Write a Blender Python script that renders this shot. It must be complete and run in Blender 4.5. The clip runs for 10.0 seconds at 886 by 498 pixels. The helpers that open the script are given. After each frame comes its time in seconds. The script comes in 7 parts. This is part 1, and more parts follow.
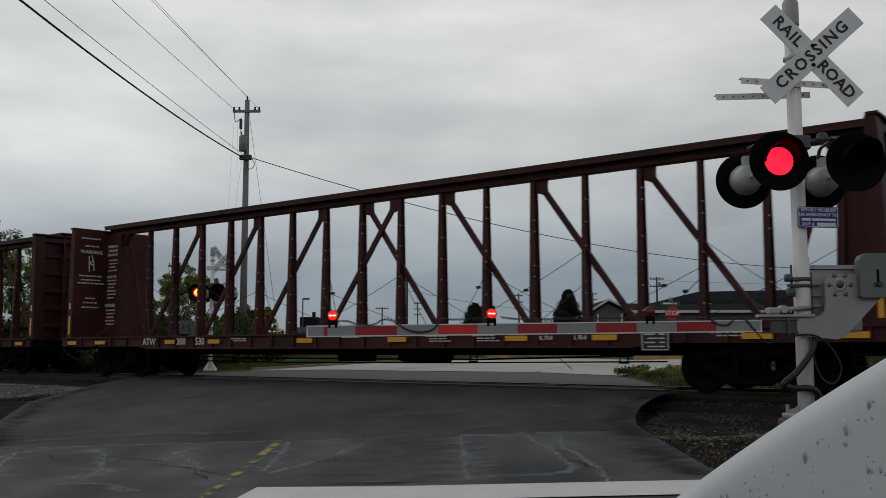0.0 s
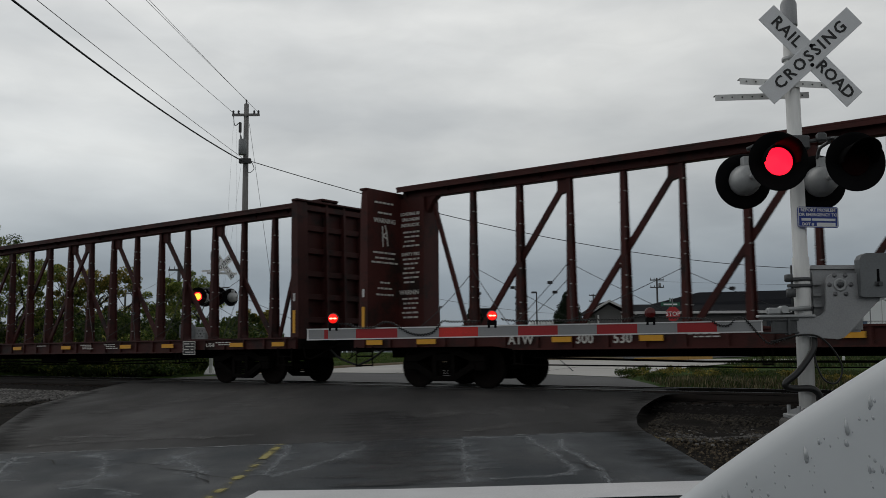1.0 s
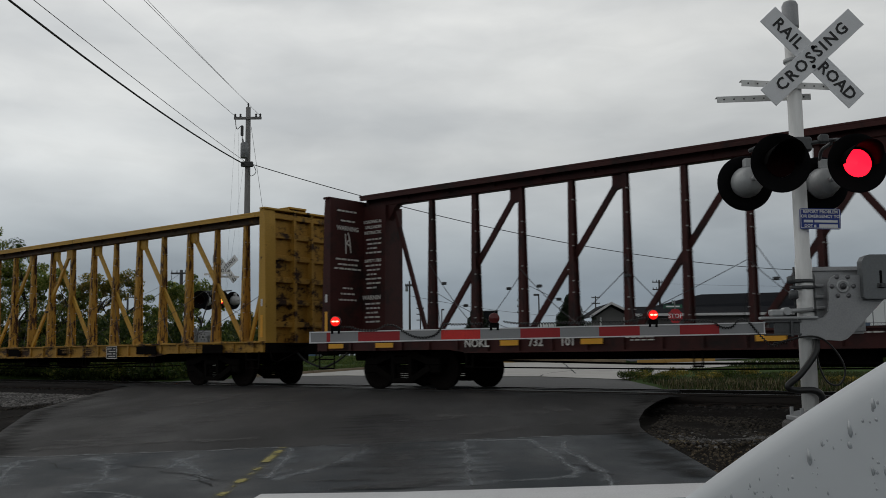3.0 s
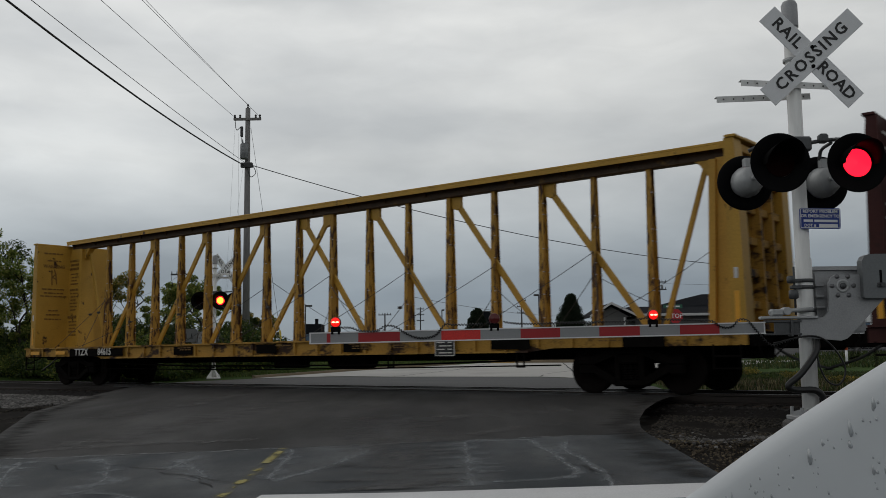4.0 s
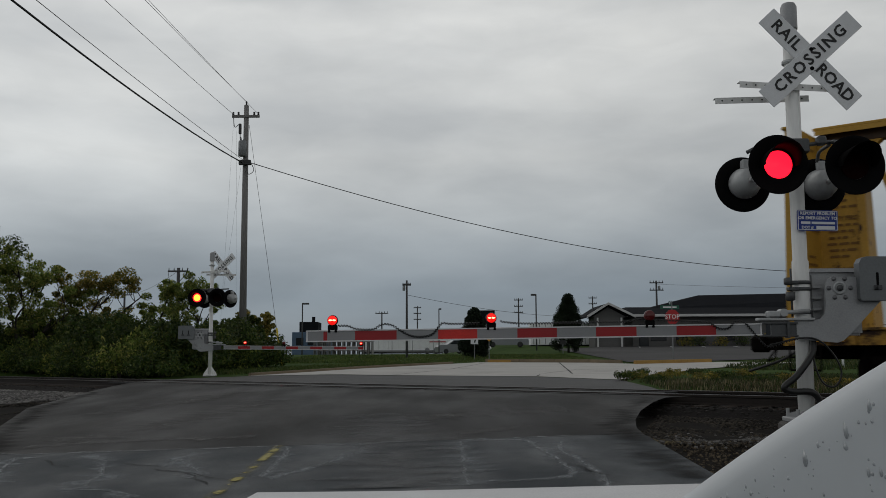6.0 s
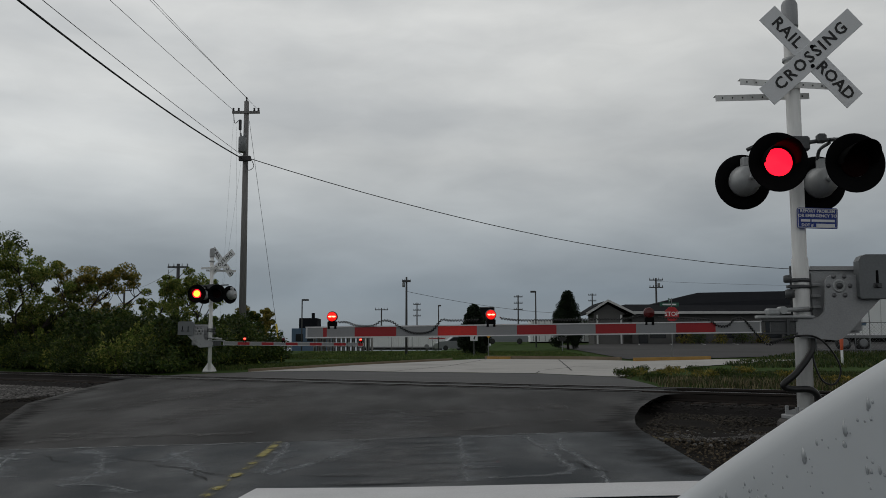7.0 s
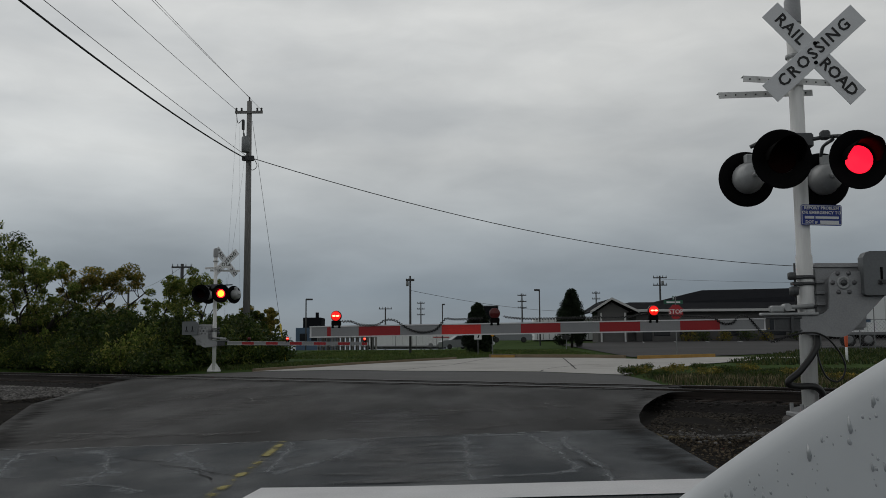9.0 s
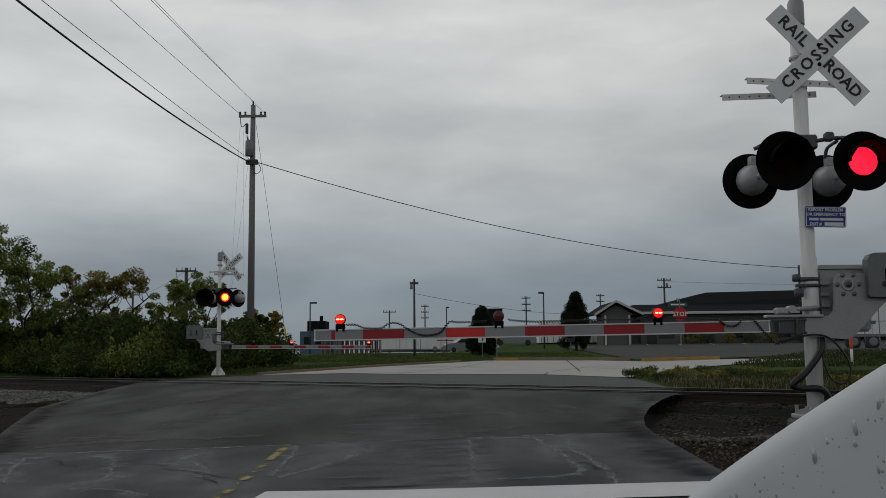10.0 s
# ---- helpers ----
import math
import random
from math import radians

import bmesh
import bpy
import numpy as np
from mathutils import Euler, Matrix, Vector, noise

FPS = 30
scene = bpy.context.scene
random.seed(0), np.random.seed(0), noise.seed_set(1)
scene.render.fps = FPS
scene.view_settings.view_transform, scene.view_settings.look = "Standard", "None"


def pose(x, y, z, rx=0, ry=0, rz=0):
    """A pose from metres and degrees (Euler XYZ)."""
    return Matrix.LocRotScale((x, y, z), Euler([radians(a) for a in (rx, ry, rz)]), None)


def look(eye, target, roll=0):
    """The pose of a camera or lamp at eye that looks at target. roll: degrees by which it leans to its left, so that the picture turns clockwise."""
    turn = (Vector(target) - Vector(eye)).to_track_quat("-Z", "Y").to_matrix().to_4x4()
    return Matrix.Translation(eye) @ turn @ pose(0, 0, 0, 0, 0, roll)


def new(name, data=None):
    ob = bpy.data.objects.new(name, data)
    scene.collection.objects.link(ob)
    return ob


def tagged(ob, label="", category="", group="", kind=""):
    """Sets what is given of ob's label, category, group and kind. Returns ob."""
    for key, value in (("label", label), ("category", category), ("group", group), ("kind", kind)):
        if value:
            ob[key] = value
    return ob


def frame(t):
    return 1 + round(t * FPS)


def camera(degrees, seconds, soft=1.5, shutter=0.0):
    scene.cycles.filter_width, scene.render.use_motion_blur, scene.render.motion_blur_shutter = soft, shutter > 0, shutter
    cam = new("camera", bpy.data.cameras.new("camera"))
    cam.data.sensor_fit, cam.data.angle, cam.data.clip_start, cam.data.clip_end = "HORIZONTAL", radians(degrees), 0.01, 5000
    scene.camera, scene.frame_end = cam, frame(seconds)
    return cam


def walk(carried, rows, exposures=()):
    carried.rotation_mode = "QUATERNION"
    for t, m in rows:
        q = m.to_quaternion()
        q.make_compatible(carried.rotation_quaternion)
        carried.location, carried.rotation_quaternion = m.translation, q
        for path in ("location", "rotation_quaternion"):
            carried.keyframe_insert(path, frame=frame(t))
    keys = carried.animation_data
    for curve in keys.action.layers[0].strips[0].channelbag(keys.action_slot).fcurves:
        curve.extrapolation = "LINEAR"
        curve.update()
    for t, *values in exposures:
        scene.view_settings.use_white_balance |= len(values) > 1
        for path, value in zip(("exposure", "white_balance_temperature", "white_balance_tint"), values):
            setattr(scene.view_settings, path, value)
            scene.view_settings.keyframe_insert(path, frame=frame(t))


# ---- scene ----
FOV = 49.78
CAM_Z = 0.7235
cam = camera(FOV, 10.0, soft=0.8, shutter=0.12)
walk(cam, [
    (0.0, pose(0, 0, CAM_Z, 96.000, 0.116, -0.162)),
    (0.5, pose(0, 0, CAM_Z, 96.103, 0.388, -0.162)),
    (1.0, pose(0, 0, CAM_Z, 96.139, 0.467, -0.124)),
    (1.5, pose(0, 0, CAM_Z, 96.146, 0.420, -0.055)),
    (2.0, pose(0, 0, CAM_Z, 96.087, 0.264, -0.096)),
    (2.5, pose(0, 0, CAM_Z, 96.231, 0.475, 0.017)),
    (4.0, pose(0, 0, CAM_Z, 96.330, 0.744, 0.028)),
    (4.5, pose(0, 0, CAM_Z, 96.105, 0.528, 0.625)),
    (5.0, pose(0, 0, CAM_Z, 96.110, 0.508, 0.650)),
    (5.5, pose(0, 0, CAM_Z, 96.293, 0.394, -0.097)),
    (7.0, pose(0, 0, CAM_Z, 96.063, 0.125, -0.201)),
    (7.5, pose(0, 0, CAM_Z, 95.961, -0.205, -0.505)),
    (8.0, pose(0, 0, CAM_Z, 96.045, 0.070, -0.101)),
    (8.5, pose(0, 0, CAM_Z, 95.957, 0.374, 0.185)),
    (9.0, pose(0, 0, CAM_Z, 95.993, 0.393, 0.041)),
    (9.5, pose(0, 0, CAM_Z, 96.155, 0.665, 0.227)),
    (10.0, pose(0, 0, CAM_Z, 96.178, 0.554, 0.292)),
], exposures=[(0.0, 0.07), (4.0, 0.06), (5.5, 0.0), (6.5, -0.09), (10.0, -0.10)])

# ---- world and sun: a dull overcast evening sky ----
SUN_EL, SUN_AZ = radians(38), radians(-60)


def make_world():
    w = bpy.data.worlds.new("overcast_sky")
    scene.world = w
    w.use_nodes = True
    nt = w.node_tree
    nt.nodes.clear()
    N, L = nt.nodes.new, nt.links.new
    out = N("ShaderNodeOutputWorld")
    bg = N("ShaderNodeBackground")
    L(bg.outputs[0], out.inputs[0])
    sky = N("ShaderNodeTexSky")
    sky.sky_type, sky.sun_disc = "NISHITA", False
    sky.sun_elevation, sky.sun_rotation = SUN_EL, SUN_AZ
    tc = N("ShaderNodeTexCoord")
    sep = N("ShaderNodeSeparateXYZ")
    L(tc.outputs["Generated"], sep.inputs[0])
    # grey cloud deck, heavier and bluer towards the horizon
    ramp = N("ShaderNodeValToRGB")
    L(sep.outputs[2], ramp.inputs[0])
    e = ramp.color_ramp.elements
    e[0].position, e[0].color = 0.0, (0.20, 0.235, 0.27, 1)
    e[1].position, e[1].color = 1.0, (0.20, 0.205, 0.21, 1)
    for p, c in ((0.06, (0.215, 0.255, 0.30)), (0.12, (0.345, 0.375, 0.40)), (0.20, (0.56, 0.57, 0.565)), (0.34, (0.66, 0.665, 0.655)), (0.6, (0.33, 0.335, 0.34))):
        k = e.new(p)
        k.color = (*c, 1)
    # long flat banks of cloud
    mp = N("ShaderNodeMapping")
    mp.inputs["Scale"].default_value = (1.9, 1.9, 5.6)
    mp.inputs["Location"].default_value = (0.35, 0.2, 0.5)
    L(tc.outputs["Generated"], mp.inputs[0])
    n1 = N("ShaderNodeTexNoise")
    n1.inputs["Scale"].default_value, n1.inputs["Detail"].default_value = 1.9, 9
    n1.inputs["Roughness"].default_value, n1.inputs["Distortion"].default_value = 0.46, 0.15
    L(mp.outputs[0], n1.inputs["Vector"])
    r1 = N("ShaderNodeValToRGB")
    r1.color_ramp.elements[0].position, r1.color_ramp.elements[0].color = 0.32, (0.82, 0.835, 0.85, 1)
    r1.color_ramp.elements[1].position, r1.color_ramp.elements[1].color = 0.72, (1.24, 1.235, 1.215, 1)
    L(n1.outputs[0], r1.inputs[0])
    mul = N("ShaderNodeMix")
    mul.data_type, mul.blend_type = "RGBA", "MULTIPLY"
    mul.inputs[0].default_value = 1.0
    L(ramp.outputs[0], mul.inputs[6])
    L(r1.outputs[0], mul.inputs[7])
    # smaller torn puffs under the deck
    n2 = N("ShaderNodeTexNoise")
    n2.inputs["Scale"].default_value, n2.inputs["Detail"].default_value = 5.5, 6
    n2.inputs["Roughness"].default_value, n2.inputs["Distortion"].default_value = 0.55, 0.6
    L(mp.outputs[0], n2.inputs["Vector"])
    r2 = N("ShaderNodeMapRange")
    r2.inputs["From Min"].default_value, r2.inputs["From Max"].default_value = 0.3, 0.7
    r2.inputs["To Min"].default_value, r2.inputs["To Max"].default_value = 0.96, 1.045
    L(n2.outputs[0], r2.inputs[0])
    # thinner cloud, so a paler bank, to the west
    west = N("ShaderNodeMapRange")
    west.interpolation_type = "SMOOTHSTEP"
    west.inputs["From Min"].default_value, west.inputs["From Max"].default_value = -0.05, -0.40
    L(sep.outputs[0], west.inputs[0])
    bank = N("ShaderNodeValToRGB")
    L(sep.outputs[2], bank.inputs[0])
    be = bank.color_ramp.elements
    be[0].position, be[0].color = 0.10, (0, 0, 0, 1)
    be[1].position, be[1].color = 0.34, (0, 0, 0, 1)
    be.new(0.19).color = (1, 1, 1, 1)
    wb = N("ShaderNodeMath")
    wb.operation = "MULTIPLY"
    L(west.outputs[0], wb.inputs[0])
    L(bank.outputs[0], wb.inputs[1])
    pale = N("ShaderNodeMath")
    pale.operation = "MULTIPLY_ADD"
    L(wb.outputs[0], pale.inputs[0])
    pale.inputs[1].default_value, pale.inputs[2].default_value = 0.22, 1.0
    puff = N("ShaderNodeMath")
    puff.operation = "MULTIPLY"
    L(pale.outputs[0], puff.inputs[0])
    L(r2.outputs[0], puff.inputs[1])
    east = N("ShaderNodeMapRange")
    east.interpolation_type = "SMOOTHSTEP"
    east.inputs["From Min"].default_value, east.inputs["From Max"].default_value = 0.0, 0.45
    east.inputs["To Min"].default_value, east.inputs["To Max"].default_value = 1.0, 0.88
    L(sep.outputs[0], east.inputs[0])
    dull = N("ShaderNodeMath")
    dull.operation = "MULTIPLY"
    L(puff.outputs[0], dull.inputs[0])
    L(east.outputs[0], dull.inputs[1])
    mulp = N("ShaderNodeMix")
    mulp.data_type, mulp.blend_type = "RGBA", "MULTIPLY"
    mulp.inputs[0].default_value = 1.0
    L(mul.outputs[2], mulp.inputs[6])
    L(dull.outputs[0], mulp.inputs[7])
    mul = mulp
    # the brighter side of the sky lies ahead, beyond the crossing
    side = N("ShaderNodeMapRange")
    side.inputs["From Min"].default_value, side.inputs["From Max"].default_value = -0.8, 0.5
    side.inputs["To Min"].default_value, side.inputs["To Max"].default_value = 0.95, 1.0
    L(sep.outputs[1], side.inputs[0])
    mul2 = N("ShaderNodeMix")
    mul2.data_type, mul2.blend_type = "RGBA", "MULTIPLY"
    mul2.inputs[0].default_value = 1.0
    L(mul.outputs[2], mul2.inputs[6])
    L(side.outputs[0], mul2.inputs[7])
    # a little of the clear sky above shows through the deck
    scale = N("ShaderNodeMix")
    scale.data_type, scale.blend_type = "RGBA", "MIX"
    scale.inputs[0].default_value = 0.94
    dim = N("ShaderNodeMix")
    dim.data_type, dim.blend_type = "RGBA", "MULTIPLY"
    dim.inputs[0].default_value = 1.0
    L(sky.outputs[0], dim.inputs[6])
    dim.inputs[7].default_value = (0.10, 0.10, 0.10, 1)
    L(dim.outputs[2], scale.inputs[6])
    L(mul2.outputs[2], scale.inputs[7])
    L(scale.outputs[2], bg.inputs[0])
    bg.inputs[1].default_value = 1.0


make_world()
sun = new("sun", bpy.data.lights.new("sun", "SUN"))
sun.data.energy, sun.data.angle, sun.data.color = 0.25, radians(40), (1.0, 0.97, 0.93)
sun.matrix_basis = look((0, 0, 60), (0 - 60 * math.cos(SUN_EL) * math.sin(SUN_AZ) / math.tan(SUN_EL) * 0.8, -30, 0))


# ---- materials ----
def mat(name, color, rough=0.6, metal=0.0, vary=0.25, scale=3.0, fine=40.0, bump=0.15, stain=None, stain_at=0.58, stain_soft=0.12, stain_scale=1.2, emit=0.0, random_tint=0.0, stretch=(1, 1, 1), gloss=0.0, spec=0.5):
    m = bpy.data.materials.new(name)
    m.use_nodes = True
    nt = m.node_tree
    N, L = nt.nodes.new, nt.links.new
    b = nt.nodes["Principled BSDF"]
    b.inputs["Roughness"].default_value, b.inputs["Metallic"].default_value = rough, metal
    b.inputs["Specular IOR Level"].default_value = spec
    tc = N("ShaderNodeTexCoord")
    mp = N("ShaderNodeMapping")
    mp.inputs["Scale"].default_value = stretch
    L(tc.outputs["Object"], mp.inputs[0])
    big = N("ShaderNodeTexNoise")
    big.inputs["Scale"].default_value, big.inputs["Detail"].default_value = scale, 5
    L(mp.outputs[0], big.inputs["Vector"])
    small = N("ShaderNodeTexNoise")
    small.inputs["Scale"].default_value, small.inputs["Detail"].default_value = fine, 4
    L(mp.outputs[0], small.inputs["Vector"])
    add = N("ShaderNodeMath")
    add.operation = "ADD"
    L(big.outputs[0], add.inputs[0])
    L(small.outputs[0], add.inputs[1])
    rg = N("ShaderNodeMapRange")
    rg.inputs["From Min"].default_value, rg.inputs["From Max"].default_value = 0.6, 1.4
    rg.inputs["To Min"].default_value, rg.inputs["To Max"].default_value = 1 - vary, 1 + vary
    L(add.outputs[0], rg.inputs[0])
    value = rg.outputs[0]
    if random_tint:
        oi = N("ShaderNodeObjectInfo")
        r2 = N("ShaderNodeMapRange")
        r2.inputs["To Min"].default_value, r2.inputs["To Max"].default_value = 1 - random_tint, 1 + random_tint
        L(oi.outputs["Random"], r2.inputs[0])
        m2 = N("ShaderNodeMath")
        m2.operation = "MULTIPLY"
        L(value, m2.inputs[0])
        L(r2.outputs[0], m2.inputs[1])
        value = m2.outputs[0]
    mix = N("ShaderNodeMix")
    mix.data_type, mix.blend_type = "RGBA", "MULTIPLY"
    mix.inputs[0].default_value = 1.0
    mix.inputs[6].default_value = (*color, 1)
    L(value, mix.inputs[7])
    col = mix.outputs[2]
    if stain:
        sn = N("ShaderNodeTexNoise")
        sn.inputs["Scale"].default_value, sn.inputs["Detail"].default_value = stain_scale, 8
        sn.inputs["Roughness"].default_value = 0.65
        L(mp.outputs[0], sn.inputs["Vector"])
        sr = N("ShaderNodeMapRange")
        sr.inputs["From Min"].default_value, sr.inputs["From Max"].default_value = stain_at, stain_at + stain_soft
        L(sn.outputs[0], sr.inputs[0])
        sm = N("ShaderNodeMix")
        sm.data_type = "RGBA"
        L(sr.outputs[0], sm.inputs[0])
        L(col, sm.inputs[6])
        sm.inputs[7].default_value = (*stain, 1)
        col = sm.outputs[2]
    L(col, b.inputs["Base Color"])
    if gloss:
        gr = N("ShaderNodeMapRange")
        gr.inputs["From Min"].default_value, gr.inputs["From Max"].default_value = 0.35, 0.65
        gr.inputs["To Min"].default_value, gr.inputs["To Max"].default_value = max(0.05, rough - gloss), min(1, rough + gloss)
        L(big.outputs[0], gr.inputs[0])
        L(gr.outputs[0], b.inputs["Roughness"])
    if bump:
        bp = N("ShaderNodeBump")
        bp.inputs["Strength"].default_value, bp.inputs["Distance"].default_value = bump, 0.02
        L(small.outputs[0], bp.inputs["Height"])
        L(bp.outputs[0], b.inputs["Normal"])
    if emit:
        b.inputs["Emission Color"].default_value = (*color, 1)
        b.inputs["Emission Strength"].default_value = emit
    return m


# The pale stain of the old asphalt paints in sheen on wet patches.
M_ASPH_OLD = mat("old_asphalt", (0.027, 0.033, 0.038), 0.62, vary=0.5, scale=0.9, fine=120, bump=0.35, stain=(0.070, 0.080, 0.088), stain_at=0.50, stain_soft=0.22, stain_scale=0.7, gloss=0.14, stretch=(1.2, 0.7, 1), spec=0.28)
M_ASPH_NEW = mat("patch_asphalt", (0.0235, 0.0226, 0.0220), 0.70, vary=0.35, scale=0.7, fine=140, bump=0.30, stain=(0.064, 0.060, 0.056), stain_at=0.49, stain_soft=0.26, stain_scale=0.42, gloss=0.14, stretch=(1.1, 0.38, 1), spec=0.24)
M_APRON = mat("apron_asphalt", (0.070, 0.069, 0.067), 0.65, vary=0.25, scale=0.6, fine=90, bump=0.2, spec=0.2)
M_CONC = mat("pale_concrete_pavement", (0.50, 0.485, 0.455), 0.85, vary=0.15, scale=0.5, fine=60, bump=0.15, stain=(0.36, 0.345, 0.32), stain_at=0.55, stain_soft=0.2, stain_scale=0.4, spec=0.2)
M_LOT = mat("lot_asphalt", (0.085, 0.083, 0.082), 0.85, vary=0.25, scale=0.2, fine=30, bump=0.1, spec=0.1)


def soft_mat(name, color, strength, rough=0.8, scale=5.0, worn=(0.36, 0.66), least=0.12):
    """A thin film on a surface that thins out towards both edges of its strip and in worn spots."""
    m = bpy.data.materials.new(name)
    m.use_nodes = True
    nt = m.node_tree
    N, L = nt.nodes.new, nt.links.new
    b = nt.nodes["Principled BSDF"]
    b.inputs["Base Color"].default_value = (*color, 1)
    b.inputs["Roughness"].default_value, b.inputs["Specular IOR Level"].default_value = rough, 0.2
    uv = N("ShaderNodeTexCoord")
    sp = N("ShaderNodeSeparateXYZ")
    L(uv.outputs["UV"], sp.inputs[0])
    ramp = N("ShaderNodeValToRGB")
    ramp.color_ramp.interpolation = "EASE"
    e = ramp.color_ramp.elements
    e[0].position, e[0].color = 0.0, (0, 0, 0, 1)
    e[1].position, e[1].color = 1.0, (0, 0, 0, 1)
    e.new(0.5).color = (1, 1, 1, 1)
    L(sp.outputs[0], ramp.inputs[0])
    n = N("ShaderNodeTexNoise")
    n.inputs["Scale"].default_value, n.inputs["Detail"].default_value, n.inputs["Roughness"].default_value = scale, 8, 0.65
    L(uv.outputs["Object"], n.inputs["Vector"])
    mr = N("ShaderNodeMapRange")
    mr.inputs["From Min"].default_value, mr.inputs["From Max"].default_value = worn
    mr.inputs["To Min"].default_value, mr.inputs["To Max"].default_value = least, strength
    L(n.outputs[0], mr.inputs[0])
    mu = N("ShaderNodeMath")
    mu.operation = "MULTIPLY"
    L(ramp.outputs[0], mu.inputs[0])
    L(mr.outputs[0], mu.inputs[1])
    L(mu.outputs[0], b.inputs["Alpha"])
    return m


M_CRACK = soft_mat("dried_crack_edge", (0.27, 0.288, 0.298), 0.95, 0.65, scale=7.0)
M_CRACKHALO = soft_mat("dried_crack_halo", (0.20, 0.218, 0.23), 0.9, 0.65, scale=3.0)
M_EDGEDIRT = soft_mat("edge_dirt", (0.016, 0.014, 0.012), 0.75, 0.95, scale=0.9)
M_OIL = soft_mat("dark_oil_drip_stain", (0.010, 0.010, 0.011), 0.85, 0.45, scale=1.6)
M_SCUFF = soft_mat("pale_dust_scuff", (0.105, 0.102, 0.098), 0.8, 0.7, scale=1.2)
M_STOPBAR = mat("white_road_paint", (0.72, 0.72, 0.72), 0.55, vary=0.12, scale=2, fine=60, bump=0.2, stain=(0.25, 0.25, 0.25), stain_at=0.70, stain_soft=0.06, stain_scale=9)
M_DIRT = mat("dark_cinder_dirt", (0.016, 0.014, 0.012), 0.95, vary=0.5, scale=1.2, fine=25, bump=0.6, stain=(0.045, 0.038, 0.026), stain_at=0.62, stain_soft=0.12, stain_scale=0.9, spec=0.05)
M_GRASS_GROUND = mat("grass_ground", (0.046, 0.080, 0.018), 0.95, vary=0.4, scale=0.6, fine=20, bump=0.5, stain=(0.13, 0.12, 0.04), stain_at=0.64, stain_soft=0.1, stain_scale=0.7, spec=0.05)
M_BALLAST_DARK = mat("oily_ballast", (0.016, 0.014, 0.013), 0.85, vary=0.4, scale=4, fine=25, bump=0.6, spec=0.08)
M_RAIL = mat("rusty_rail_side", (0.022, 0.016, 0.013), 0.7, 0.3, vary=0.3, scale=4, fine=40)
M_RAILTOP = mat("polished_rail_head", (0.22, 0.22, 0.225), 0.4, 1.0, vary=0.1, scale=2, fine=30, bump=0.03)
M_TIE = mat("creosote_tie", (0.035, 0.027, 0.022), 0.85, vary=0.4, scale=5, fine=40, bump=0.4, spec=0.15)
M_RUBBER = mat("black_rubber", (0.018, 0.018, 0.018), 0.6, vary=0.2, scale=6, fine=60)
M_BROWN = mat("boxcar_brown_paint", (0.062, 0.015, 0.012), 0.62, vary=0.25, scale=1.3, fine=30, bump=0.12, stain=(0.020, 0.012, 0.010), stain_at=0.50, stain_soft=0.16, stain_scale=1.6, spec=0.25)
M_BROWN2 = mat("oxide_brown_paint", (0.052, 0.014, 0.012), 0.62, vary=0.25, scale=1.3, fine=30, bump=0.12, stain=(0.016, 0.010, 0.009), stain_at=0.50, stain_soft=0.16, stain_scale=1.6, spec=0.25)
M_YELLOW = mat("weathered_yellow_paint", (0.47, 0.27, 0.04), 0.55, vary=0.22, scale=1.2, fine=30, bump=0.12, stain=(0.050, 0.024, 0.012), stain_at=0.61, stain_soft=0.05, stain_scale=2.6, stretch=(1.3, 1.3, 0.9), spec=0.35)
M_YELLOWRUST = mat("rust_streaked_yellow_paint", (0.42, 0.235, 0.04), 0.6, vary=0.25, scale=1.2, fine=30, bump=0.15, stain=(0.050, 0.021, 0.010), stain_at=0.50, stain_soft=0.07, stain_scale=5.0, stretch=(2.0, 2.0, 0.45), spec=0.3)
M_SILLRUST = mat("rust_mottled_yellow_paint", (0.40, 0.22, 0.04), 0.65, vary=0.3, scale=1.5, fine=30, bump=0.15, stain=(0.040, 0.020, 0.011), stain_at=0.49, stain_soft=0.10, stain_scale=2.4, stretch=(0.8, 1.0, 1.4), spec=0.25)
M_LUG = mat("pale_speck_steel", (0.42, 0.41, 0.40), 0.5, 0.3, vary=0.3, scale=9, fine=60, bump=0.05)
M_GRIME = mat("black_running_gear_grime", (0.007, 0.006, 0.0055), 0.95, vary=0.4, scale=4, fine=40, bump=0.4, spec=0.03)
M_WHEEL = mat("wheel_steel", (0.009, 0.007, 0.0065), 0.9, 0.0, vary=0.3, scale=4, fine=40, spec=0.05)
M_REFLECT = mat("amber_reflective_strip", (0.75, 0.36, 0.02), 0.35, vary=0.12, scale=5, fine=60, bump=0.05)
M_WHITELET = mat("faded_white_lettering", (0.64, 0.62, 0.58), 0.7, vary=0.25, scale=5, fine=60, bump=0)
M_BLACKLET = mat("black_lettering", (0.02, 0.02, 0.02), 0.6, vary=0.2, scale=5, fine=60, bump=0)
M_CABLE = mat("dark_cable", (0.03, 0.03, 0.032), 0.6, vary=0.2, scale=10, fine=60, bump=0)


# ---- mesh helpers ----
def V(*a):
    return Vector(a)


def box(bm, x0, x1, y0, y1, z0, z1, m=None):
    vs = [bm.verts.new(m @ V(x, y, z) if m else V(x, y, z)) for x in (x0, x1) for y in (y0, y1) for z in (z0, z1)]
    for f in ((0, 1, 3, 2), (4, 6, 7, 5), (0, 4, 5, 1), (2, 3, 7, 6), (0, 2, 6, 4), (1, 5, 7, 3)):
        bm.faces.new([vs[i] for i in f])
    return vs


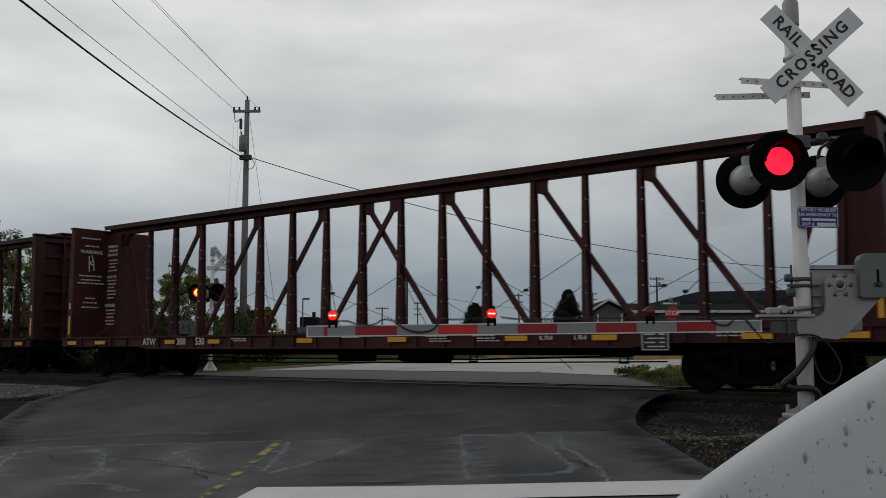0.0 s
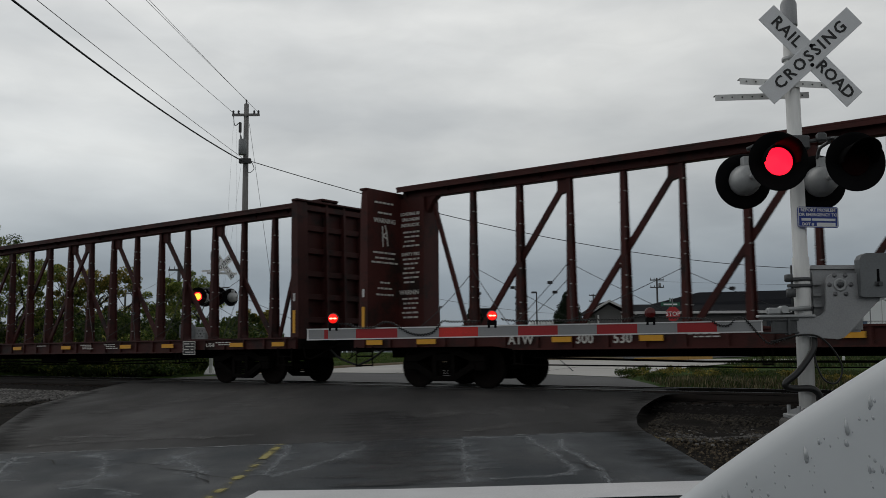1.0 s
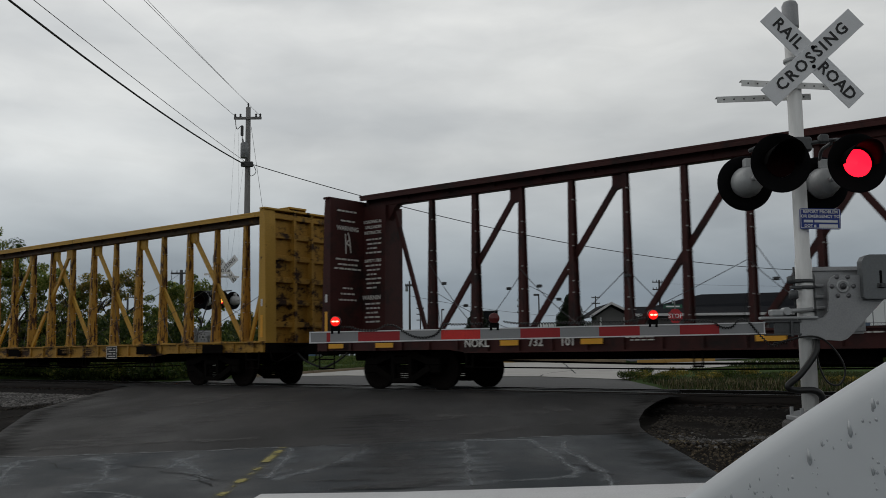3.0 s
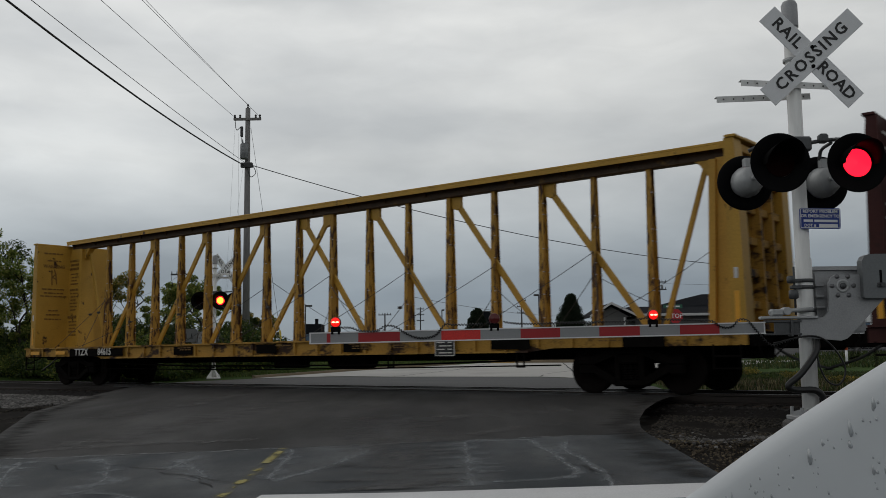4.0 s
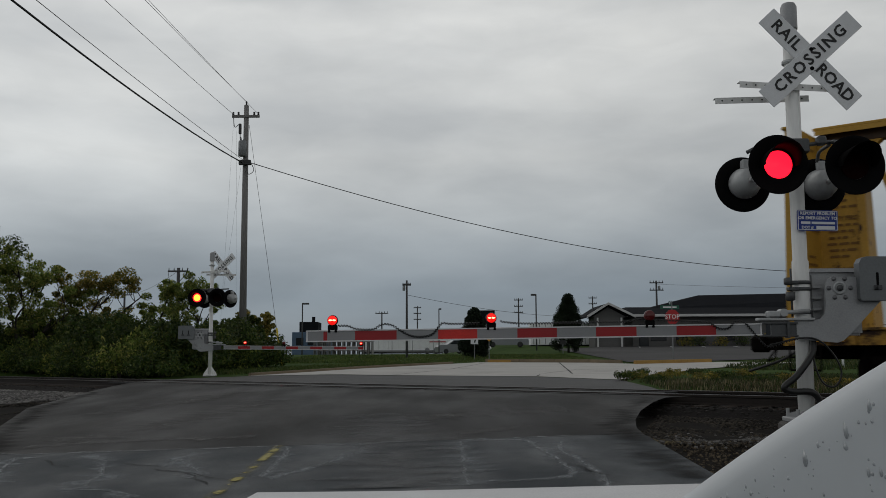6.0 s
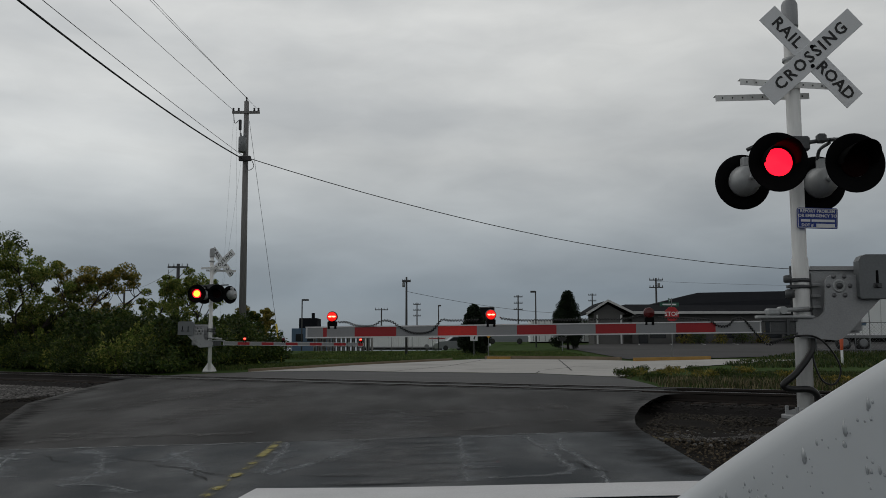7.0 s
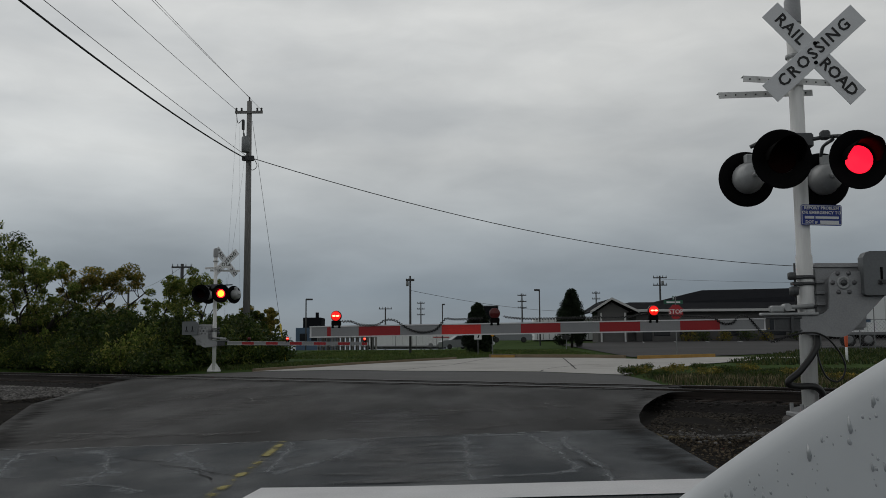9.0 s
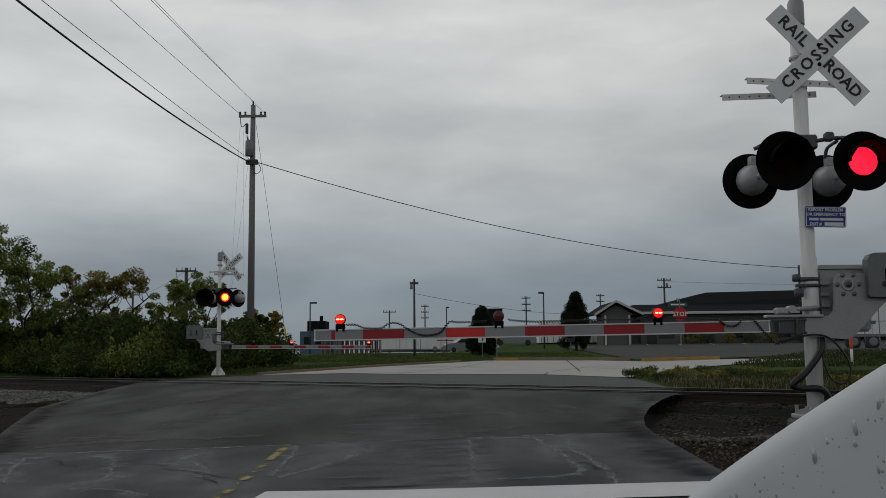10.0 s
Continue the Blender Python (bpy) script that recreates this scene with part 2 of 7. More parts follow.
def rbox(bm, x0, x1, y0, y1, z0, z1, r=0.01, m=None, seg=1):
    vs = box(bm, x0, x1, y0, y1, z0, z1, m)
    es = list({e for v in vs for e in v.link_edges})
    bmesh.ops.bevel(bm, geom=es, offset=r, segments=seg, affect="EDGES")


def hexa(bm, lo, hi):
    """A solid between two quads of corners."""
    a = [bm.verts.new(V(*p)) for p in lo]
    b = [bm.verts.new(V(*p)) for p in hi]
    bm.faces.new(a[::-1])
    bm.faces.new(b)
    for i in range(len(a)):
        j = (i + 1) % len(a)
        bm.faces.new((a[i], a[j], b[j], b[i]))


def prism(bm, pts, y0, y1, axis="y", m=None):
    """An outline drawn in x, z and pushed along y (or drawn in x, y and pushed along z)."""
    def place(p, k):
        q = V(p[0], k, p[1]) if axis == "y" else (V(p[0], p[1], k) if axis == "z" else V(k, p[0], p[1]))
        return m @ q if m else q
    a = [bm.verts.new(place(p, y0)) for p in pts]
    b = [bm.verts.new(place(p, y1)) for p in pts]
    bm.faces.new(a)
    bm.faces.new(b[::-1])
    for i in range(len(a)):
        j = (i + 1) % len(a)
        bm.faces.new((a[j], a[i], b[i], b[j]))


def rod(bm, a, b, r, r2=None, seg=8, cap=True):
    a, b = Vector(a), Vector(b)
    d = (b - a).normalized()
    s = d.orthogonal().normalized()
    t = d.cross(s)
    r2 = r if r2 is None else r2
    ra, rb = [], []
    for i in range(seg):
        w = 2 * math.pi * i / seg
        o = s * math.cos(w) + t * math.sin(w)
        ra.append(bm.verts.new(a + o * r))
        rb.append(bm.verts.new(b + o * r2))
    for i in range(seg):
        j = (i + 1) % seg
        f = bm.faces.new((ra[i], ra[j], rb[j], rb[i]))
        f.smooth = seg > 6
    if cap:
        bm.faces.new(ra[::-1])
        bm.faces.new(rb)


def bar(bm, a, b, w, h, up=(0, 1, 0)):
    """A flat bar from a to b, w wide across, h thick along up."""
    a, b = Vector(a), Vector(b)
    d = (b - a).normalized()
    u = Vector(up)
    s = d.cross(u).normalized()
    u = s.cross(d).normalized()
    q = [s * (sx * w / 2) + u * (sy * h / 2) for sx, sy in ((-1, -1), (1, -1), (1, 1), (-1, 1))]
    hexa(bm, [a + k for k in q], [b + k for k in q])


def pipe(bm, pts, r, seg=6):
    """A round tube through points."""
    pts = [Vector(p) for p in pts]
    rings = []
    side = None
    for i, p in enumerate(pts):
        d = (pts[min(i + 1, len(pts) - 1)] - pts[max(i - 1, 0)]).normalized()
        side = (d.orthogonal() if side is None else side - d * side.dot(d)).normalized()
        t = d.cross(side)
        rings.append([bm.verts.new(p + (side * math.cos(2 * math.pi * k / seg) + t * math.sin(2 * math.pi * k / seg)) * r) for k in range(seg)])
    for ra, rb in zip(rings, rings[1:]):
        for k in range(seg):
            j = (k + 1) % seg
            bm.faces.new((ra[k], ra[j], rb[j], rb[k])).smooth = True
    bm.faces.new(rings[0][::-1])
    bm.faces.new(rings[-1])


def lathe(bm, prof, seg=20, m=None):
    """A profile of (radius, height) turned round z."""
    rings = []
    for r, z in prof:
        rings.append([bm.verts.new((m or Matrix()) @ V(r * math.cos(2 * math.pi * k / seg), r * math.sin(2 * math.pi * k / seg), z)) for k in range(seg)])
    for ra, rb in zip(rings, rings[1:]):
        for k in range(seg):
            j = (k + 1) % seg
            bm.faces.new((ra[k], ra[j], rb[j], rb[k])).smooth = True
    bm.faces.new(rings[0][::-1])
    bm.faces.new(rings[-1])


def curve_pts(ctrl, n=24):
    """A smooth line through control points."""
    c = [Vector(p) for p in ctrl]
    c = [c[0] * 2 - c[1]] + c + [c[-1] * 2 - c[-2]]
    out = []
    for i in range(1, len(c) - 2):
        p0, p1, p2, p3 = c[i - 1:i + 3]
        for k in range(n):
            t = k / n
            out.append(0.5 * (2 * p1 + (p2 - p0) * t + (2 * p0 - 5 * p1 + 4 * p2 - p3) * t * t + (3 * p1 - p0 - 3 * p2 + p3) * t ** 3))
    out.append(c[-2])
    return out


def sag(a, b, drop, n=24):
    a, b = Vector(a), Vector(b)
    return [a.lerp(b, i / n) - V(0, 0, drop * 4 * (i / n) * (1 - i / n)) for i in range(n + 1)]


def finish(bm, name):
    bmesh.ops.recalc_face_normals(bm, faces=bm.faces)
    me = bpy.data.meshes.new(name)
    bm.to_mesh(me)
    bm.free()
    return me


def part(name, bm, material, parent=None, label="", m=None):
    me = bm if isinstance(bm, bpy.types.Mesh) else finish(bm, name)
    if not me.materials:
        me.materials.append(material)
    ob = new(name, me)
    ob.parent = parent
    if m is not None:
        ob.matrix_basis = m
    return tagged(ob, label)


def thing(name, m, label, category, group="", kind=""):
    ob = new(name)
    ob.empty_display_size = 0.2
    ob.matrix_basis = m
    return tagged(ob, label, category, group, kind)


def letters(name, body, size, material, parent, m, depth=0.004, align="CENTER", spacing=1.0, label="", bold=0.0):
    """Words in the built-in font, in the x, y plane of the pose m, as a mesh."""
    cu = bpy.data.curves.new(name, "FONT")
    cu.body, cu.size, cu.align_x, cu.align_y, cu.extrude, cu.space_character = body, size, align, "CENTER", depth / 2, spacing
    cu.offset, cu.resolution_u = bold, 2
    tmp = bpy.data.objects.new(name, cu)
    scene.collection.objects.link(tmp)
    bpy.context.view_layer.update()
    me = bpy.data.meshes.new_from_object(tmp.evaluated_get(bpy.context.evaluated_depsgraph_get()))
    bpy.data.objects.remove(tmp)
    me.materials.clear()
    me.materials.append(material)
    ob = new(name, me)
    ob.parent, ob.matrix_basis = parent, m
    return tagged(ob, label)


# ---- plan: the track crosses the road at a slant; z = 0 is the rail head ----
TRACK_DEG = -38.43
TRACK_Y = 21.2655
UX, UY = math.cos(radians(TRACK_DEG)), math.sin(radians(TRACK_DEG))
NX, NY = UY, -UX


def off_track(x, y):
    """Distance from the track's middle, positive on the camera's side."""
    return x * NX + (y - TRACK_Y) * NY


def on_track(s, d=0.0, z=0.0):
    return V(UX * s + NX * d, TRACK_Y + UY * s + NY * d, z)


def lerp(v, a, b):
    t = max(0.0, min(1.0, (v - a) / (b - a)))
    return t


def grade(x, y):
    """Height of the road and of the land beyond it."""
    d = off_track(x, y)
    if d > 1.3:
        return -0.42 * lerp(d, 1.3, 10.5) - 0.08 * lerp(d, 10.5, 14.5)
    top = 65.0 + 85.0 * lerp(x, 4.0, 10.0)
    return 0.023 * max(0.0, min(y, top) - 33.0)


def land(x, y):
    """Height of the open ground."""
    z = grade(x, y)
    d = off_track(x, y)
    if d > -1.8 and d < 1.8:
        return -0.45
    if d > 1.8:
        right, left = lerp(x, 2.3, 3.6), lerp(-x, 5.6, 8.5)
        z -= 0.06 + 0.16 * max(right, left)
        z += 0.22 * math.exp(-((x - 4.0) ** 2 + (y - 10.4) ** 2) / 1.2)
        z += 0.05 * noise.noise(V(x * 0.9, y * 0.9, 0)) * max(right, left)
        if d < 4.5:
            z = min(z, -0.30 + 0.0 * d)
    else:
        z -= 0.015 + 0.18 * (1 - lerp(-d, 1.8, 4.0))
        z += 0.012 * noise.noise(V(x * 0.3, y * 0.3, 3)) * lerp(-d, 3, 8) - 0.012 * lerp(-d, 3, 8)
    return z


def sheet(name, xs, ys, height, material, kind_label, category, keep=None, mats=None, pick=None):
    vs, fs, idx = [], [], {}
    for j, y in enumerate(ys):
        for i, x in enumerate(xs):
            idx[i, j] = len(vs)
            vs.append((x, y, height(x, y)))
    for j in range(len(ys) - 1):
        for i in range(len(xs) - 1):
            if keep is None or keep((xs[i] + xs[i + 1]) / 2, (ys[j] + ys[j + 1]) / 2):
                fs.append((idx[i, j], idx[i + 1, j], idx[i + 1, j + 1], idx[i, j + 1]))
    me = bpy.data.meshes.new(name)
    me.from_pydata(vs, [], fs)
    me.materials.append(material)
    for k in mats or ():
        me.materials.append(k)
    if pick:
        for p in me.polygons:
            p.material_index = pick(p.center.x, p.center.y)
    for p in me.polygons:
        p.use_smooth = True
    ob = new(name, me)
    return tagged(ob, kind_label, category, kind="structure")


def spaced(a, b, near, far, mid=0.0):
    """Steps from a to b that grow with the distance from mid."""
    out = [mid]
    v = mid
    while v < b:
        v += near + (far - near) * min(1.0, (abs(v - mid) / 90.0)) ** 1.3
        out.append(v)
    v = mid
    while v > a:
        v -= near + (far - near) * min(1.0, (abs(v - mid) / 90.0)) ** 1.3
        out.insert(0, v)
    return out


def ground_pick(x, y):
    d = off_track(x, y)
    if d > 1.8:
        return 0
    return 1


XS, YS = spaced(-2500, 2500, 0.4, 60), spaced(-1500, 3500, 0.4, 60, 14.0)
sheet("ground", XS, YS, land, M_DIRT, "dark cinder dirt and mown grass beside the tracks", "ground", mats=(M_GRASS_GROUND,), pick=ground_pick)


def resample(pts, n):
    pts = [Vector((*p, 0)) for p in pts]
    cum = [0.0]
    for a, b in zip(pts, pts[1:]):
        cum.append(cum[-1] + (b - a).length)
    out = []
    for i in range(n + 1):
        d = cum[-1] * i / n
        for k in range(len(pts) - 1):
            if d <= cum[k + 1] + 1e-9:
                out.append(pts[k].lerp(pts[k + 1], (d - cum[k]) / max(1e-9, cum[k + 1] - cum[k])))
                break
    return out


def ruled(name, near, far, height, material, label, category, n=24, rows=16):
    """A paved surface between two lines in plan."""
    a, b = resample(near, n), resample(far, n)
    vs, fs = [], []
    for j in range(rows + 1):
        for p, q in zip(a, b):
            c = p.lerp(q, j / rows)
            vs.append((c.x, c.y, height(c.x, c.y)))
    for j in range(rows):
        for k in range(n):
            q = j * (n + 1) + k
            fs.append((q, q + 1, q + n + 2, q + n + 1))
    me = bpy.data.meshes.new(name)
    me.from_pydata(vs, [], fs)
    me.materials.append(material)
    for p in me.polygons:
        p.use_smooth = True
    return tagged(new(name, me), label, category, kind="structure")


def track_xy(x, d):
    return (x, TRACK_Y + (d - x * NX) / NY)


SEAM_Y = 11.5
CONC_EDGE = [(-6.6, 33.2), (-3.7, 34.0), (0.27, 32.0), (3.0, 30.4), (4.9, 26.0)]
ruled("road", [(-5.6, -40), (-5.6, SEAM_Y)], [(2.3, -40), (2.4, SEAM_Y)], lambda x, y: grade(x, y) - 0.006, M_ASPH_OLD, "old patched dark asphalt road with pale dried cracks", "road", 90, 14)
ruled("road_patch", [(-5.6, SEAM_Y), (-6.7, 14.6), (-7.9, 18.5), (-8.3, 22.7), track_xy(-8.5, 1.0)], [(2.4, SEAM_Y), (2.45, 12.1), (2.62, 13.0), (2.95, 14.2), (3.4, 15.4), (3.8, 16.3), track_xy(4.3, 1.0)], lambda x, y: grade(x, y) - 0.004 - 0.026 * (1 - lerp(off_track(x, y), 1.0, 2.4)), M_ASPH_NEW, "newer smooth dark asphalt laid up to the rails", "road", 30, 20)
ruled("crossing_surface", [track_xy(-8.5, 1.0), track_xy(4.0, 1.0)], [track_xy(-8.6, -1.0), track_xy(4.4, -1.0)], lambda x, y: -0.034 + 0.008 * noise.noise(V(x * 1.3, y * 1.3, 1)), M_APRON, "worn asphalt between the rails of the crossing", "road", 30, 6)
ruled("road_apron", [track_xy(-8.6, -1.0), track_xy(4.4, -1.0)], CONC_EDGE, lambda x, y: grade(x, y) - 0.008 - 0.024 * (1 - lerp(-off_track(x, y), 1.0, 2.2)), M_APRON, "greyish asphalt apron beyond the rails", "road", 30, 10)
ruled("street", CONC_EDGE + [(7.0, 31.7), (9.8, 36.8), (13.5, 41.0)], [(-6.5, 33.4), (-3.3, 39.1), (0.6, 44.4), (2.0, 46.5), (7.0, 45.0), (8.7, 43.2), (12.7, 45.2), (17.0, 44.5)], lambda x, y: grade(x, y) + 0.004, M_CONC, "pale concrete street pavement with dark joints", "road", 40, 10)
ruled("parking_lot", [(8.9, 45.5), (13.0, 46.5), (18.0, 50), (30, 60), (60, 70)], [(9.5, 80), (16.0, 90.0), (30, 103), (50, 104), (80, 104)], lambda x, y: grade(x, y) + 0.01, M_LOT, "grey asphalt car park before the building", "pavement", 30, 12)

# ---- the track ----
def build_track():
    rail_prof = [(-0.075, -0.17), (0.075, -0.17), (0.075, -0.155), (0.012, -0.135), (0.012, -0.045), (0.036, -0.035), (0.036, -0.006), (0.028, 0.0), (-0.028, 0.0), (-0.036, -0.006), (-0.036, -0.035), (-0.012, -0.045), (-0.012, -0.135), (-0.075, -0.155)]
    for side in (-1, 1):
        bm = bmesh.new()
        prism(bm, rail_prof, -320, 160)
        r = part("rail", bm, M_RAIL, None)
        # local y runs along the track
        r.matrix_basis = pose(0, TRACK_Y, 0, 0, 0, TRACK_DEG - 90) @ pose(side * 0.753, 0, 0)
        tagged(r, "rusty steel rail with a polished running head", "rail", "rails of the track", "structure")
        bm = bmesh.new()
        box(bm, -0.026, 0.026, -320, 160, 0.0015, 0.003)
        part("running_surface", bm, M_RAILTOP, r, "polished bright rail head")
    # track runs to the far left (negative s), so y of the rail mesh is mirrored
    bm = bmesh.new()
    prism(bm, [(-2.6, -0.62), (-1.65, -0.19), (1.65, -0.19), (2.9, -0.62)], -320, 160)
    b = part("ballast_bed", bm, M_BALLAST_DARK)
    b.matrix_basis = pose(0, TRACK_Y, 0, 0, 0, TRACK_DEG - 90)
    tagged(b, "dark oily ballast bed under the rails", "ballast", kind="structure")
    bm = bmesh.new()
    rbox(bm, -1.3, 1.3, -0.11, 0.11, -0.33, -0.165, 0.012)
    me = finish(bm, "tie")
    me.materials.append(M_TIE)
    first = None
    for i in range(-70, 45):
        s = i * 0.5
        if -11.5 < s < 5.6:
            continue
        o = new("tie", me)
        o.matrix_basis = Matrix.Translation(on_track(s)) @ pose(0, 0, 0, 0, 0, TRACK_DEG - 90 + random.uniform(-1, 1))
        tagged(o, "dark creosoted timber railway tie", "railway tie", "ties of the track", "structure")
    # dark flangeway grooves beside the rails on the crossing
    for d in (-0.88, -0.63, 0.63, 0.88):
        bm = bmesh.new()
        for k in range(20):
            a, c = -11.3 + k * 0.83, -11.3 + (k + 1) * 0.83 - 0.02
            w = 0.065 + 0.03 * random.random()
            box(bm, a, c, -w, w, -0.06, -0.024 + 0.010 * random.random())
        g = part("flangeway", bm, M_RUBBER)
        g.matrix_basis = Matrix.Translation(on_track(0, d)) @ pose(0, 0, 0, 0, 0, TRACK_DEG)
        tagged(g, "dark rubber flangeway strip beside the rail", "flangeway", "flangeways", "structure")


build_track()

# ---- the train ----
# Rust plus the overhanging plate's shade, both put into the web's dark colour.
M_SHADEDWEB = mat("rusty_shaded_web", (0.060, 0.036, 0.018), 0.7, vary=0.4, scale=2, fine=30, bump=0.15, stain=(0.22, 0.13, 0.025), stain_at=0.60, stain_soft=0.1, stain_scale=2.5)
S_COL = 1.219
DECK, CHORD_LO, CHORD_HI, BULK_TOP = 1.06, 4.21, 4.49, 4.31
IL = 11.125
END = 11.42   # half the length of the deck
HALF = 1.26   # half the width of a bulkhead


def wheel_mesh():
    bm = bmesh.new()
    m90 = Matrix.Rotation(radians(90), 4, "X")
    for s in (-1, 1):
        prof = [(0.08, -0.09), (0.10, -0.08), (0.12, -0.04), (0.30, -0.02), (0.36, -0.065), (0.42, -0.065), (0.425, 0.045), (0.45, 0.06), (0.445, 0.075), (0.35, 0.075), (0.30, 0.03), (0.10, 0.05), (0.08, 0.06)]
        lathe(bm, [(r, -s * z if s < 0 else z) for r, z in (prof if s > 0 else prof)], 28, Matrix.Translation(V(0, s * -0.76, 0)) @ m90 if s > 0 else Matrix.Translation(V(0, 0.76, 0)) @ Matrix.Rotation(radians(-90), 4, "X"))
        # bearing cap, bolts show the turning
        for k in range(3):
            w = 2 * math.pi * k / 3
            rod(bm, (0.055 * math.cos(w), s * 1.02, 0.055 * math.sin(w)), (0.055 * math.cos(w), s * 1.06, 0.055 * math.sin(w)), 0.014, seg=6)
        rod(bm, (0, s * 0.76, 0), (0, s * 1.04, 0), 0.085, seg=14)
    rod(bm, (0, -0.8, 0), (0, 0.8, 0), 0.075, seg=12)
    me = finish(bm, "wheelset")
    me.materials.append(M_WHEEL)
    return me


def side_frame(bm, y):
    """The cast frame that carries two axles on one side of a bogie."""
    w = 0.11
    for s in (-1, 1):
        rbox(bm, s * 0.89 - 0.17, s * 0.89 + 0.17, y - w, y + w, 0.50, 0.66, 0.03)
        rbox(bm, s * 0.89 - 0.15, s * 0.89 + 0.15, y - 0.09, y + 0.09, 0.33, 0.52, 0.03)
        bar(bm, (s * 0.75, y, 0.58), (s * 0.28, y, 0.74), 0.14, 2 * w)
        bar(bm, (s * 0.78, y, 0.46), (s * 0.26, y, 0.19), 0.13, 2 * w)
        bar(bm, (s * 0.24, y, 0.18), (s * 0.24, y, 0.76), 0.09, 2 * w)
    rbox(bm, -0.32, 0.32, y - w, y + w, 0.69, 0.80, 0.03)
    rbox(bm, -0.34, 0.34, y - w, y + w, 0.12, 0.23, 0.03)
    for cx in (-0.12, 0.0, 0.12):
        for dz in range(6):
            lathe(bm, [(0.052, 0.24 + dz * 0.045), (0.062, 0.255 + dz * 0.045), (0.062, 0.265 + dz * 0.045), (0.052, 0.28 + dz * 0.045)], 10, Matrix.Translation(V(cx, y, 0)))
    rbox(bm, -0.2, 0.2, y - 0.13, y + 0.13, 0.52, 0.68, 0.03)


WHEEL_ME = None
WHEELSETS = []


def freight_car(name, paint, label, marks, first):
    global WHEEL_ME
    car = thing(name, Matrix(), label, "railway freight car", "cars of the train")
    # deck and sills
    bm = bmesh.new()
    hexa(bm, [(-END, -1.30, 0.98), (END, -1.30, 0.98), (END, 1.30, 0.98), (-END, 1.30, 0.98)], [(-END, -1.30, 1.05), (END, -1.30, 1.05), (END, 1.30, 1.05), (-END, 1.30, 1.05)])
    for i in range(-9, 10):
        x = i * S_COL
        hexa(bm, [(x - 0.06, -1.28, 1.05), (x + 0.06, -1.28, 1.05), (x + 0.06, 1.28, 1.05), (x - 0.06, 1.28, 1.05)], [(x - 0.05, -1.26, 1.10), (x + 0.05, -1.26, 1.10), (x + 0.05, 1.26, 1.10), (x - 0.05, 1.26, 1.10)])
    part("deck", bm, paint, car)
    for y in (-1, 1):
        bm = bmesh.new()
        # channel section, deeper between the bogies
        ys = sorted((y * 1.30, y * 1.37))
        prism(bm, [(-END, 1.08), (END, 1.08), (END, 0.82), (7.7, 0.82), (7.2, 0.76), (-7.2, 0.76), (-7.7, 0.82), (-END, 0.82)], ys[0], ys[1])
        yo = sorted((y * 1.33, y * 1.44))
        box(bm, -END, END, yo[0], yo[1], 1.05, 1.085)
        box(bm, -7.2, 7.2, yo[0], yo[1], 0.745, 0.775)
        for i in range(-15, 16):
            x = i * 0.74
            box(bm, x - 0.035, x + 0.035, *sorted((y * 1.365, y * 1.42)), 0.83 if abs(x) > 7.2 else 0.775, 1.05)
        part("side_sill", bm, M_SILLRUST if paint is M_YELLOW else paint, car, "rusty mottled yellow side sill" if paint is M_YELLOW else "")
    bm = bmesh.new()
    rbox(bm, -11.3, 11.3, -0.26, 0.26, 0.60, 0.98, 0.02)
    for i in range(-8, 9):
        x = i * 1.3
        hexa(bm, [(x - 0.05, -0.3, 0.66), (x + 0.05, -0.3, 0.66), (x + 0.05, 0.3, 0.66), (x - 0.05, 0.3, 0.66)], [(x - 0.05, -1.3, 0.98), (x + 0.05, -1.3, 0.98), (x + 0.05, 1.3, 0.98), (x - 0.05, 1.3, 0.98)])
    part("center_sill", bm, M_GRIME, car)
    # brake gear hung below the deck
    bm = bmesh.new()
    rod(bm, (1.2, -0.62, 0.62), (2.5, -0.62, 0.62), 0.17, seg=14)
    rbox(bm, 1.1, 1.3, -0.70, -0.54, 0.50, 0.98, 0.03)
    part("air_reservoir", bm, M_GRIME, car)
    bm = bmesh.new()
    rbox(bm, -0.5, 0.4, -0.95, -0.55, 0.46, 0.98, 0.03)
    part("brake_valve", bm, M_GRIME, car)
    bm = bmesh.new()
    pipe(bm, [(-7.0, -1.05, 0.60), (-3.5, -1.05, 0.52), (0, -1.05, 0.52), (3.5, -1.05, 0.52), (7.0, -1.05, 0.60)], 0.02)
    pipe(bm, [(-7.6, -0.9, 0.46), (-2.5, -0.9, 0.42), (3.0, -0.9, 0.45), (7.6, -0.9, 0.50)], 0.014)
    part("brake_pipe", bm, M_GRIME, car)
    # steps and hangers under the sill
    for x in (-7.2, -2.4, 3.6, 6.9):
        bm = bmesh.new()
        for dx in (0, 0.16):
            rod(bm, (x + dx, -1.36, 0.78), (x + dx, -1.36, 0.48), 0.018, seg=6)
        rod(bm, (x - 0.02, -1.36, 0.48), (x + 0.18, -1.36, 0.48), 0.018, seg=6)
        part("winch_hanger", bm, M_GRIME, car)
    # columns
    for i in range(16):
        k = i - 7.5
        x = k * S_COL
        wide = 0.060 if i % 2 else 0.050
        yl, yh = 0.140, 0.055
        bm = bmesh.new()
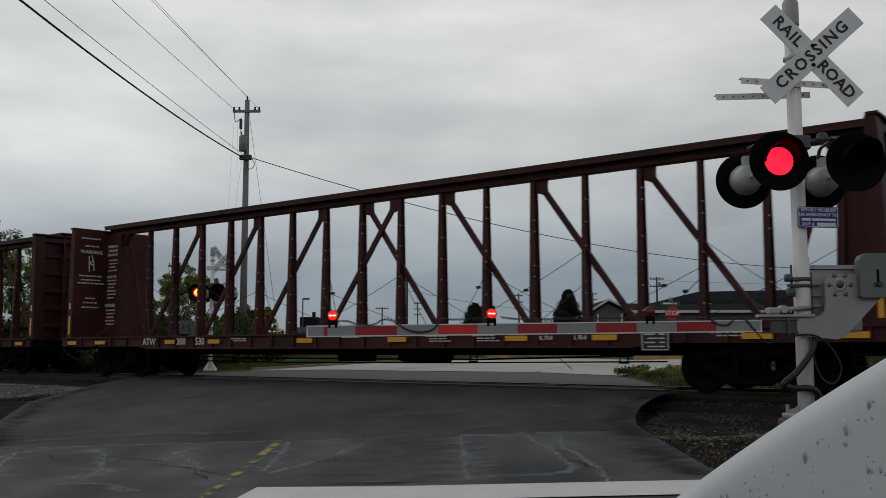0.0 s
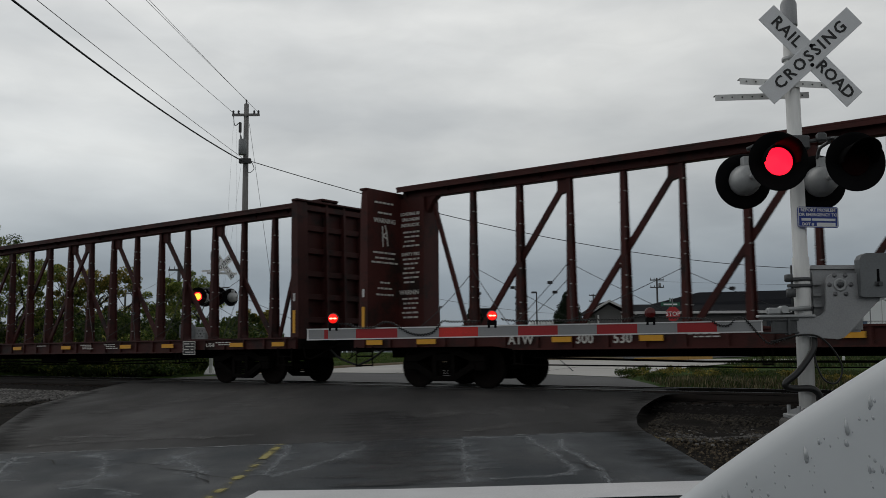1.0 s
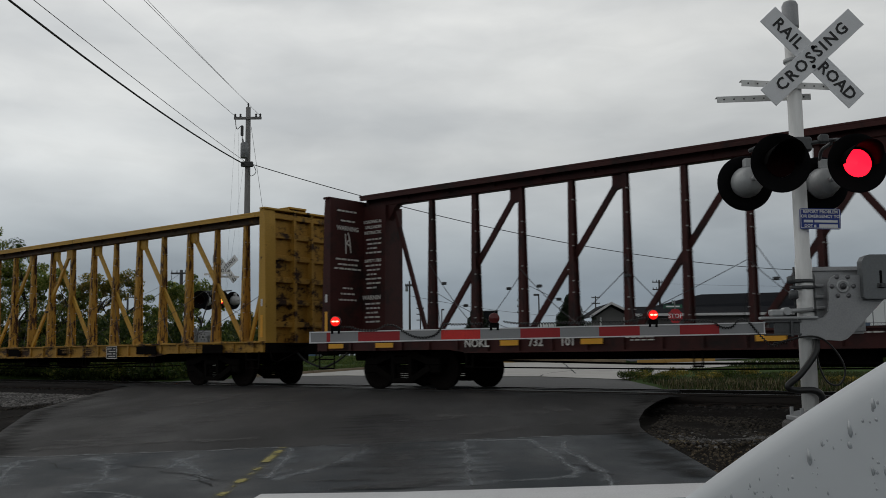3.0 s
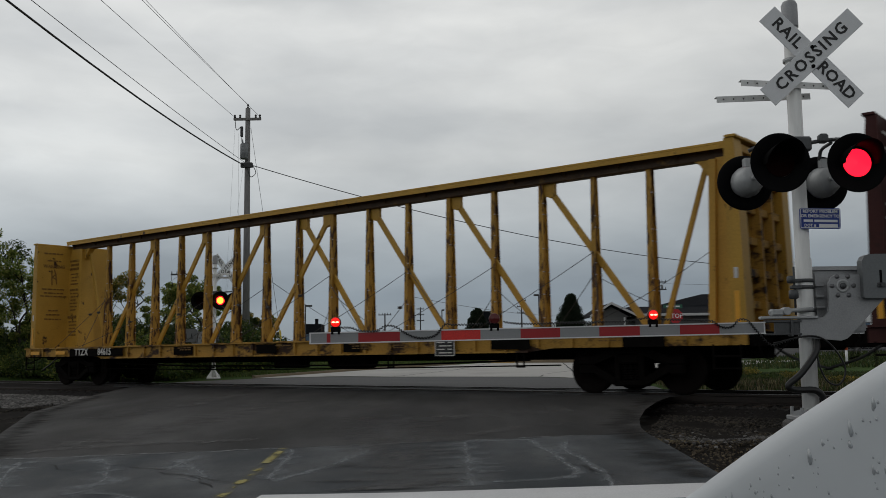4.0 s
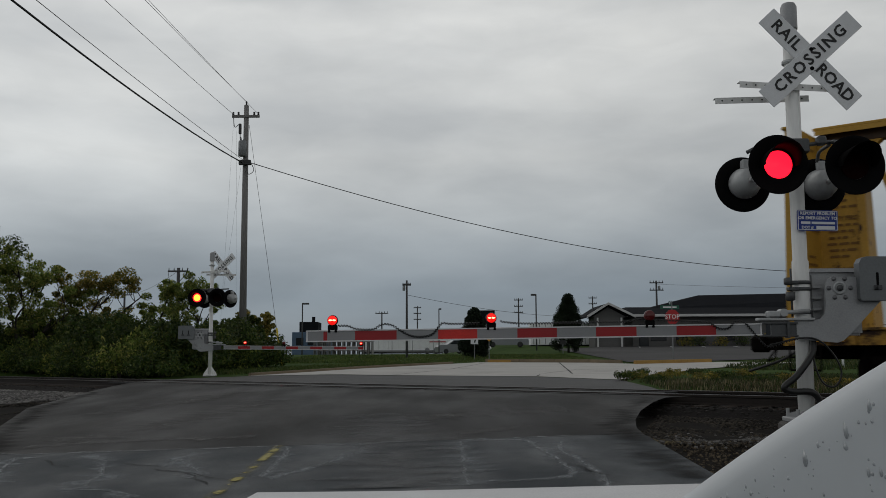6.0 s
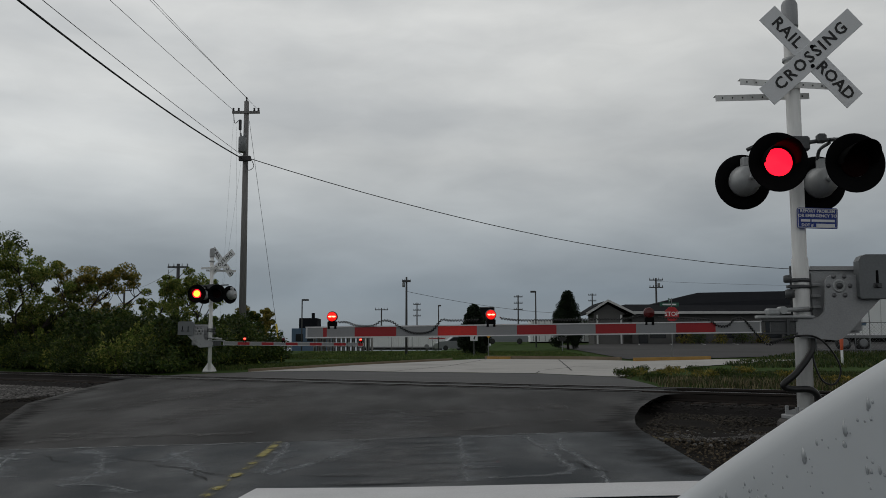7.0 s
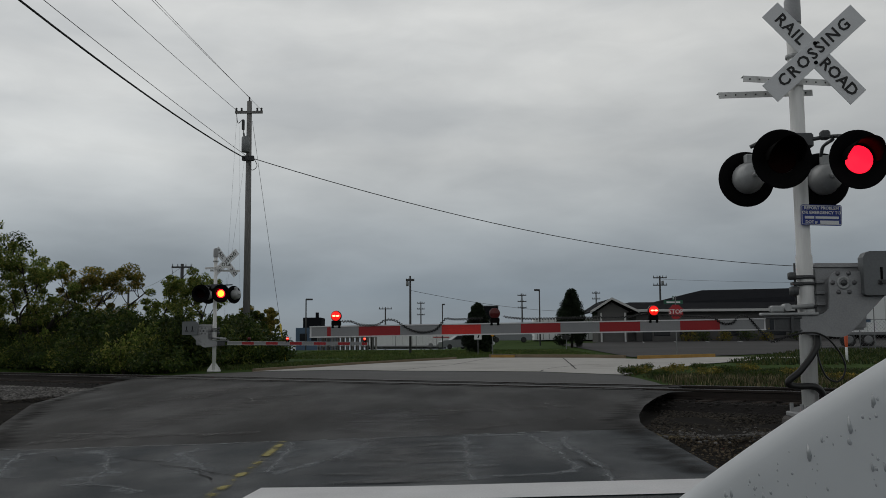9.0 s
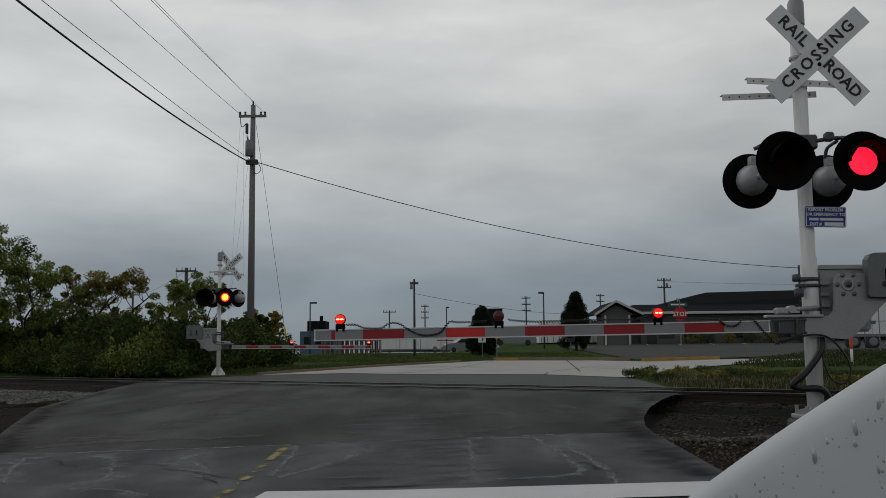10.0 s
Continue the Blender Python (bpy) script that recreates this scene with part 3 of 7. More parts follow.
        for s in (-1, 1):
            # two flanges, a little spread at the foot
            hexa(bm, [(x - wide, s * yl - 0.010, DECK), (x + wide, s * yl - 0.010, DECK), (x + wide, s * yl + 0.010, DECK), (x - wide, s * yl + 0.010, DECK)],
                 [(x - wide * 0.9, s * yh - 0.010, CHORD_LO + 0.05), (x + wide * 0.9, s * yh - 0.010, CHORD_LO + 0.05), (x + wide * 0.9, s * yh + 0.010, CHORD_LO + 0.05), (x - wide * 0.9, s * yh + 0.010, CHORD_LO + 0.05)])
        hexa(bm, [(x - 0.010, -yl, DECK), (x + 0.010, -yl, DECK), (x + 0.010, yl, DECK), (x - 0.010, yl, DECK)],
             [(x - 0.010, -yh, CHORD_LO + 0.05), (x + 0.010, -yh, CHORD_LO + 0.05), (x + 0.010, yh, CHORD_LO + 0.05), (x - 0.010, yh, CHORD_LO + 0.05)])
        hexa(bm, [(x - wide * 1.4, -0.15, DECK), (x + wide * 1.4, -0.15, DECK), (x + wide * 1.4, 0.15, DECK), (x - wide * 1.4, 0.15, DECK)],
             [(x - wide, -0.09, DECK + 0.14), (x + wide, -0.09, DECK + 0.14), (x + wide, 0.09, DECK + 0.14), (x - wide, 0.09, DECK + 0.14)])
        col = part("column", bm, M_YELLOWRUST if paint is M_YELLOW else paint, car, "rusty streaked yellow column" if paint is M_YELLOW else "")
        # added pale lugs, unevenly set: column gleams and see-through spots put into colour
        bm = bmesh.new()
        for s in (-1, 1):
            for k in range(8):
                z = 1.50 + 0.33 * k + 0.05 * ((i * 7 + k * 3) % 5 - 2)
                yy = yl + (yh - yl) * (z - DECK) / (CHORD_LO - DECK)
                e = 1 if (i + k) % 3 else -1
                rod(bm, (x + e * wide * 0.95, s * yy - 0.016, z), (x + e * wide * 0.95, s * yy + 0.016, z), 0.014, seg=6)
        tagged(part("hook_lug", bm, M_LUG, col, "added pale lugs imitating bright specks on the column"), kind="stuff")
    # diagonals: top end nearer the middle of the car, spanning two bays
    for top, foot in ((-5.5, -7.5), (-3.5, -5.5), (-1.5, -3.5), (0.5, -1.5), (-0.5, 1.5), (1.5, 3.5), (3.5, 5.5), (5.5, 7.5), (-8.48, -7.57), (8.45, 7.56)):
        xa, xb = top * S_COL, foot * S_COL
        bm = bmesh.new()
        s = 1 if xb > xa else -1
        yo = -0.02 if top == 0.5 else 0.04
        end = abs(top) > 8
        bar(bm, (xa + s * (0.05 if end else 0.16), yo, CHORD_LO - 0.12), (xb - s * 0.10, yo, DECK + 0.06), 0.09 if end else 0.12, 0.065)
        # gusset plate at the head
        gz = CHORD_LO + 0.02
        if not end:
            prism(bm, [(xa + s * 0.04, gz), (xa + s * 0.30, gz), (xa + s * 0.29, gz - 0.12), (xa + s * 0.30, gz - 0.27), (xa + s * 0.20, gz - 0.32), (xa + s * 0.04, gz - 0.26)], yo - 0.05, yo + 0.05)
        part("diagonal", bm, paint, car)
    # top chord: a web under a broad overhanging plate
    bm = bmesh.new()
    rbox(bm, -11.1, 11.1, -0.10, 0.10, CHORD_LO, CHORD_HI - 0.05, 0.015)
    for i in range(-9, 10):
        prism(bm, [(0.10, CHORD_HI - 0.05), (0.26, CHORD_HI - 0.05), (0.10, CHORD_LO + 0.05)], i * S_COL - 0.008, i * S_COL + 0.008, "x")
        prism(bm, [(-0.10, CHORD_HI - 0.05), (-0.26, CHORD_HI - 0.05), (-0.10, CHORD_LO + 0.05)], i * S_COL - 0.008, i * S_COL + 0.008, "x")
    part("chord_web", bm, M_SHADEDWEB if paint is M_YELLOW else paint, car, "rusty web of the top chord, plate's shade in its colour" if paint is M_YELLOW else "")
    bm = bmesh.new()
    rbox(bm, -11.15, 11.15, -0.29, 0.29, CHORD_HI - 0.05, CHORD_HI, 0.01)
    for y in (-1, 1):
        box(bm, -11.12, 11.12, *sorted((y * 0.272, y * 0.288)), CHORD_HI - 0.13, CHORD_HI - 0.045)
    part("top_chord", bm, paint, car)
    # bulkheads, solid end webs, ladders, end platforms, bogies
    for e in (-1, 1):
        bm = bmesh.new()
        xi, xo = e * IL, e * (IL + 0.055)
        a, b = sorted((xi, xo))
        hexa(bm, [(a, -HALF, DECK), (b, -HALF, DECK), (b, HALF, DECK), (a, HALF, DECK)], [(a, -HALF, BULK_TOP), (b, -HALF, BULK_TOP), (b, HALF, BULK_TOP), (a, HALF, BULK_TOP)])
        part("bulkhead", bm, paint, car)
        # outer face: broad corner posts, and between them a grimy panel with ribs
        dirty = M_SILLRUST if paint is M_YELLOW else paint
        for y, w in ((-HALF, 0.34), (-0.30, 0.08), (0.30, 0.08), (HALF - 0.34, 0.34)):
            bm = bmesh.new()
            prism(bm, [(e * (IL + 0.05), DECK - 0.1), (e * (IL + 0.27), DECK - 0.1), (e * (IL + 0.20), BULK_TOP - 0.35), (e * (IL + 0.17), BULK_TOP), (e * (IL + 0.05), BULK_TOP)], y, y + w)
            part("bulkhead_post", bm, paint if w > 0.2 else dirty, car)
        bm = bmesh.new()
        box(bm, *sorted((e * (IL + 0.052), e * (IL + 0.060))), -HALF + 0.34, HALF - 0.34, DECK, BULK_TOP - 0.01)
        part("outer_panel", bm, dirty, car, "grimy recessed bulkhead panel")
        for z in (1.5, 2.05, 2.6, 3.15, 3.7, 4.18):
            bm = bmesh.new()
            dx = 0.19 - 0.06 * (z - DECK) / 3.3 + (0.04 if z > 4 else 0)
            rbox(bm, *sorted((e * (IL + 0.045), e * (IL + dx))), 0.335 - HALF, HALF - 0.335, z - 0.07, z + 0.07, 0.012)
            part("bulkhead_rib", bm, dirty, car)
        bm = bmesh.new()
        rbox(bm, *sorted((e * (IL + 0.02), e * (IL + 0.22))), -HALF - 0.03, HALF + 0.03, BULK_TOP, BULK_TOP + 0.05, 0.01)
        part("bulkhead_cap", bm, paint, car)
        # solid web where the truss meets the bulkhead
        bm = bmesh.new()
        x0, x1 = e * IL, e * (8.55 * S_COL)
        lo = sorted((x0, x1 - e * 0.1))
        hi = sorted((x0, x1 + e * 0.1))
        hexa(bm, [(lo[0], -0.22, DECK), (lo[1], -0.22, DECK), (lo[1], 0.22, DECK), (lo[0], 0.22, DECK)], [(hi[0], -0.13, CHORD_LO + 0.03), (hi[1], -0.13, CHORD_LO + 0.03), (hi[1], 0.13, CHORD_LO + 0.03), (hi[0], 0.13, CHORD_LO + 0.03)])
        # curved bracket under the chord
        prism(bm, [(x1 - e * 0.0, CHORD_LO + 0.02), (x1 - e * 0.34, CHORD_LO + 0.02), (x1 - e * 0.22, CHORD_LO - 0.08), (x1 - e * 0.10, CHORD_LO - 0.26), (x1 + e * 0.05, CHORD_LO - 0.45)], -0.09, 0.09)
        part("end_web", bm, paint, car)
        bm = bmesh.new()
        w = sorted((x1 - e * 0.10, x1 + e * 0.03))
        hexa(bm, [(w[0], -0.30, DECK), (w[1], -0.30, DECK), (w[1], 0.30, DECK), (w[0], 0.30, DECK)], [(w[0] + e * 0.08, -0.18, CHORD_LO), (w[1] + e * 0.08, -0.18, CHORD_LO), (w[1] + e * 0.08, 0.18, CHORD_LO), (w[0] + e * 0.08, 0.18, CHORD_LO)])
        part("end_post", bm, paint, car)
        # end platform, coupler and hose
        bm = bmesh.new()
        rbox(bm, *sorted((e * 11.42, e * 11.50)), -1.30, 1.30, 0.80, 1.05, 0.01)
        rbox(bm, *sorted((e * 11.45, e * 11.62)), -0.75, 0.75, 1.00, 1.04, 0.01)
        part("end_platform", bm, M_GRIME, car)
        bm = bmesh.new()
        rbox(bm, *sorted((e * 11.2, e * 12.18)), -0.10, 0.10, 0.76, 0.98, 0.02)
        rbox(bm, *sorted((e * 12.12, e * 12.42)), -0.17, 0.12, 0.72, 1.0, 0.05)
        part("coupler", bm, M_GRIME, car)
        bm = bmesh.new()
        pipe(bm, curve_pts([(e * 11.45, -0.30, 0.82), (e * 11.8, -0.32, 0.60), (e * 12.25, -0.28, 0.45), (e * 12.42, -0.24, 0.40)], 5), 0.025)
        part("brake_hose", bm, M_RUBBER, car)
        bm = bmesh.new()
        for xx in (10.85, 11.32):
            rod(bm, (e * xx, -1.40, 0.84), (e * xx, -1.40, 0.42), 0.016, seg=6)
        for z in (0.44, 0.64):
            rod(bm, (e * 10.85, -1.40, z), (e * 11.32, -1.40, z), 0.016, seg=6)
        part("sill_step", bm, M_GRIME, car)
        # lever that lifts the coupler pin
        bm = bmesh.new()
        pipe(bm, [(e * 11.55, -1.25, 0.86), (e * 11.62, -1.25, 0.62), (e * 11.75, -1.2, 0.58), (e * 11.80, -0.35, 0.92), (e * 11.95, -0.05, 1.02)], 0.014)
        part("uncoupling_lever", bm, M_GRIME, car)
        # bogie
        bx = e * 9.14
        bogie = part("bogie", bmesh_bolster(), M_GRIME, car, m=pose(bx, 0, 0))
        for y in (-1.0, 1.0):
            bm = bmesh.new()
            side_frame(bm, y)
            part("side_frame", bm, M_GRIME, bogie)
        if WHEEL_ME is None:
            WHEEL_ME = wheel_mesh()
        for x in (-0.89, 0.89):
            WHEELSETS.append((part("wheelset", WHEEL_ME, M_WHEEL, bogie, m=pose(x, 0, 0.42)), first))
    # tie-down cables: slack wires from the columns to the deck edge on both sides
    cg = random.Random(40 + first)
    for i in range(9):
        x = (i - 4) * 2.438 + 0.61
        for s in (-1, 1):
            for way in (-1, 1):
                z = cg.uniform(2.1, 2.75)
                reach = cg.choice((0.75, 1.9, 2.3, 2.3))
                if abs(x + way * reach) > 10.6 or cg.random() < 0.12:
                    continue
                bm = bmesh.new()
                pipe(bm, sag((x, s * 0.11, z), (x + way * reach, s * 1.28, 1.09), cg.choice((0.02, 0.04, 0.10)), 6), 0.0075, 4)
                if cg.random() < 0.35:
                    rbox(bm, x + way * reach * 0.3 - 0.05, x + way * reach * 0.3 + 0.05, s * 0.43, s * 0.50, z * 0.7 + 0.3, z * 0.7 + 0.36, 0.01) if s > 0 else rbox(bm, x + way * reach * 0.3 - 0.05, x + way * reach * 0.3 + 0.05, -0.50, -0.43, z * 0.7 + 0.3, z * 0.7 + 0.36, 0.01)
                part("tie_down_cable", bm, M_CABLE, car)
    return car


def bmesh_bolster():
    bm = bmesh.new()
    rbox(bm, -0.2, 0.2, -1.05, 1.05, 0.52, 0.72, 0.03)
    rod(bm, (0, 0, 0.6), (0, 0, 0.75), 0.2, seg=14)
    for s in (-1, 1):
        rbox(bm, s * 0.40 - 0.06, s * 0.40 + 0.06, -0.8, 0.8, 0.33, 0.42, 0.02)
        for y in (-0.76, 0.76):
            rbox(bm, s * 0.45 - 0.05, s * 0.45 + 0.03, y - 0.06, y + 0.06, 0.28, 0.52, 0.02)
    return bm


M_SIGNW = mat("white_plate", (0.6, 0.6, 0.6), 0.5, vary=0.1, scale=4, fine=40, bump=0)
M_FADEDINK = mat("faded_dark_print", (0.20, 0.105, 0.024), 0.7, vary=0.3, scale=6, fine=50, bump=0)
NEAR = -1.385   # face of the sill on the camera's side


def on_sill(x, z, out=0.06):
    return pose(x, NEAR - out, z, 90, 0, 0)


def on_bulk(y, z):
    return pose(-IL + 0.012, y, z, 90, 0, 90)


def on_web(x, z):
    yy = 0.22 - 0.09 * (z - DECK) / (CHORD_LO - DECK) + 0.012
    return pose(x, -yy, z, 90, 0, 0)


def strip_part(car, m, w, h, material, name, label=""):
    bm = bmesh.new()
    box(bm, -w / 2, w / 2, -h / 2, h / 2, -0.002, 0.003)
    return part(name, bm, material, car, label, m)


def word_row(car, m, w, h, material, seed):
    """A line of print too small to read: bars as long as its words, from the left margin."""
    g = random.Random(seed)
    bm = bmesh.new()
    x = -w / 2
    while x < w / 2 - 0.04:
        n = min(g.choice((0.06, 0.09, 0.12, 0.16)), w / 2 - x)
        box(bm, x, x + n, -h / 2, h / 2, -0.002, 0.003)
        x += n + 0.03
    return tagged(part("small_print", bm, material, car, "row of small print", m), kind="stuff")


def dress_car(car, ink, reflect_at, marks, board_x):
    for x, w in reflect_at:
        strip_part(car, on_sill(x, 0.93), w, 0.10, M_REFLECT, "reflector", "amber reflective strip")
    for x, words, size in marks:
        letters("lettering", words, size, M_WHITELET, car, on_sill(x, 0.93), bold=0.004, label="white stencilled lettering")
    # small print on the sill
    for x, n in ((-3.35, 2), (0.4, 1), (2.8, 3), (4.0, 3), (8.9, 2)):
        for q in range(n):
            word_row(car, on_sill(x + 0.05 * q, 0.99 - 0.05 * q), 0.55 - 0.1 * (q % 2), 0.022, ink, int(x * 10) + q)
    # consolidated data board
    bd = strip_part(car, on_sill(board_x, 0.87, 0.075), 0.50, 0.34, M_BLACKLET, "data_board", "black panel with a white border and print")
    for q in range(4):
        strip_part(bd, pose(-0.10 + 0.06 * (q % 2), 0.105 - 0.07 * q, 0.005), 0.20, 0.024, M_WHITELET, "board_print")
        strip_part(bd, pose(0.13, 0.105 - 0.07 * q, 0.005), 0.10, 0.024, M_WHITELET, "board_print")
    bmf = bmesh.new()
    for a in ((-0.25, -0.235, -0.17, 0.17), (0.235, 0.25, -0.17, 0.17), (-0.235, 0.235, 0.155, 0.17), (-0.235, 0.235, -0.17, -0.155)):
        box(bmf, *a, 0.003, 0.006)
    part("board_border", bmf, M_WHITELET, bd)
    # instructions on the end web, warnings on the bulkhead
    xw = -(IL + 8.55 * S_COL) / 2
    for z, words, size in ((3.86, "LOADING AND", 0.098), (3.73, "UNLOADING", 0.098), (3.60, "INSTRUCTION", 0.098), (2.93, "SAFETY FIRST", 0.098), (2.06, "WARNING", 0.14)):
        letters("lettering", words, size, ink, car, on_web(xw, z), bold=0.004)
    for z0, n in ((3.44, 4), (2.82, 6), (1.92, 5)):
        for q in range(n):
            word_row(car, on_web(xw - 0.03 * (q % 3 == 2), z0 - 0.105 * q), 0.50 - 0.07 * (q % 3), 0.040, ink, 10 * n + q)
    for z, w in ((4.15, 0.75), (3.92, 0.5), (3.02, 0.85), (2.90, 0.7), (2.80, 0.95), (2.35, 0.35), (2.22, 0.5), (2.08, 0.62)):
        word_row(car, on_bulk(-0.70, z - 0.08), w * 0.92, 0.040, ink, int(z * 100))
    letters("lettering", "WARNING", 0.15, ink, car, on_bulk(-0.70, 3.66), bold=0.003)
    bmz = bmesh.new()
    for a, b in (((0.0, 0.25), (0.06, 0.10)), ((0.06, 0.10), (-0.08, -0.02)), ((0.06, 0.10), (0.10, -0.22)), ((-0.08, 0.22), (-0.06, -0.25)), ((-0.06, 0.0), (0.06, -0.05))):
        bar(bmz, (a[0], a[1], 0.002), (b[0], b[1], 0.002), 0.035, 0.004, (0, 0, 1))
    part("warning_mark", bmz, ink, car, "", on_bulk(-0.70, 3.32))
    for e in (-1, 1):
        bmw = bmesh.new()
        rbox(bmw, -0.035, 0.035, -0.006, 0.0, -0.09, 0.09, 0.003)
        part("end_marker", bmw, M_SIGNW, car, "small white plate", pose(e * (IL + 0.12), -HALF - 0.005, 2.02))
        bmw = bmesh.new()
        rbox(bmw, -0.045, 0.045, -0.006, 0.0, -0.27, 0.27, 0.003)
        part("end_reflector", bmw, M_REFLECT, car, "amber reflective strip", pose(e * (IL + 0.12), -HALF - 0.005, 1.45))
    if ink is M_FADEDINK:
        for x, w in ((-7.45, 2.7), (-3.4, 0.8), (-0.2, 0.7), (2.6, 0.5), (6.8, 0.9), (9.6, 0.8)):
            strip_part(car, on_sill(x, 0.92, 0.052), w, 0.21, M_GRIME, "grimy_sill_panel", "blackened grimy stretch of the sill")


SILL_RF = [(-10.76, 0.46), (-9.32, 0.5), (-6.1, 0.42), (-4.3, 0.45), (-1.05, 0.5), (1.74, 0.5), (4.75, 0.5), (6.64, 0.5), (9.4, 0.5), (10.9, 0.42)]
car_a = freight_car("centerbeam_flatcar", M_BROWN, "brown centerbeam flatcar with empty truss and white lettering", "", 0)
dress_car(car_a, M_WHITELET, SILL_RF, [(-7.0, "ATW", 0.25), (-5.62, "300", 0.25), (-4.85, "530", 0.25), (5.42, "IL 73-0", 0.10), (6.15, "L 75-0", 0.10)], 7.63)
car_b = freight_car("centerbeam_flatcar", M_BROWN2, "dark brown centerbeam flatcar with empty truss and amber reflectors", "", 1)
dress_car(car_b, M_WHITELET, SILL_RF, [(-6.88, "NOKL", 0.22), (-5.50, "732", 0.22), (-4.80, "101", 0.22), (8.4, "L 75-0", 0.12)], 7.58)
car_c = freight_car("centerbeam_flatcar", M_YELLOW, "weathered yellow centerbeam flatcar, the last car, empty", "", 2)
dress_car(car_c, M_FADEDINK, [(-10.74, 0.5), (-9.31, 0.5)], [(-8.18, "TTZX", 0.27), (-7.0, "84615", 0.27)], 5.22)
car_d = freight_car("centerbeam_flatcar", M_BROWN2, "brown centerbeam flatcar ahead in the train", "", -1)
dress_car(car_d, M_WHITELET, SILL_RF, [(-7.9, "BN", 0.2)][:0], 7.6)
PITCH = 24.7
LEAD = [(0.0, -1.76), (1.5, 15.97), (2.5, 27.68), (4.5, 51.27), (5.5, 63.0), (7.0, 80.6), (10.0, 115.7)]


def travel(t):
    for (a, va), (b, vb) in zip(LEAD, LEAD[1:]):
        if t <= b:
            return va + (vb - va) * (t - a) / (b - a)
    return LEAD[-1][1]


TRAIN = ((car_a, 0), (car_b, -PITCH), (car_c, -2 * PITCH), (car_d, PITCH))


def motions():
    lamp_motions()
    for car, off in TRAIN:
        walk(car, [(t, Matrix.Translation(on_track(s + off)) @ pose(0, 0, 0, 0, 0, TRACK_DEG)) for t, s in LEAD])
    for ws, k in WHEELSETS:
        rest = ws.matrix_basis.copy()
        rows = []
        for i in range(0, 301):
            t = i / 30
            rows.append((t, Matrix.Translation(rest.translation) @ Matrix.Rotation(travel(t) / 0.42, 4, "Y")))
        walk(ws, rows)


# ---- crossing signals with gates ----
M_ALU = mat("weathered_aluminium_paint", (0.42, 0.43, 0.43), 0.5, 0.3, vary=0.12, scale=3, fine=40, bump=0.06, stain=(0.20, 0.20, 0.195), stain_at=0.56, stain_soft=0.2, stain_scale=1.6, stretch=(1, 1, 0.35))
M_MAST = mat("chalky_white_mast_paint", (0.80, 0.80, 0.78), 0.55, vary=0.12, scale=2, fine=30, bump=0.06, stain=(0.30, 0.27, 0.23), stain_at=0.60, stain_soft=0.12, stain_scale=2.2, stretch=(1, 1, 0.15))
M_CAST = mat("grey_cast_aluminium", (0.34, 0.345, 0.35), 0.55, 0.35, vary=0.14, scale=4, fine=60, bump=0.10, stain=(0.19, 0.19, 0.19), stain_at=0.6, stain_soft=0.15, stain_scale=3)
M_DARKCAST = mat("dark_grey_steel", (0.085, 0.088, 0.09), 0.5, 0.5, vary=0.2, scale=4, fine=50)
M_BLACKHOOD = mat("flat_black_paint", (0.005, 0.005, 0.0055), 0.8, vary=0.3, scale=5, fine=60, bump=0.03, spec=0.08)
M_SIGNWHITE = mat("white_reflective_sheeting", (0.78, 0.79, 0.80), 0.4, vary=0.06, scale=4, fine=80, bump=0.02)
# White tape in grey: the shade on the arm's face is part of this colour.
M_ARMSHADEDWHITE = mat("shaded_white_reflective_tape", (0.27, 0.275, 0.28), 0.4, vary=0.08, scale=3, fine=80, bump=0.02)
M_ARMRED = mat("red_reflective_tape", (0.34, 0.010, 0.013), 0.35, vary=0.12, scale=3, fine=80, bump=0.02)
M_STEELBOLT = mat("dull_bolt_steel", (0.20, 0.20, 0.205), 0.5, 0.5, vary=0.2, scale=8, fine=60, bump=0.03)
M_ARMFRESH = mat("bright_red_tape", (0.62, 0.022, 0.014), 0.35, vary=0.25, scale=4, fine=80, bump=0.02)
M_ARMEDGE = mat("arm_white_edge", (0.72, 0.72, 0.72), 0.5, vary=0.06, scale=3, fine=60, bump=0.02)
M_LIT = mat("lit_red_lamp", (1.0, 0.006, 0.022), 0.4, vary=0.05, scale=20, fine=90, bump=0, emit=2.6)
M_LITAMBER = mat("lit_red_lamp_core", (1.0, 0.22, 0.12), 0.4, vary=0.05, scale=20, fine=90, bump=0, emit=6.0)
M_LITGATE = mat("lit_gate_lamp", (1.0, 0.012, 0.008), 0.4, vary=0.05, scale=20, fine=90, bump=0, emit=0.75)
M_UNLIT = mat("unlit_red_lens", (0.010, 0.002, 0.002), 0.8, vary=0.15, scale=20, fine=90, bump=0.05, spec=0.05)
M_UNLITBRIGHT = mat("unlit_gate_lamp_lens", (0.10, 0.006, 0.006), 0.3, vary=0.15, scale=20, fine=90, bump=0.05)
M_BLUE = mat("blue_sign_sheeting", (0.010, 0.036, 0.26), 0.4, vary=0.08, scale=4, fine=60, bump=0.02)
M_FOUND = mat("dark_weathered_concrete", (0.11, 0.105, 0.10), 0.9, vary=0.3, scale=3, fine=30, bump=0.3, spec=0.1)
M_HOSE = mat("black_hose", (0.012, 0.012, 0.012), 0.45, vary=0.2, scale=10, fine=60, bump=0.05)

M_HOODIN = mat("worn_black_hood", (0.005, 0.0048, 0.0048), 0.85, vary=0.3, scale=5, fine=60, bump=0.03, spec=0.06)
FLIPPERS = []   # lamps with a lit and a dark face: (object, rest pose, True when lit first)


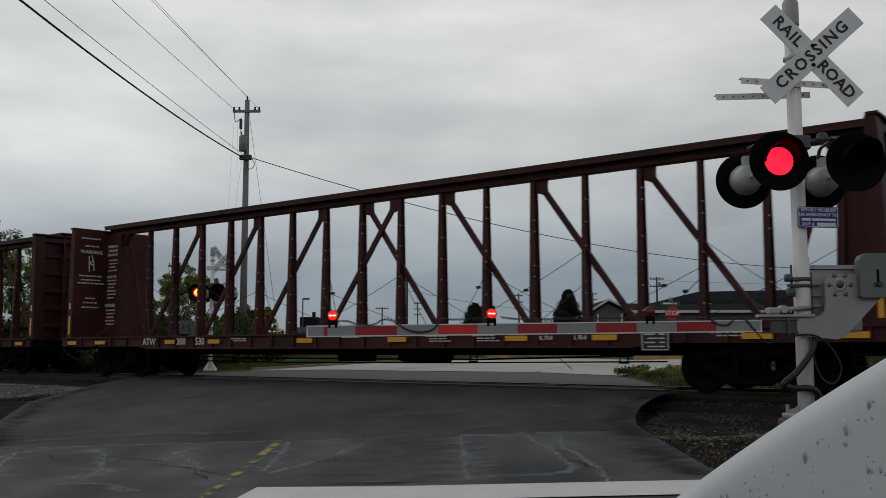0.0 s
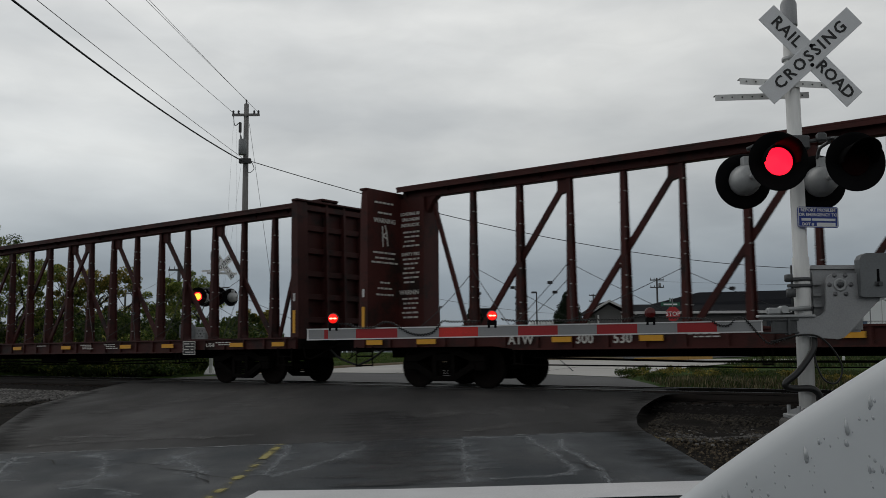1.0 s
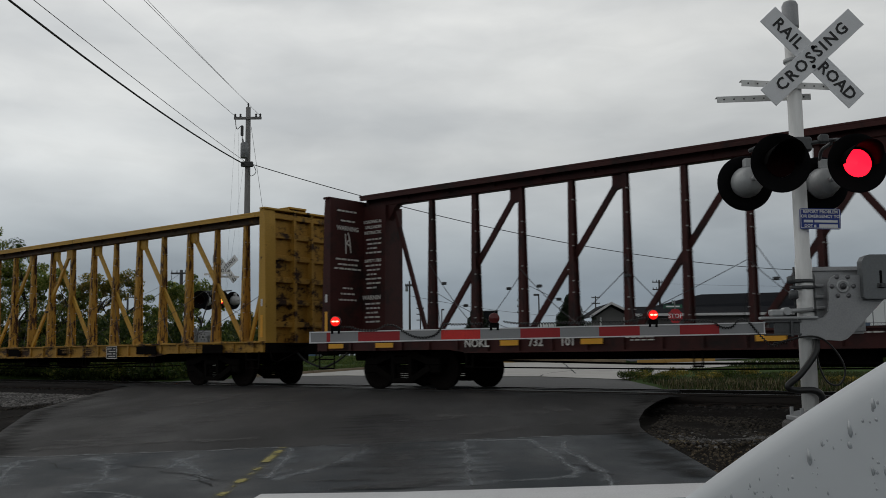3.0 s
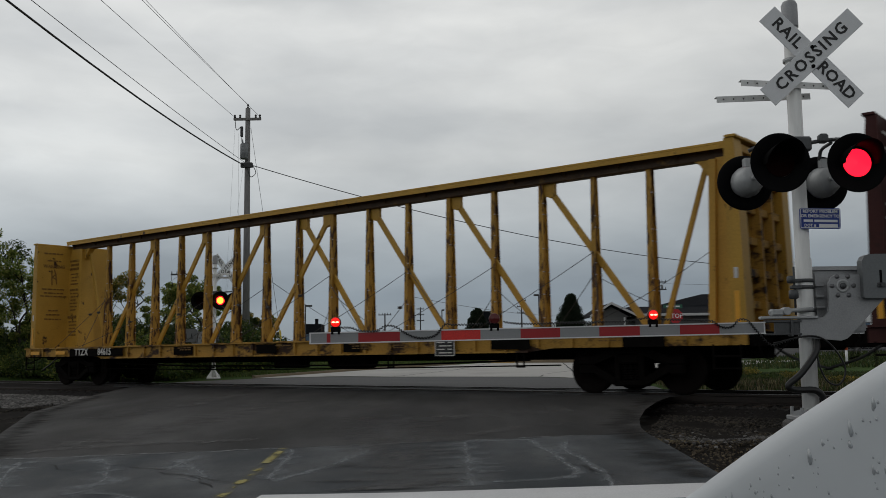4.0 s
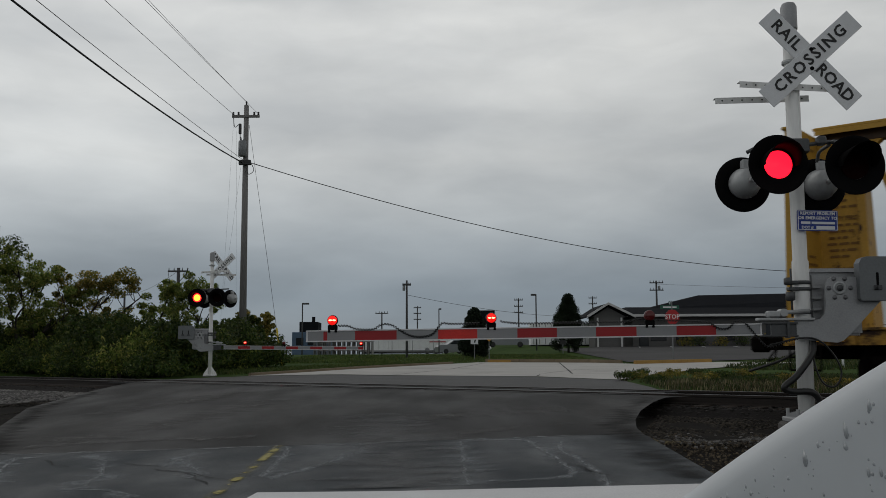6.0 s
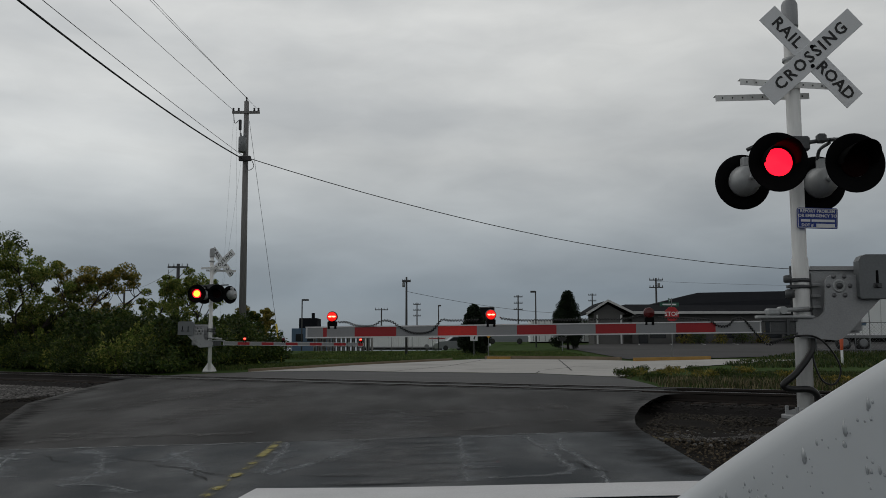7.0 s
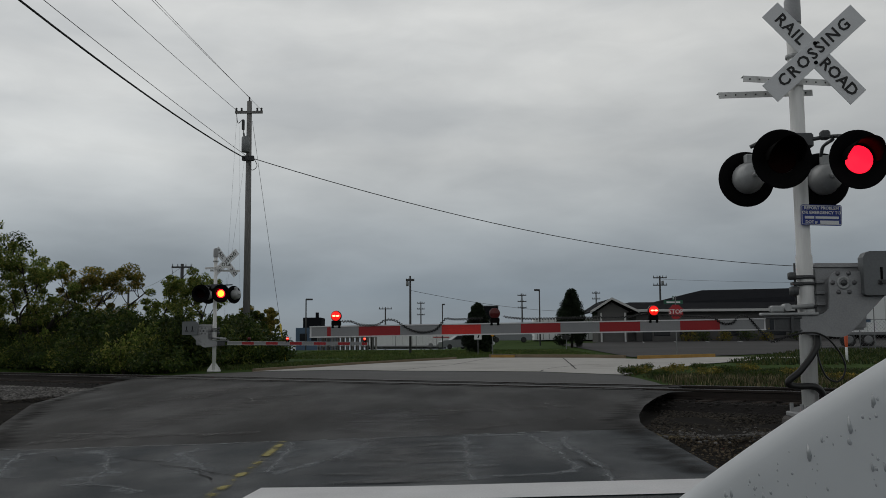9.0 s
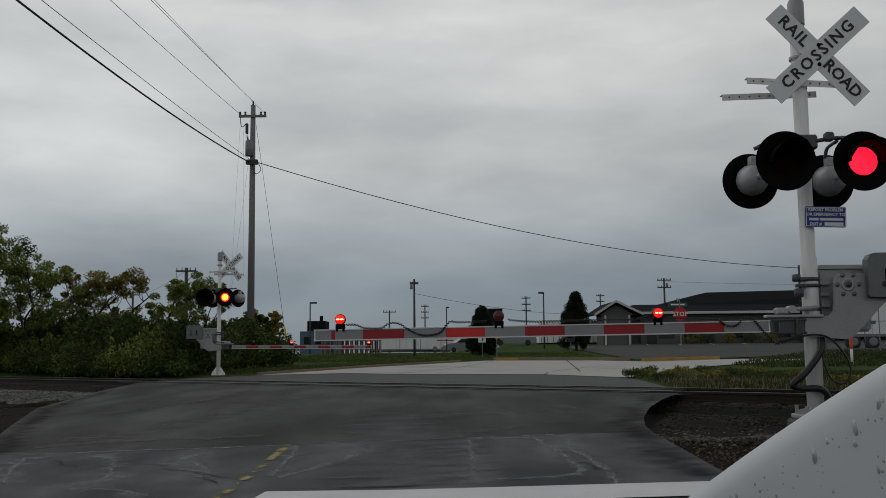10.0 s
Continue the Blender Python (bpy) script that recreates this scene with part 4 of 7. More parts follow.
def two_faced(r, lit, dark, m):
    """A round lens, bright on one face and dark on the other."""
    bm = bmesh.new()
    seg = 24
    rims = []
    for y in (-0.012, 0.012):
        rims.append([bm.verts.new(m @ V(r * math.cos(2 * math.pi * k / seg), y, r * math.sin(2 * math.pi * k / seg))) for k in range(seg)])
    c0, c1 = bm.verts.new(m @ V(0, -0.03, 0)), bm.verts.new(m @ V(0, 0.03, 0))
    for k in range(seg):
        j = (k + 1) % seg
        bm.faces.new((rims[0][k], rims[0][j], c0)).material_index = 0
        bm.faces.new((rims[1][j], rims[1][k], c1)).material_index = 1
        bm.faces.new((rims[0][j], rims[0][k], rims[1][k], rims[1][j])).material_index = 1
    me = finish(bm, "lens")
    me.materials.append(lit)
    me.materials.append(dark)
    return me


def signal_lamp(parent, x, y, z, facing, lit_first=None, lit=None, yaw=0.0):
    """A flashing lamp: black backing disc, silver housing, hood and lens. facing -1: towards the camera's side."""
    turn = pose(x, y, z, 0, 0, (0 if facing < 0 else 180) + yaw)
    lamp = part("signal_lamp", bmesh_disc(0.318, 0.152), M_BLACKHOOD, parent, "black round signal lamp with a hood", turn)
    bm = bmesh.new()
    lathe(bm, [(0.175, 0.0), (0.178, 0.05), (0.165, 0.10), (0.15, 0.20), (0.10, 0.255), (0.03, 0.27)], 24, pose(0, 0.012, 0, -90))
    rod(bm, (0, 0.26, 0), (0, 0.36, 0), 0.028, seg=10)
    rbox(bm, -0.05, 0.05, 0.06, 0.16, 0.15, 0.26, 0.012)
    part("housing", bm, M_ALU, lamp, "silver lamp housing")
    # hood over the lens, open below
    bm = bmesh.new()
    n = 22
    rings = []
    for yy, r in ((0.0, 0.178), (-0.17, 0.182), (-0.36, 0.186)):
        ring = []
        for k in range(n + 1):
            w = radians(-8 + 196 * k / n)
            cut = 0.0 if yy == 0 else (1 - max(0, math.sin(w))) ** 1.5 * 0.20 * (-yy / 0.36)
            ring.append((yy + cut, r, w))
        rings.append(ring)
    grid_in, grid_out = [], []
    for ring in rings:
        grid_in.append([bm.verts.new(V((r - 0.004) * math.cos(w), yy, (r - 0.004) * math.sin(w))) for yy, r, w in ring])
        grid_out.append([bm.verts.new(V(r * math.cos(w), yy, r * math.sin(w))) for yy, r, w in ring])
    for g in (grid_in, grid_out):
        for a, b in zip(g, g[1:]):
            for k in range(n):
                bm.faces.new((a[k], a[k + 1], b[k + 1], b[k])).smooth = True
    for k in range(n):
        bm.faces.new((grid_in[2][k], grid_in[2][k + 1], grid_out[2][k + 1], grid_out[2][k]))
    part("hood", bm, M_HOODIN, lamp)
    lens = part("lens", two_faced(0.150, lit or M_LIT, M_UNLIT, Matrix()), M_LIT, lamp, "round red lens")
    rest = pose(0, 0.004, 0)
    lens.matrix_basis = rest if lit_first else rest @ Matrix.Rotation(math.pi, 4, "Z")
    if lit_first is not None:
        FLIPPERS.append((lens, rest, lit_first))
    return lamp


def bmesh_disc(r, hole):
    """A dished round plate with a hole."""
    bm = bmesh.new()
    seg = 40
    prof = [(hole, 0.0), (hole, 0.008), (r - 0.02, 0.004), (r, -0.012), (r, -0.018), (r - 0.024, -0.004), (hole, 0.0)]
    rings = [[bm.verts.new(V(a * math.cos(2 * math.pi * k / seg), yy, a * math.sin(2 * math.pi * k / seg))) for k in range(seg)] for a, yy in prof[:-1]]
    rings.append(rings[0])
    for ra, rb in zip(rings, rings[1:]):
        for k in range(seg):
            j = (k + 1) % seg
            bm.faces.new((ra[k], ra[j], rb[j], rb[k])).smooth = True
    return bm


def blade(parent, words, ang, length, width, m0, side):
    """One board of the crossbuck; words: (text, place along the board)."""
    bm = bmesh.new()
    rbox(bm, -length / 2, length / 2, -0.004, 0.004, -width / 2, width / 2, 0.003)
    b = part("blade", bm, M_SIGNWHITE, parent, "white board with black letters", m0 @ Matrix.Rotation(radians(-ang), 4, "Y"))
    for text, at, sp in words:
        letters("lettering", text, 0.18, M_BLACKLET, b, pose(at, -0.007, 0.003, 90), spacing=sp, bold=0.004)
    return b


def gate_light(arm, x, z, lit_first, steady=False):
    base_bm = bmesh.new()
    rbox(base_bm, -0.05, 0.05, -0.035, 0.035, -0.005, 0.05, 0.008)
    for sx in (-0.035, 0.035):
        rbox(base_bm, sx - 0.014, sx + 0.014, -0.03, 0.03, -0.03, 0.0, 0.004)
    base = part("gate_lamp", base_bm, M_BLACKHOOD, arm, "small red gate arm lamp on a black base", pose(x, 0, z))
    bm = bmesh.new()
    lathe(bm, [(0.054, -0.03), (0.058, -0.01), (0.058, 0.01), (0.054, 0.03)], 24, pose(0, 0, 0.098, 90))
    part("lamp_rim", bm, M_UNLITBRIGHT, base)
    seg = 24
    # a bright face with its two hot spots, a dark face behind
    me = two_faced(0.050, M_LITGATE, M_UNLITBRIGHT, Matrix())
    lens = part("lens", me, M_LIT, base, "round red lens")
    rest = pose(0, -0.033, 0.098)
    lens.matrix_basis = rest
    bm = bmesh.new()
    for sx, tilt in ((-0.018, 12), (0.02, -6)):
        lathe(bm, [(0.004, -0.006), (0.012, 0.0), (0.004, 0.006)], 10, pose(sx, -0.030, 0.0, 90, 0, tilt) @ Matrix.Diagonal((1.75, 0.75, 1, 1)))
    part("hot_spot", bm, M_LITAMBER, lens)
    if not steady:
        lens.matrix_basis = rest if lit_first else rest @ Matrix.Rotation(math.pi, 4, "Z")
        FLIPPERS.append((lens, rest, lit_first))
    return base


def helix(bm, pts, r, pitch, wire=0.006):
    out = []
    acc = 0.0
    fine = []
    for a, b in zip(pts, pts[1:]):
        n = max(1, int((b - a).length / (pitch / 6)))
        fine += [a.lerp(b, i / n) for i in range(n)]
    for i, p in enumerate(fine):
        if i:
            acc += (p - fine[i - 1]).length
        d = (fine[min(i + 1, len(fine) - 1)] - fine[max(i - 1, 0)]).normalized()
        s = V(0, 1, 0)
        u = d.cross(s).normalized()
        w = 2 * math.pi * acc / pitch
        out.append(p + (s * math.cos(w) + u * math.sin(w)) * r)
    pipe(bm, out, wire, 4)


def crossing_signal(m, side, lamps, buck, lit, tip, z0=0.0, near=True):
    """side 1: the arm reaches to -x. Heights are above the rail head."""
    sig = thing("crossing_signal", m, "silver railroad crossing signal mast with crossbuck, flashing lamps and lowered gate" if near else "crossing signal mast beyond the rails with lamps and lowered gate arm", "crossing signal", "crossing signals")
    bm = bmesh.new()
    top = 4.34 if near else 4.05
    thick = 1.0 if near else 0.80
    lathe(bm, [(0.088 * thick, 0.02), (0.088 * thick, 1.7), (0.078 * thick, 1.72), (0.078 * thick, top)], 24)
    mast = part("mast", bm, M_MAST, sig, "white painted steel mast")
    bm = bmesh.new()
    lathe(bm, [(0.086, top - 0.04), (0.088, top - 0.02), (0.088, top + 0.22), (0.07, top + 0.26), (0.02, top + 0.28)], 20)
    part("mast_cap", bm, M_CAST, sig)
    bm = bmesh.new()
    rbox(bm, -0.20, 0.20, -0.20, 0.20, -0.02, 0.03, 0.01)
    for sx in (-0.15, 0.15):
        for sy in (-0.15, 0.15):
            rod(bm, (sx, sy, 0.0), (sx, sy, 0.12), 0.02, seg=6)
    for a in range(4):
        w = math.pi / 4 + a * math.pi / 2
        prism(bm, [(0.08, 0.03), (0.22 if near else 0.26, 0.03), (0.22 if near else 0.25, 0.06), (0.08, 0.10 if near else 0.28)], -0.01, 0.01, m=Matrix.Rotation(w, 4, "Z"))
    part("base_plate", bm, M_CAST if near else M_MAST, sig)
    bm = bmesh.new()
    rbox(bm, -0.24, 0.24, -0.24, 0.24, -0.75, -0.02, 0.03)
    part("foundation", bm, M_FOUND, sig, "concrete foundation block")
    # crossbuck
    bx, by, bz = buck
    cb = part("crossbuck", bmesh_clamp(0.085), M_ALU, sig, "white crossbuck reading railroad crossing", pose(0, 0, bz))
    m0 = pose(bx, by, 0, 0, 0, 0 if near else 47)
    long = 1.36 if near else 1.24
    blade(cb, [("RAIL", -0.37, 1.12), ("ROAD", 0.375, 1.0)], -47, long, 0.245, m0, side)
    blade(cb, [("CROSSING", 0.0, 1.28)], 42, long, 0.245, m0 @ pose(0, -0.012, 0), side)
    for q in (-0.145, 0.145):
        bm = bmesh.new()
        rod(bm, (0, -0.022, 0), (0, -0.008, 0), 0.022, seg=10)
        part("bolt", bm, M_BLACKHOOD, cb, "", pose(bx + 0.01, by, q * 0.75))
    # splayed perforated angle bars below the crossbuck
    for x0, x1, yy, za, zb in ((-0.83, 0.22, 0.10, 3.52, 3.545), (-0.61, 0.36, -0.095, 3.655, 3.60)):
        bm = bmesh.new()
        a, b = V(x0 * side, yy, za), V(x1 * side, yy, zb)
        bar(bm, a, b, 0.070, 0.006)
        lip = [V(0, 0, 0.030), V(0, 0.09, 0.030), V(0, 0.09, 0.036), V(0, 0, 0.036)]
        hexa(bm, [tuple(a + k) for k in lip], [tuple(b + k) for k in lip])
        br = part("bracket", bm, M_MAST, sig, "perforated pale bracket")
        bm = bmesh.new()
        for k in range(9):
            p = a.lerp(b, (k + 0.7) / 9.4)
            rod(bm, p - V(0, 0.006, 0), p - V(0, 0.002, 0), 0.009, seg=8)
        part("bolt_hole", bm, M_BLACKHOOD, br)
    # cross arm that carries the lamps
    bm = bmesh.new()
    pipe(bm, curve_pts([(-0.55, -0.05, 2.90), (-0.3, -0.10, 3.0), (0, -0.12, 2.96), (0.3, -0.10, 3.0), (0.62, -0.05, 3.02)], 6), 0.022)
    for sx in (-0.36, 0.36):
        pipe(bm, curve_pts([(sx, -0.10, 3.0), (sx, -0.22, 2.98), (sx, -0.30, 2.90)], 5), 0.02)
        pipe(bm, curve_pts([(sx, -0.05, 2.98), (sx, 0.22, 2.96), (sx, 0.30, 2.86)], 5), 0.02)
    rbox(bm, -0.12, 0.12, -0.14, 0.12, 2.88, 3.04, 0.02)
    rbox(bm, 0.19, 0.29, -0.18, -0.08, 2.96, 3.06, 0.02)
    part("cross_arm", bm, M_DARKCAST, sig)
    for (x, y, z, facing, first, yaw) in lamps:
        lamp = signal_lamp(sig, x, y, z, facing, first, M_LIT, yaw)
        if not near and first is not None:
            bm = bmesh.new()
            lathe(bm, [(0.115, 0.0), (0.10, 0.012), (0.04, 0.018)], 18, pose(0, -0.026, 0, 90))
            core = part("hot_core", bm, M_LITFAR, lamp.children[-1])
    if near:
        sign = part("notice", bmesh_plate(0.44, 0.225), M_BLUE, sig, "small blue emergency notice with white lettering", pose(0.165, -0.115, 2.135, 0, 1.5, 0))
        for q, (t, sz) in enumerate((("REPORT PROBLEM", 0.046), ("OR EMERGENCY TO", 0.046))):
            letters("lettering", t, sz, M_SIGNWHITE, sign, pose(0, -0.009, 0.075 - 0.05 * q, 90), bold=0.001)
        for x, z, w, h, mt in ((-0.13, -0.027, 0.10, 0.028, M_SIGNWHITE), (0.06, -0.027, 0.25, 0.026, M_SIGNWHITE), (0.085, -0.078, 0.20, 0.036, M_SIGNWHITE)):
            strip_part(sign, pose(x, -0.009, z, 90), w, h, mt, "print_bar")
        letters("lettering", "DOT #", 0.042, M_SIGNWHITE, sign, pose(-0.11, -0.009, -0.078, 90), bold=0.001)
        bm = bmesh.new()
        for a in ((-0.213, -0.207, -0.104, 0.104), (0.207, 0.213, -0.104, 0.104), (-0.207, 0.207, 0.098, 0.104), (-0.207, 0.207, -0.104, -0.098)):
            box(bm, a[0], a[1], -0.0095, -0.007, a[2], a[3])
        part("border", bm, M_SIGNWHITE, sign)
    gate(sig, side, tip, near)
    return sig


def bmesh_clamp(r):
    bm = bmesh.new()
    for dz in (0.0,):
        lathe(bm, [(r + 0.004, dz - 0.02), (r + 0.014, dz - 0.018), (r + 0.014, dz + 0.018), (r + 0.004, dz + 0.02)], 18)
        rbox(bm, -0.02, 0.02, -r - 0.05, -r, dz - 0.02, dz + 0.02, 0.004)
    return bm


def bmesh_plate(w, h, t=0.006, r=0.02):
    """A thin plate with rounded corners, its face to -y."""
    bm = bmesh.new()
    pts = []
    for cx, cz, a0 in ((w / 2 - r, h / 2 - r, 0), (-w / 2 + r, h / 2 - r, 90), (-w / 2 + r, -h / 2 + r, 180), (w / 2 - r, -h / 2 + r, 270)):
        for k in range(5):
            a = radians(a0 + 22.5 * k)
            pts.append((cx + r * math.cos(a), cz + r * math.sin(a)))
    prism(bm, pts, -t, t)
    return bm


def gate(sig, side, tip, near):
    """Gate machine, arm support, counterweight and arm."""
    s = side
    # machine case behind
    bm = bmesh.new()
    rbox(bm, *sorted((s * 0.10, s * 0.66)), 0.02, 0.42, 0.90, 1.58, 0.025, seg=2)
    hexa(bm, [(s * 0.10, 0.02, 1.585), (s * 0.66, 0.02, 1.585), (s * 0.66, 0.42, 1.585), (s * 0.10, 0.42, 1.585)], [(s * 0.13, 0.05, 1.63), (s * 0.60, 0.05, 1.63), (s * 0.60, 0.38, 1.63), (s * 0.13, 0.38, 1.63)])
    for z in (1.18, 1.30, 1.42):
        rbox(bm, *sorted((s * 0.11, s * 0.20)), -0.03, 0.02, z - 0.015, z + 0.015, 0.006)
    part("gate_machine", bm, M_CAST, sig, "grey gate machine case")
    # arm support casting
    bm = bmesh.new()
    outline = [(-0.14, 1.06), (0.07, 1.06), (0.13, 1.075), (0.175, 1.12), (0.19, 1.20), (0.195, 1.43), (0.22, 1.49), (0.27, 1.52), (0.53, 1.52), (0.60, 1.42), (0.80, 1.28), (0.66, 1.14), (0.42, 0.89), (0.36, 0.84), (0.30, 0.82), (-0.14, 0.86)]
    prism(bm, [(s * x, z) for x, z in outline], -0.17, -0.13)
    sup = part("arm_support", bm, M_CAST, sig, "grey cast gate arm support")
    bm = bmesh.new()
    lathe(bm, [(0.02, 0.0), (0.072, 0.0), (0.072, 0.008), (0.050, 0.010), (0.046, 0.004), (0.036, 0.005)], 20, pose(s * 0.345, -0.17, 1.40, 90))
    hub = part("hub", bm, M_ALU, sup, "pale round hub pad")
    bm = bmesh.new()
    lathe(bm, [(0.034, 0.0), (0.034, 0.022), (0.026, 0.030), (0.014, 0.032), (0.012, 0.040)], 12, pose(s * 0.345, -0.17, 1.40, 90))
    part("shaft_nut", bm, M_DARKCAST, hub)
    for k in range(6):
        a = radians(60 * k)
        bm = bmesh.new()
        lathe(bm, [(0.026, 0.0), (0.026, 0.005), (0.015, 0.006), (0.015, 0.018), (0.008, 0.022)], 8, pose(s * 0.345 + 0.115 * math.cos(a), -0.17, 1.40 + 0.115 * math.sin(a), 90))
        part("bolt", bm, M_STEELBOLT, sup)
    # counterweight
    bm = bmesh.new()
    pts = [(0.53, 1.28), (0.53, 1.66), (0.56, 1.71), (0.61, 1.73), (1.03, 1.73), (1.08, 1.70), (1.08, 1.26), (0.55, 1.26)]
    prism(bm, [(s * x, z) for x, z in pts], -0.25, -0.12)
    cw = part("counterweight", bm, M_DARKCAST2, sig, "flat grey counterweight plate with slots")
    for x in (0.72, 0.92):
        bm = bmesh.new()
        rbox(bm, s * x - 0.014, s * x + 0.014, -0.256, -0.245, 1.40, 1.56, 0.005)
        part("slot", bm, M_BLACKHOOD, cw)
        bm = bmesh.new()
        rod(bm, (s * x, -0.30, 1.40), (s * x, -0.25, 1.40), 0.025, seg=6)
        rbox(bm, s * x - 0.045, s * x + 0.045, -0.262, -0.25, 1.375, 1.425, 0.006)
        part("bolt", bm, M_DARKCAST, cw)
    # arm adapter: plates, pin and spring tube between support and arm
    bm = bmesh.new()
    rbox(bm, *sorted((s * -0.50, s * -0.12)), -0.19, -0.11, 0.885, 0.905, 0.004)
    rbox(bm, *sorted((s * -0.50, s * -0.12)), -0.19, -0.11, 1.02, 1.045, 0.004)
    rbox(bm, *sorted((s * -0.40, s * -0.13)), -0.17, -0.13, 0.90, 1.03, 0.004)
    rbox(bm, *sorted((s * -0.24, s * -0.21)), -0.20, -0.10, 0.87, 1.05, 0.004)
    part("arm_adapter", bm, M_DARKCAST, sig)
    bm = bmesh.new()
    rbox(bm, *sorted((s * -0.55, s * 0.06)), -0.20, -0.10, 1.055, 1.085, 0.008)
    rod(bm, (s * -0.45, -0.15, 1.13), (s * 0.02, -0.15, 1.16), 0.022, seg=10)
    rbox(bm, *sorted((s * -0.44, s * -0.30)), -0.20, -0.10, 1.09, 1.16, 0.015)
    rod(bm, (s * -0.27, -0.21, 1.14), (s * -0.27, -0.08, 1.14), 0.042, seg=12)
    part("shear_bracket", bm, M_ALU, sig)
    bm = bmesh.new()
    rod(bm, (s * -0.13, -0.06, 1.10), (s * -0.13, -0.06, 1.62), 0.012, seg=8)
    for z in (1.15, 1.40, 1.47):
        rbox(bm, *sorted((s * -0.17, s * -0.06)), -0.10, -0.02, z - 0.018, z + 0.018, 0.006)
        lathe(bm, [(0.09, z - 0.02), (0.102, z - 0.018), (0.102, z + 0.018), (0.09, z + 0.02)], 18)
    lathe(bm, [(0.03, 0), (0.05, 0.01), (0.05, 0.09), (0.03, 0.10)], 12, pose(s * -0.15, -0.08, 1.27))
    lathe(bm, [(0.03, 0), (0.045, 0.01), (0.045, 0.07), (0.03, 0.08)], 12, pose(s * -0.17, -0.08, 1.44))
    part("mast_clamp", bm, M_DARKCAST, sig)
    # the arm: a tapering hollow board in red and white bays
    za, zb = 0.965, 0.915
    xr = -0.50
    arm = part("gate_arm", bmesh_arm(s, xr, tip, za, zb), M_ARMEDGE, sig, "red and white striped gate arm, lowered")
    span = tip - xr
    cuts = [xr - 0.02, -0.99, -1.41, -1.835, -2.265, -2.68, -3.10, -3.525, -3.94, -4.38, -4.82, -5.115, -5.155, tip + 0.02]
    if not near:
        cuts = [xr - 0.02] + [xr - 0.5 - 0.42 * k for k in range(int((-tip + xr - 0.5) / 0.42) + 1)] + [tip + 0.02]
    for i, (a, b) in enumerate(zip(cuts, cuts[1:])):
        bm = bmesh.new()
        def zc(x):
            return za + (zb - za) * (x - xr) / span
        prism(bm, [(s * a, zc(a) + 0.050), (s * b, zc(b) + 0.050), (s * b, zc(b) - 0.050), (s * a, zc(a) - 0.050)], -0.172, -0.130)
        part("arm_stripe", bm, (M_ARMFRESH if near and i == 7 else M_ARMRED) if i % 2 else M_ARMSHADEDWHITE, arm)
    lights = ((-5.06, None), (-3.375, True), (-1.69, False)) if near else ((tip + 0.1, None), (-2.6, False), (-1.25, True))
    for x, first in lights:
        z = za + (zb - za) * (x - xr) / span + 0.066
        base = gate_light(arm, s * x, z, bool(first), first is None)
        base.location.y = -0.15
    if near:
        # coiled lamp cable along the arm
        def P(x, z):
            return V(x, -0.185, z)
        runs = [[(-5.00, 1.035), (-4.90, 1.035), (-4.82, 1.005), (-4.72, 0.995), (-4.62, 1.0), (-4.53, 1.05), (-4.43, 1.04), (-4.35, 0.99), (-4.25, 0.935), (-4.13, 0.915), (-4.00, 0.945), (-3.90, 1.055), (-3.80, 1.05), (-3.5, 1.055)],
                [(-3.28, 1.075), (-3.18, 1.06), (-3.0, 1.05), (-2.6, 1.055), (-2.2, 1.06), (-1.95, 1.065), (-1.83, 1.085), (-1.75, 1.10)],
                [(-1.62, 1.08), (-1.4, 1.07), (-1.15, 1.06), (-1.06, 1.05), (-0.97, 0.99), (-0.86, 0.99), (-0.79, 1.06), (-0.70, 1.06), (-0.62, 0.97), (-0.52, 0.85), (-0.44, 0.79), (-0.30, 0.83), (-0.12, 0.88)]]
        for r in runs:
            bm = bmesh.new()
            helix(bm, curve_pts([P(x * s, z - 0.012) for x, z in r], 8), 0.010, 0.030, 0.006)
            part("coiled_cable", bm, M_HOSE, arm, "black coiled lamp cable")
        bm = bmesh.new()
        pipe(bm, curve_pts([(0.06, -0.10, 0.86), (0.02, -0.16, 0.70), (-0.16, -0.20, 0.48), (-0.30, -0.20, 0.36), (-0.22, -0.18, 0.31), (0.0, -0.16, 0.30), (0.09, -0.14, 0.20), (0.10, -0.13, 0.05)], 8), 0.036, 10)
        part("conduit", bm, M_HOSE, sig, "thick black flexible conduit")
        bm = bmesh.new()
        pipe(bm, curve_pts([(-0.42, -0.16, 0.80), (-0.1, -0.2, 0.87), (0.10, -0.18, 0.84), (0.26, -0.16, 0.68), (0.33, -0.15, 0.50), (0.26, -0.14, 0.36), (0.14, -0.12, 0.40), (0.06, -0.12, 0.60), (0.06, -0.10, 0.82)], 8), 0.010, 6)
        part("thin_cable", bm, M_HOSE, sig)


def bmesh_arm(s, xr, tip, za, zb):
    bm = bmesh.new()
    for dz in (0.058, -0.058):
        prism(bm, [(s * xr, za + dz + 0.006), (s * tip, zb + dz * 0.95 + 0.006), (s * tip, zb + dz * 0.95 - 0.006), (s * xr, za + dz - 0.006)], -0.178, -0.120)
    prism(bm, [(s * xr, za + 0.055), (s * tip, zb + 0.052), (s * tip, zb - 0.052), (s * xr, za - 0.055)], -0.160, -0.140)
    return bm


M_DARKCAST2 = mat("galvanised_plate", (0.17, 0.18, 0.185), 0.5, 0.4, vary=0.15, scale=3, fine=40, bump=0.05)
M_LITFAR = mat("lit_far_lamp", (1.0, 0.42, 0.03), 0.4, vary=0.05, scale=20, fine=90, bump=0, emit=3.0)
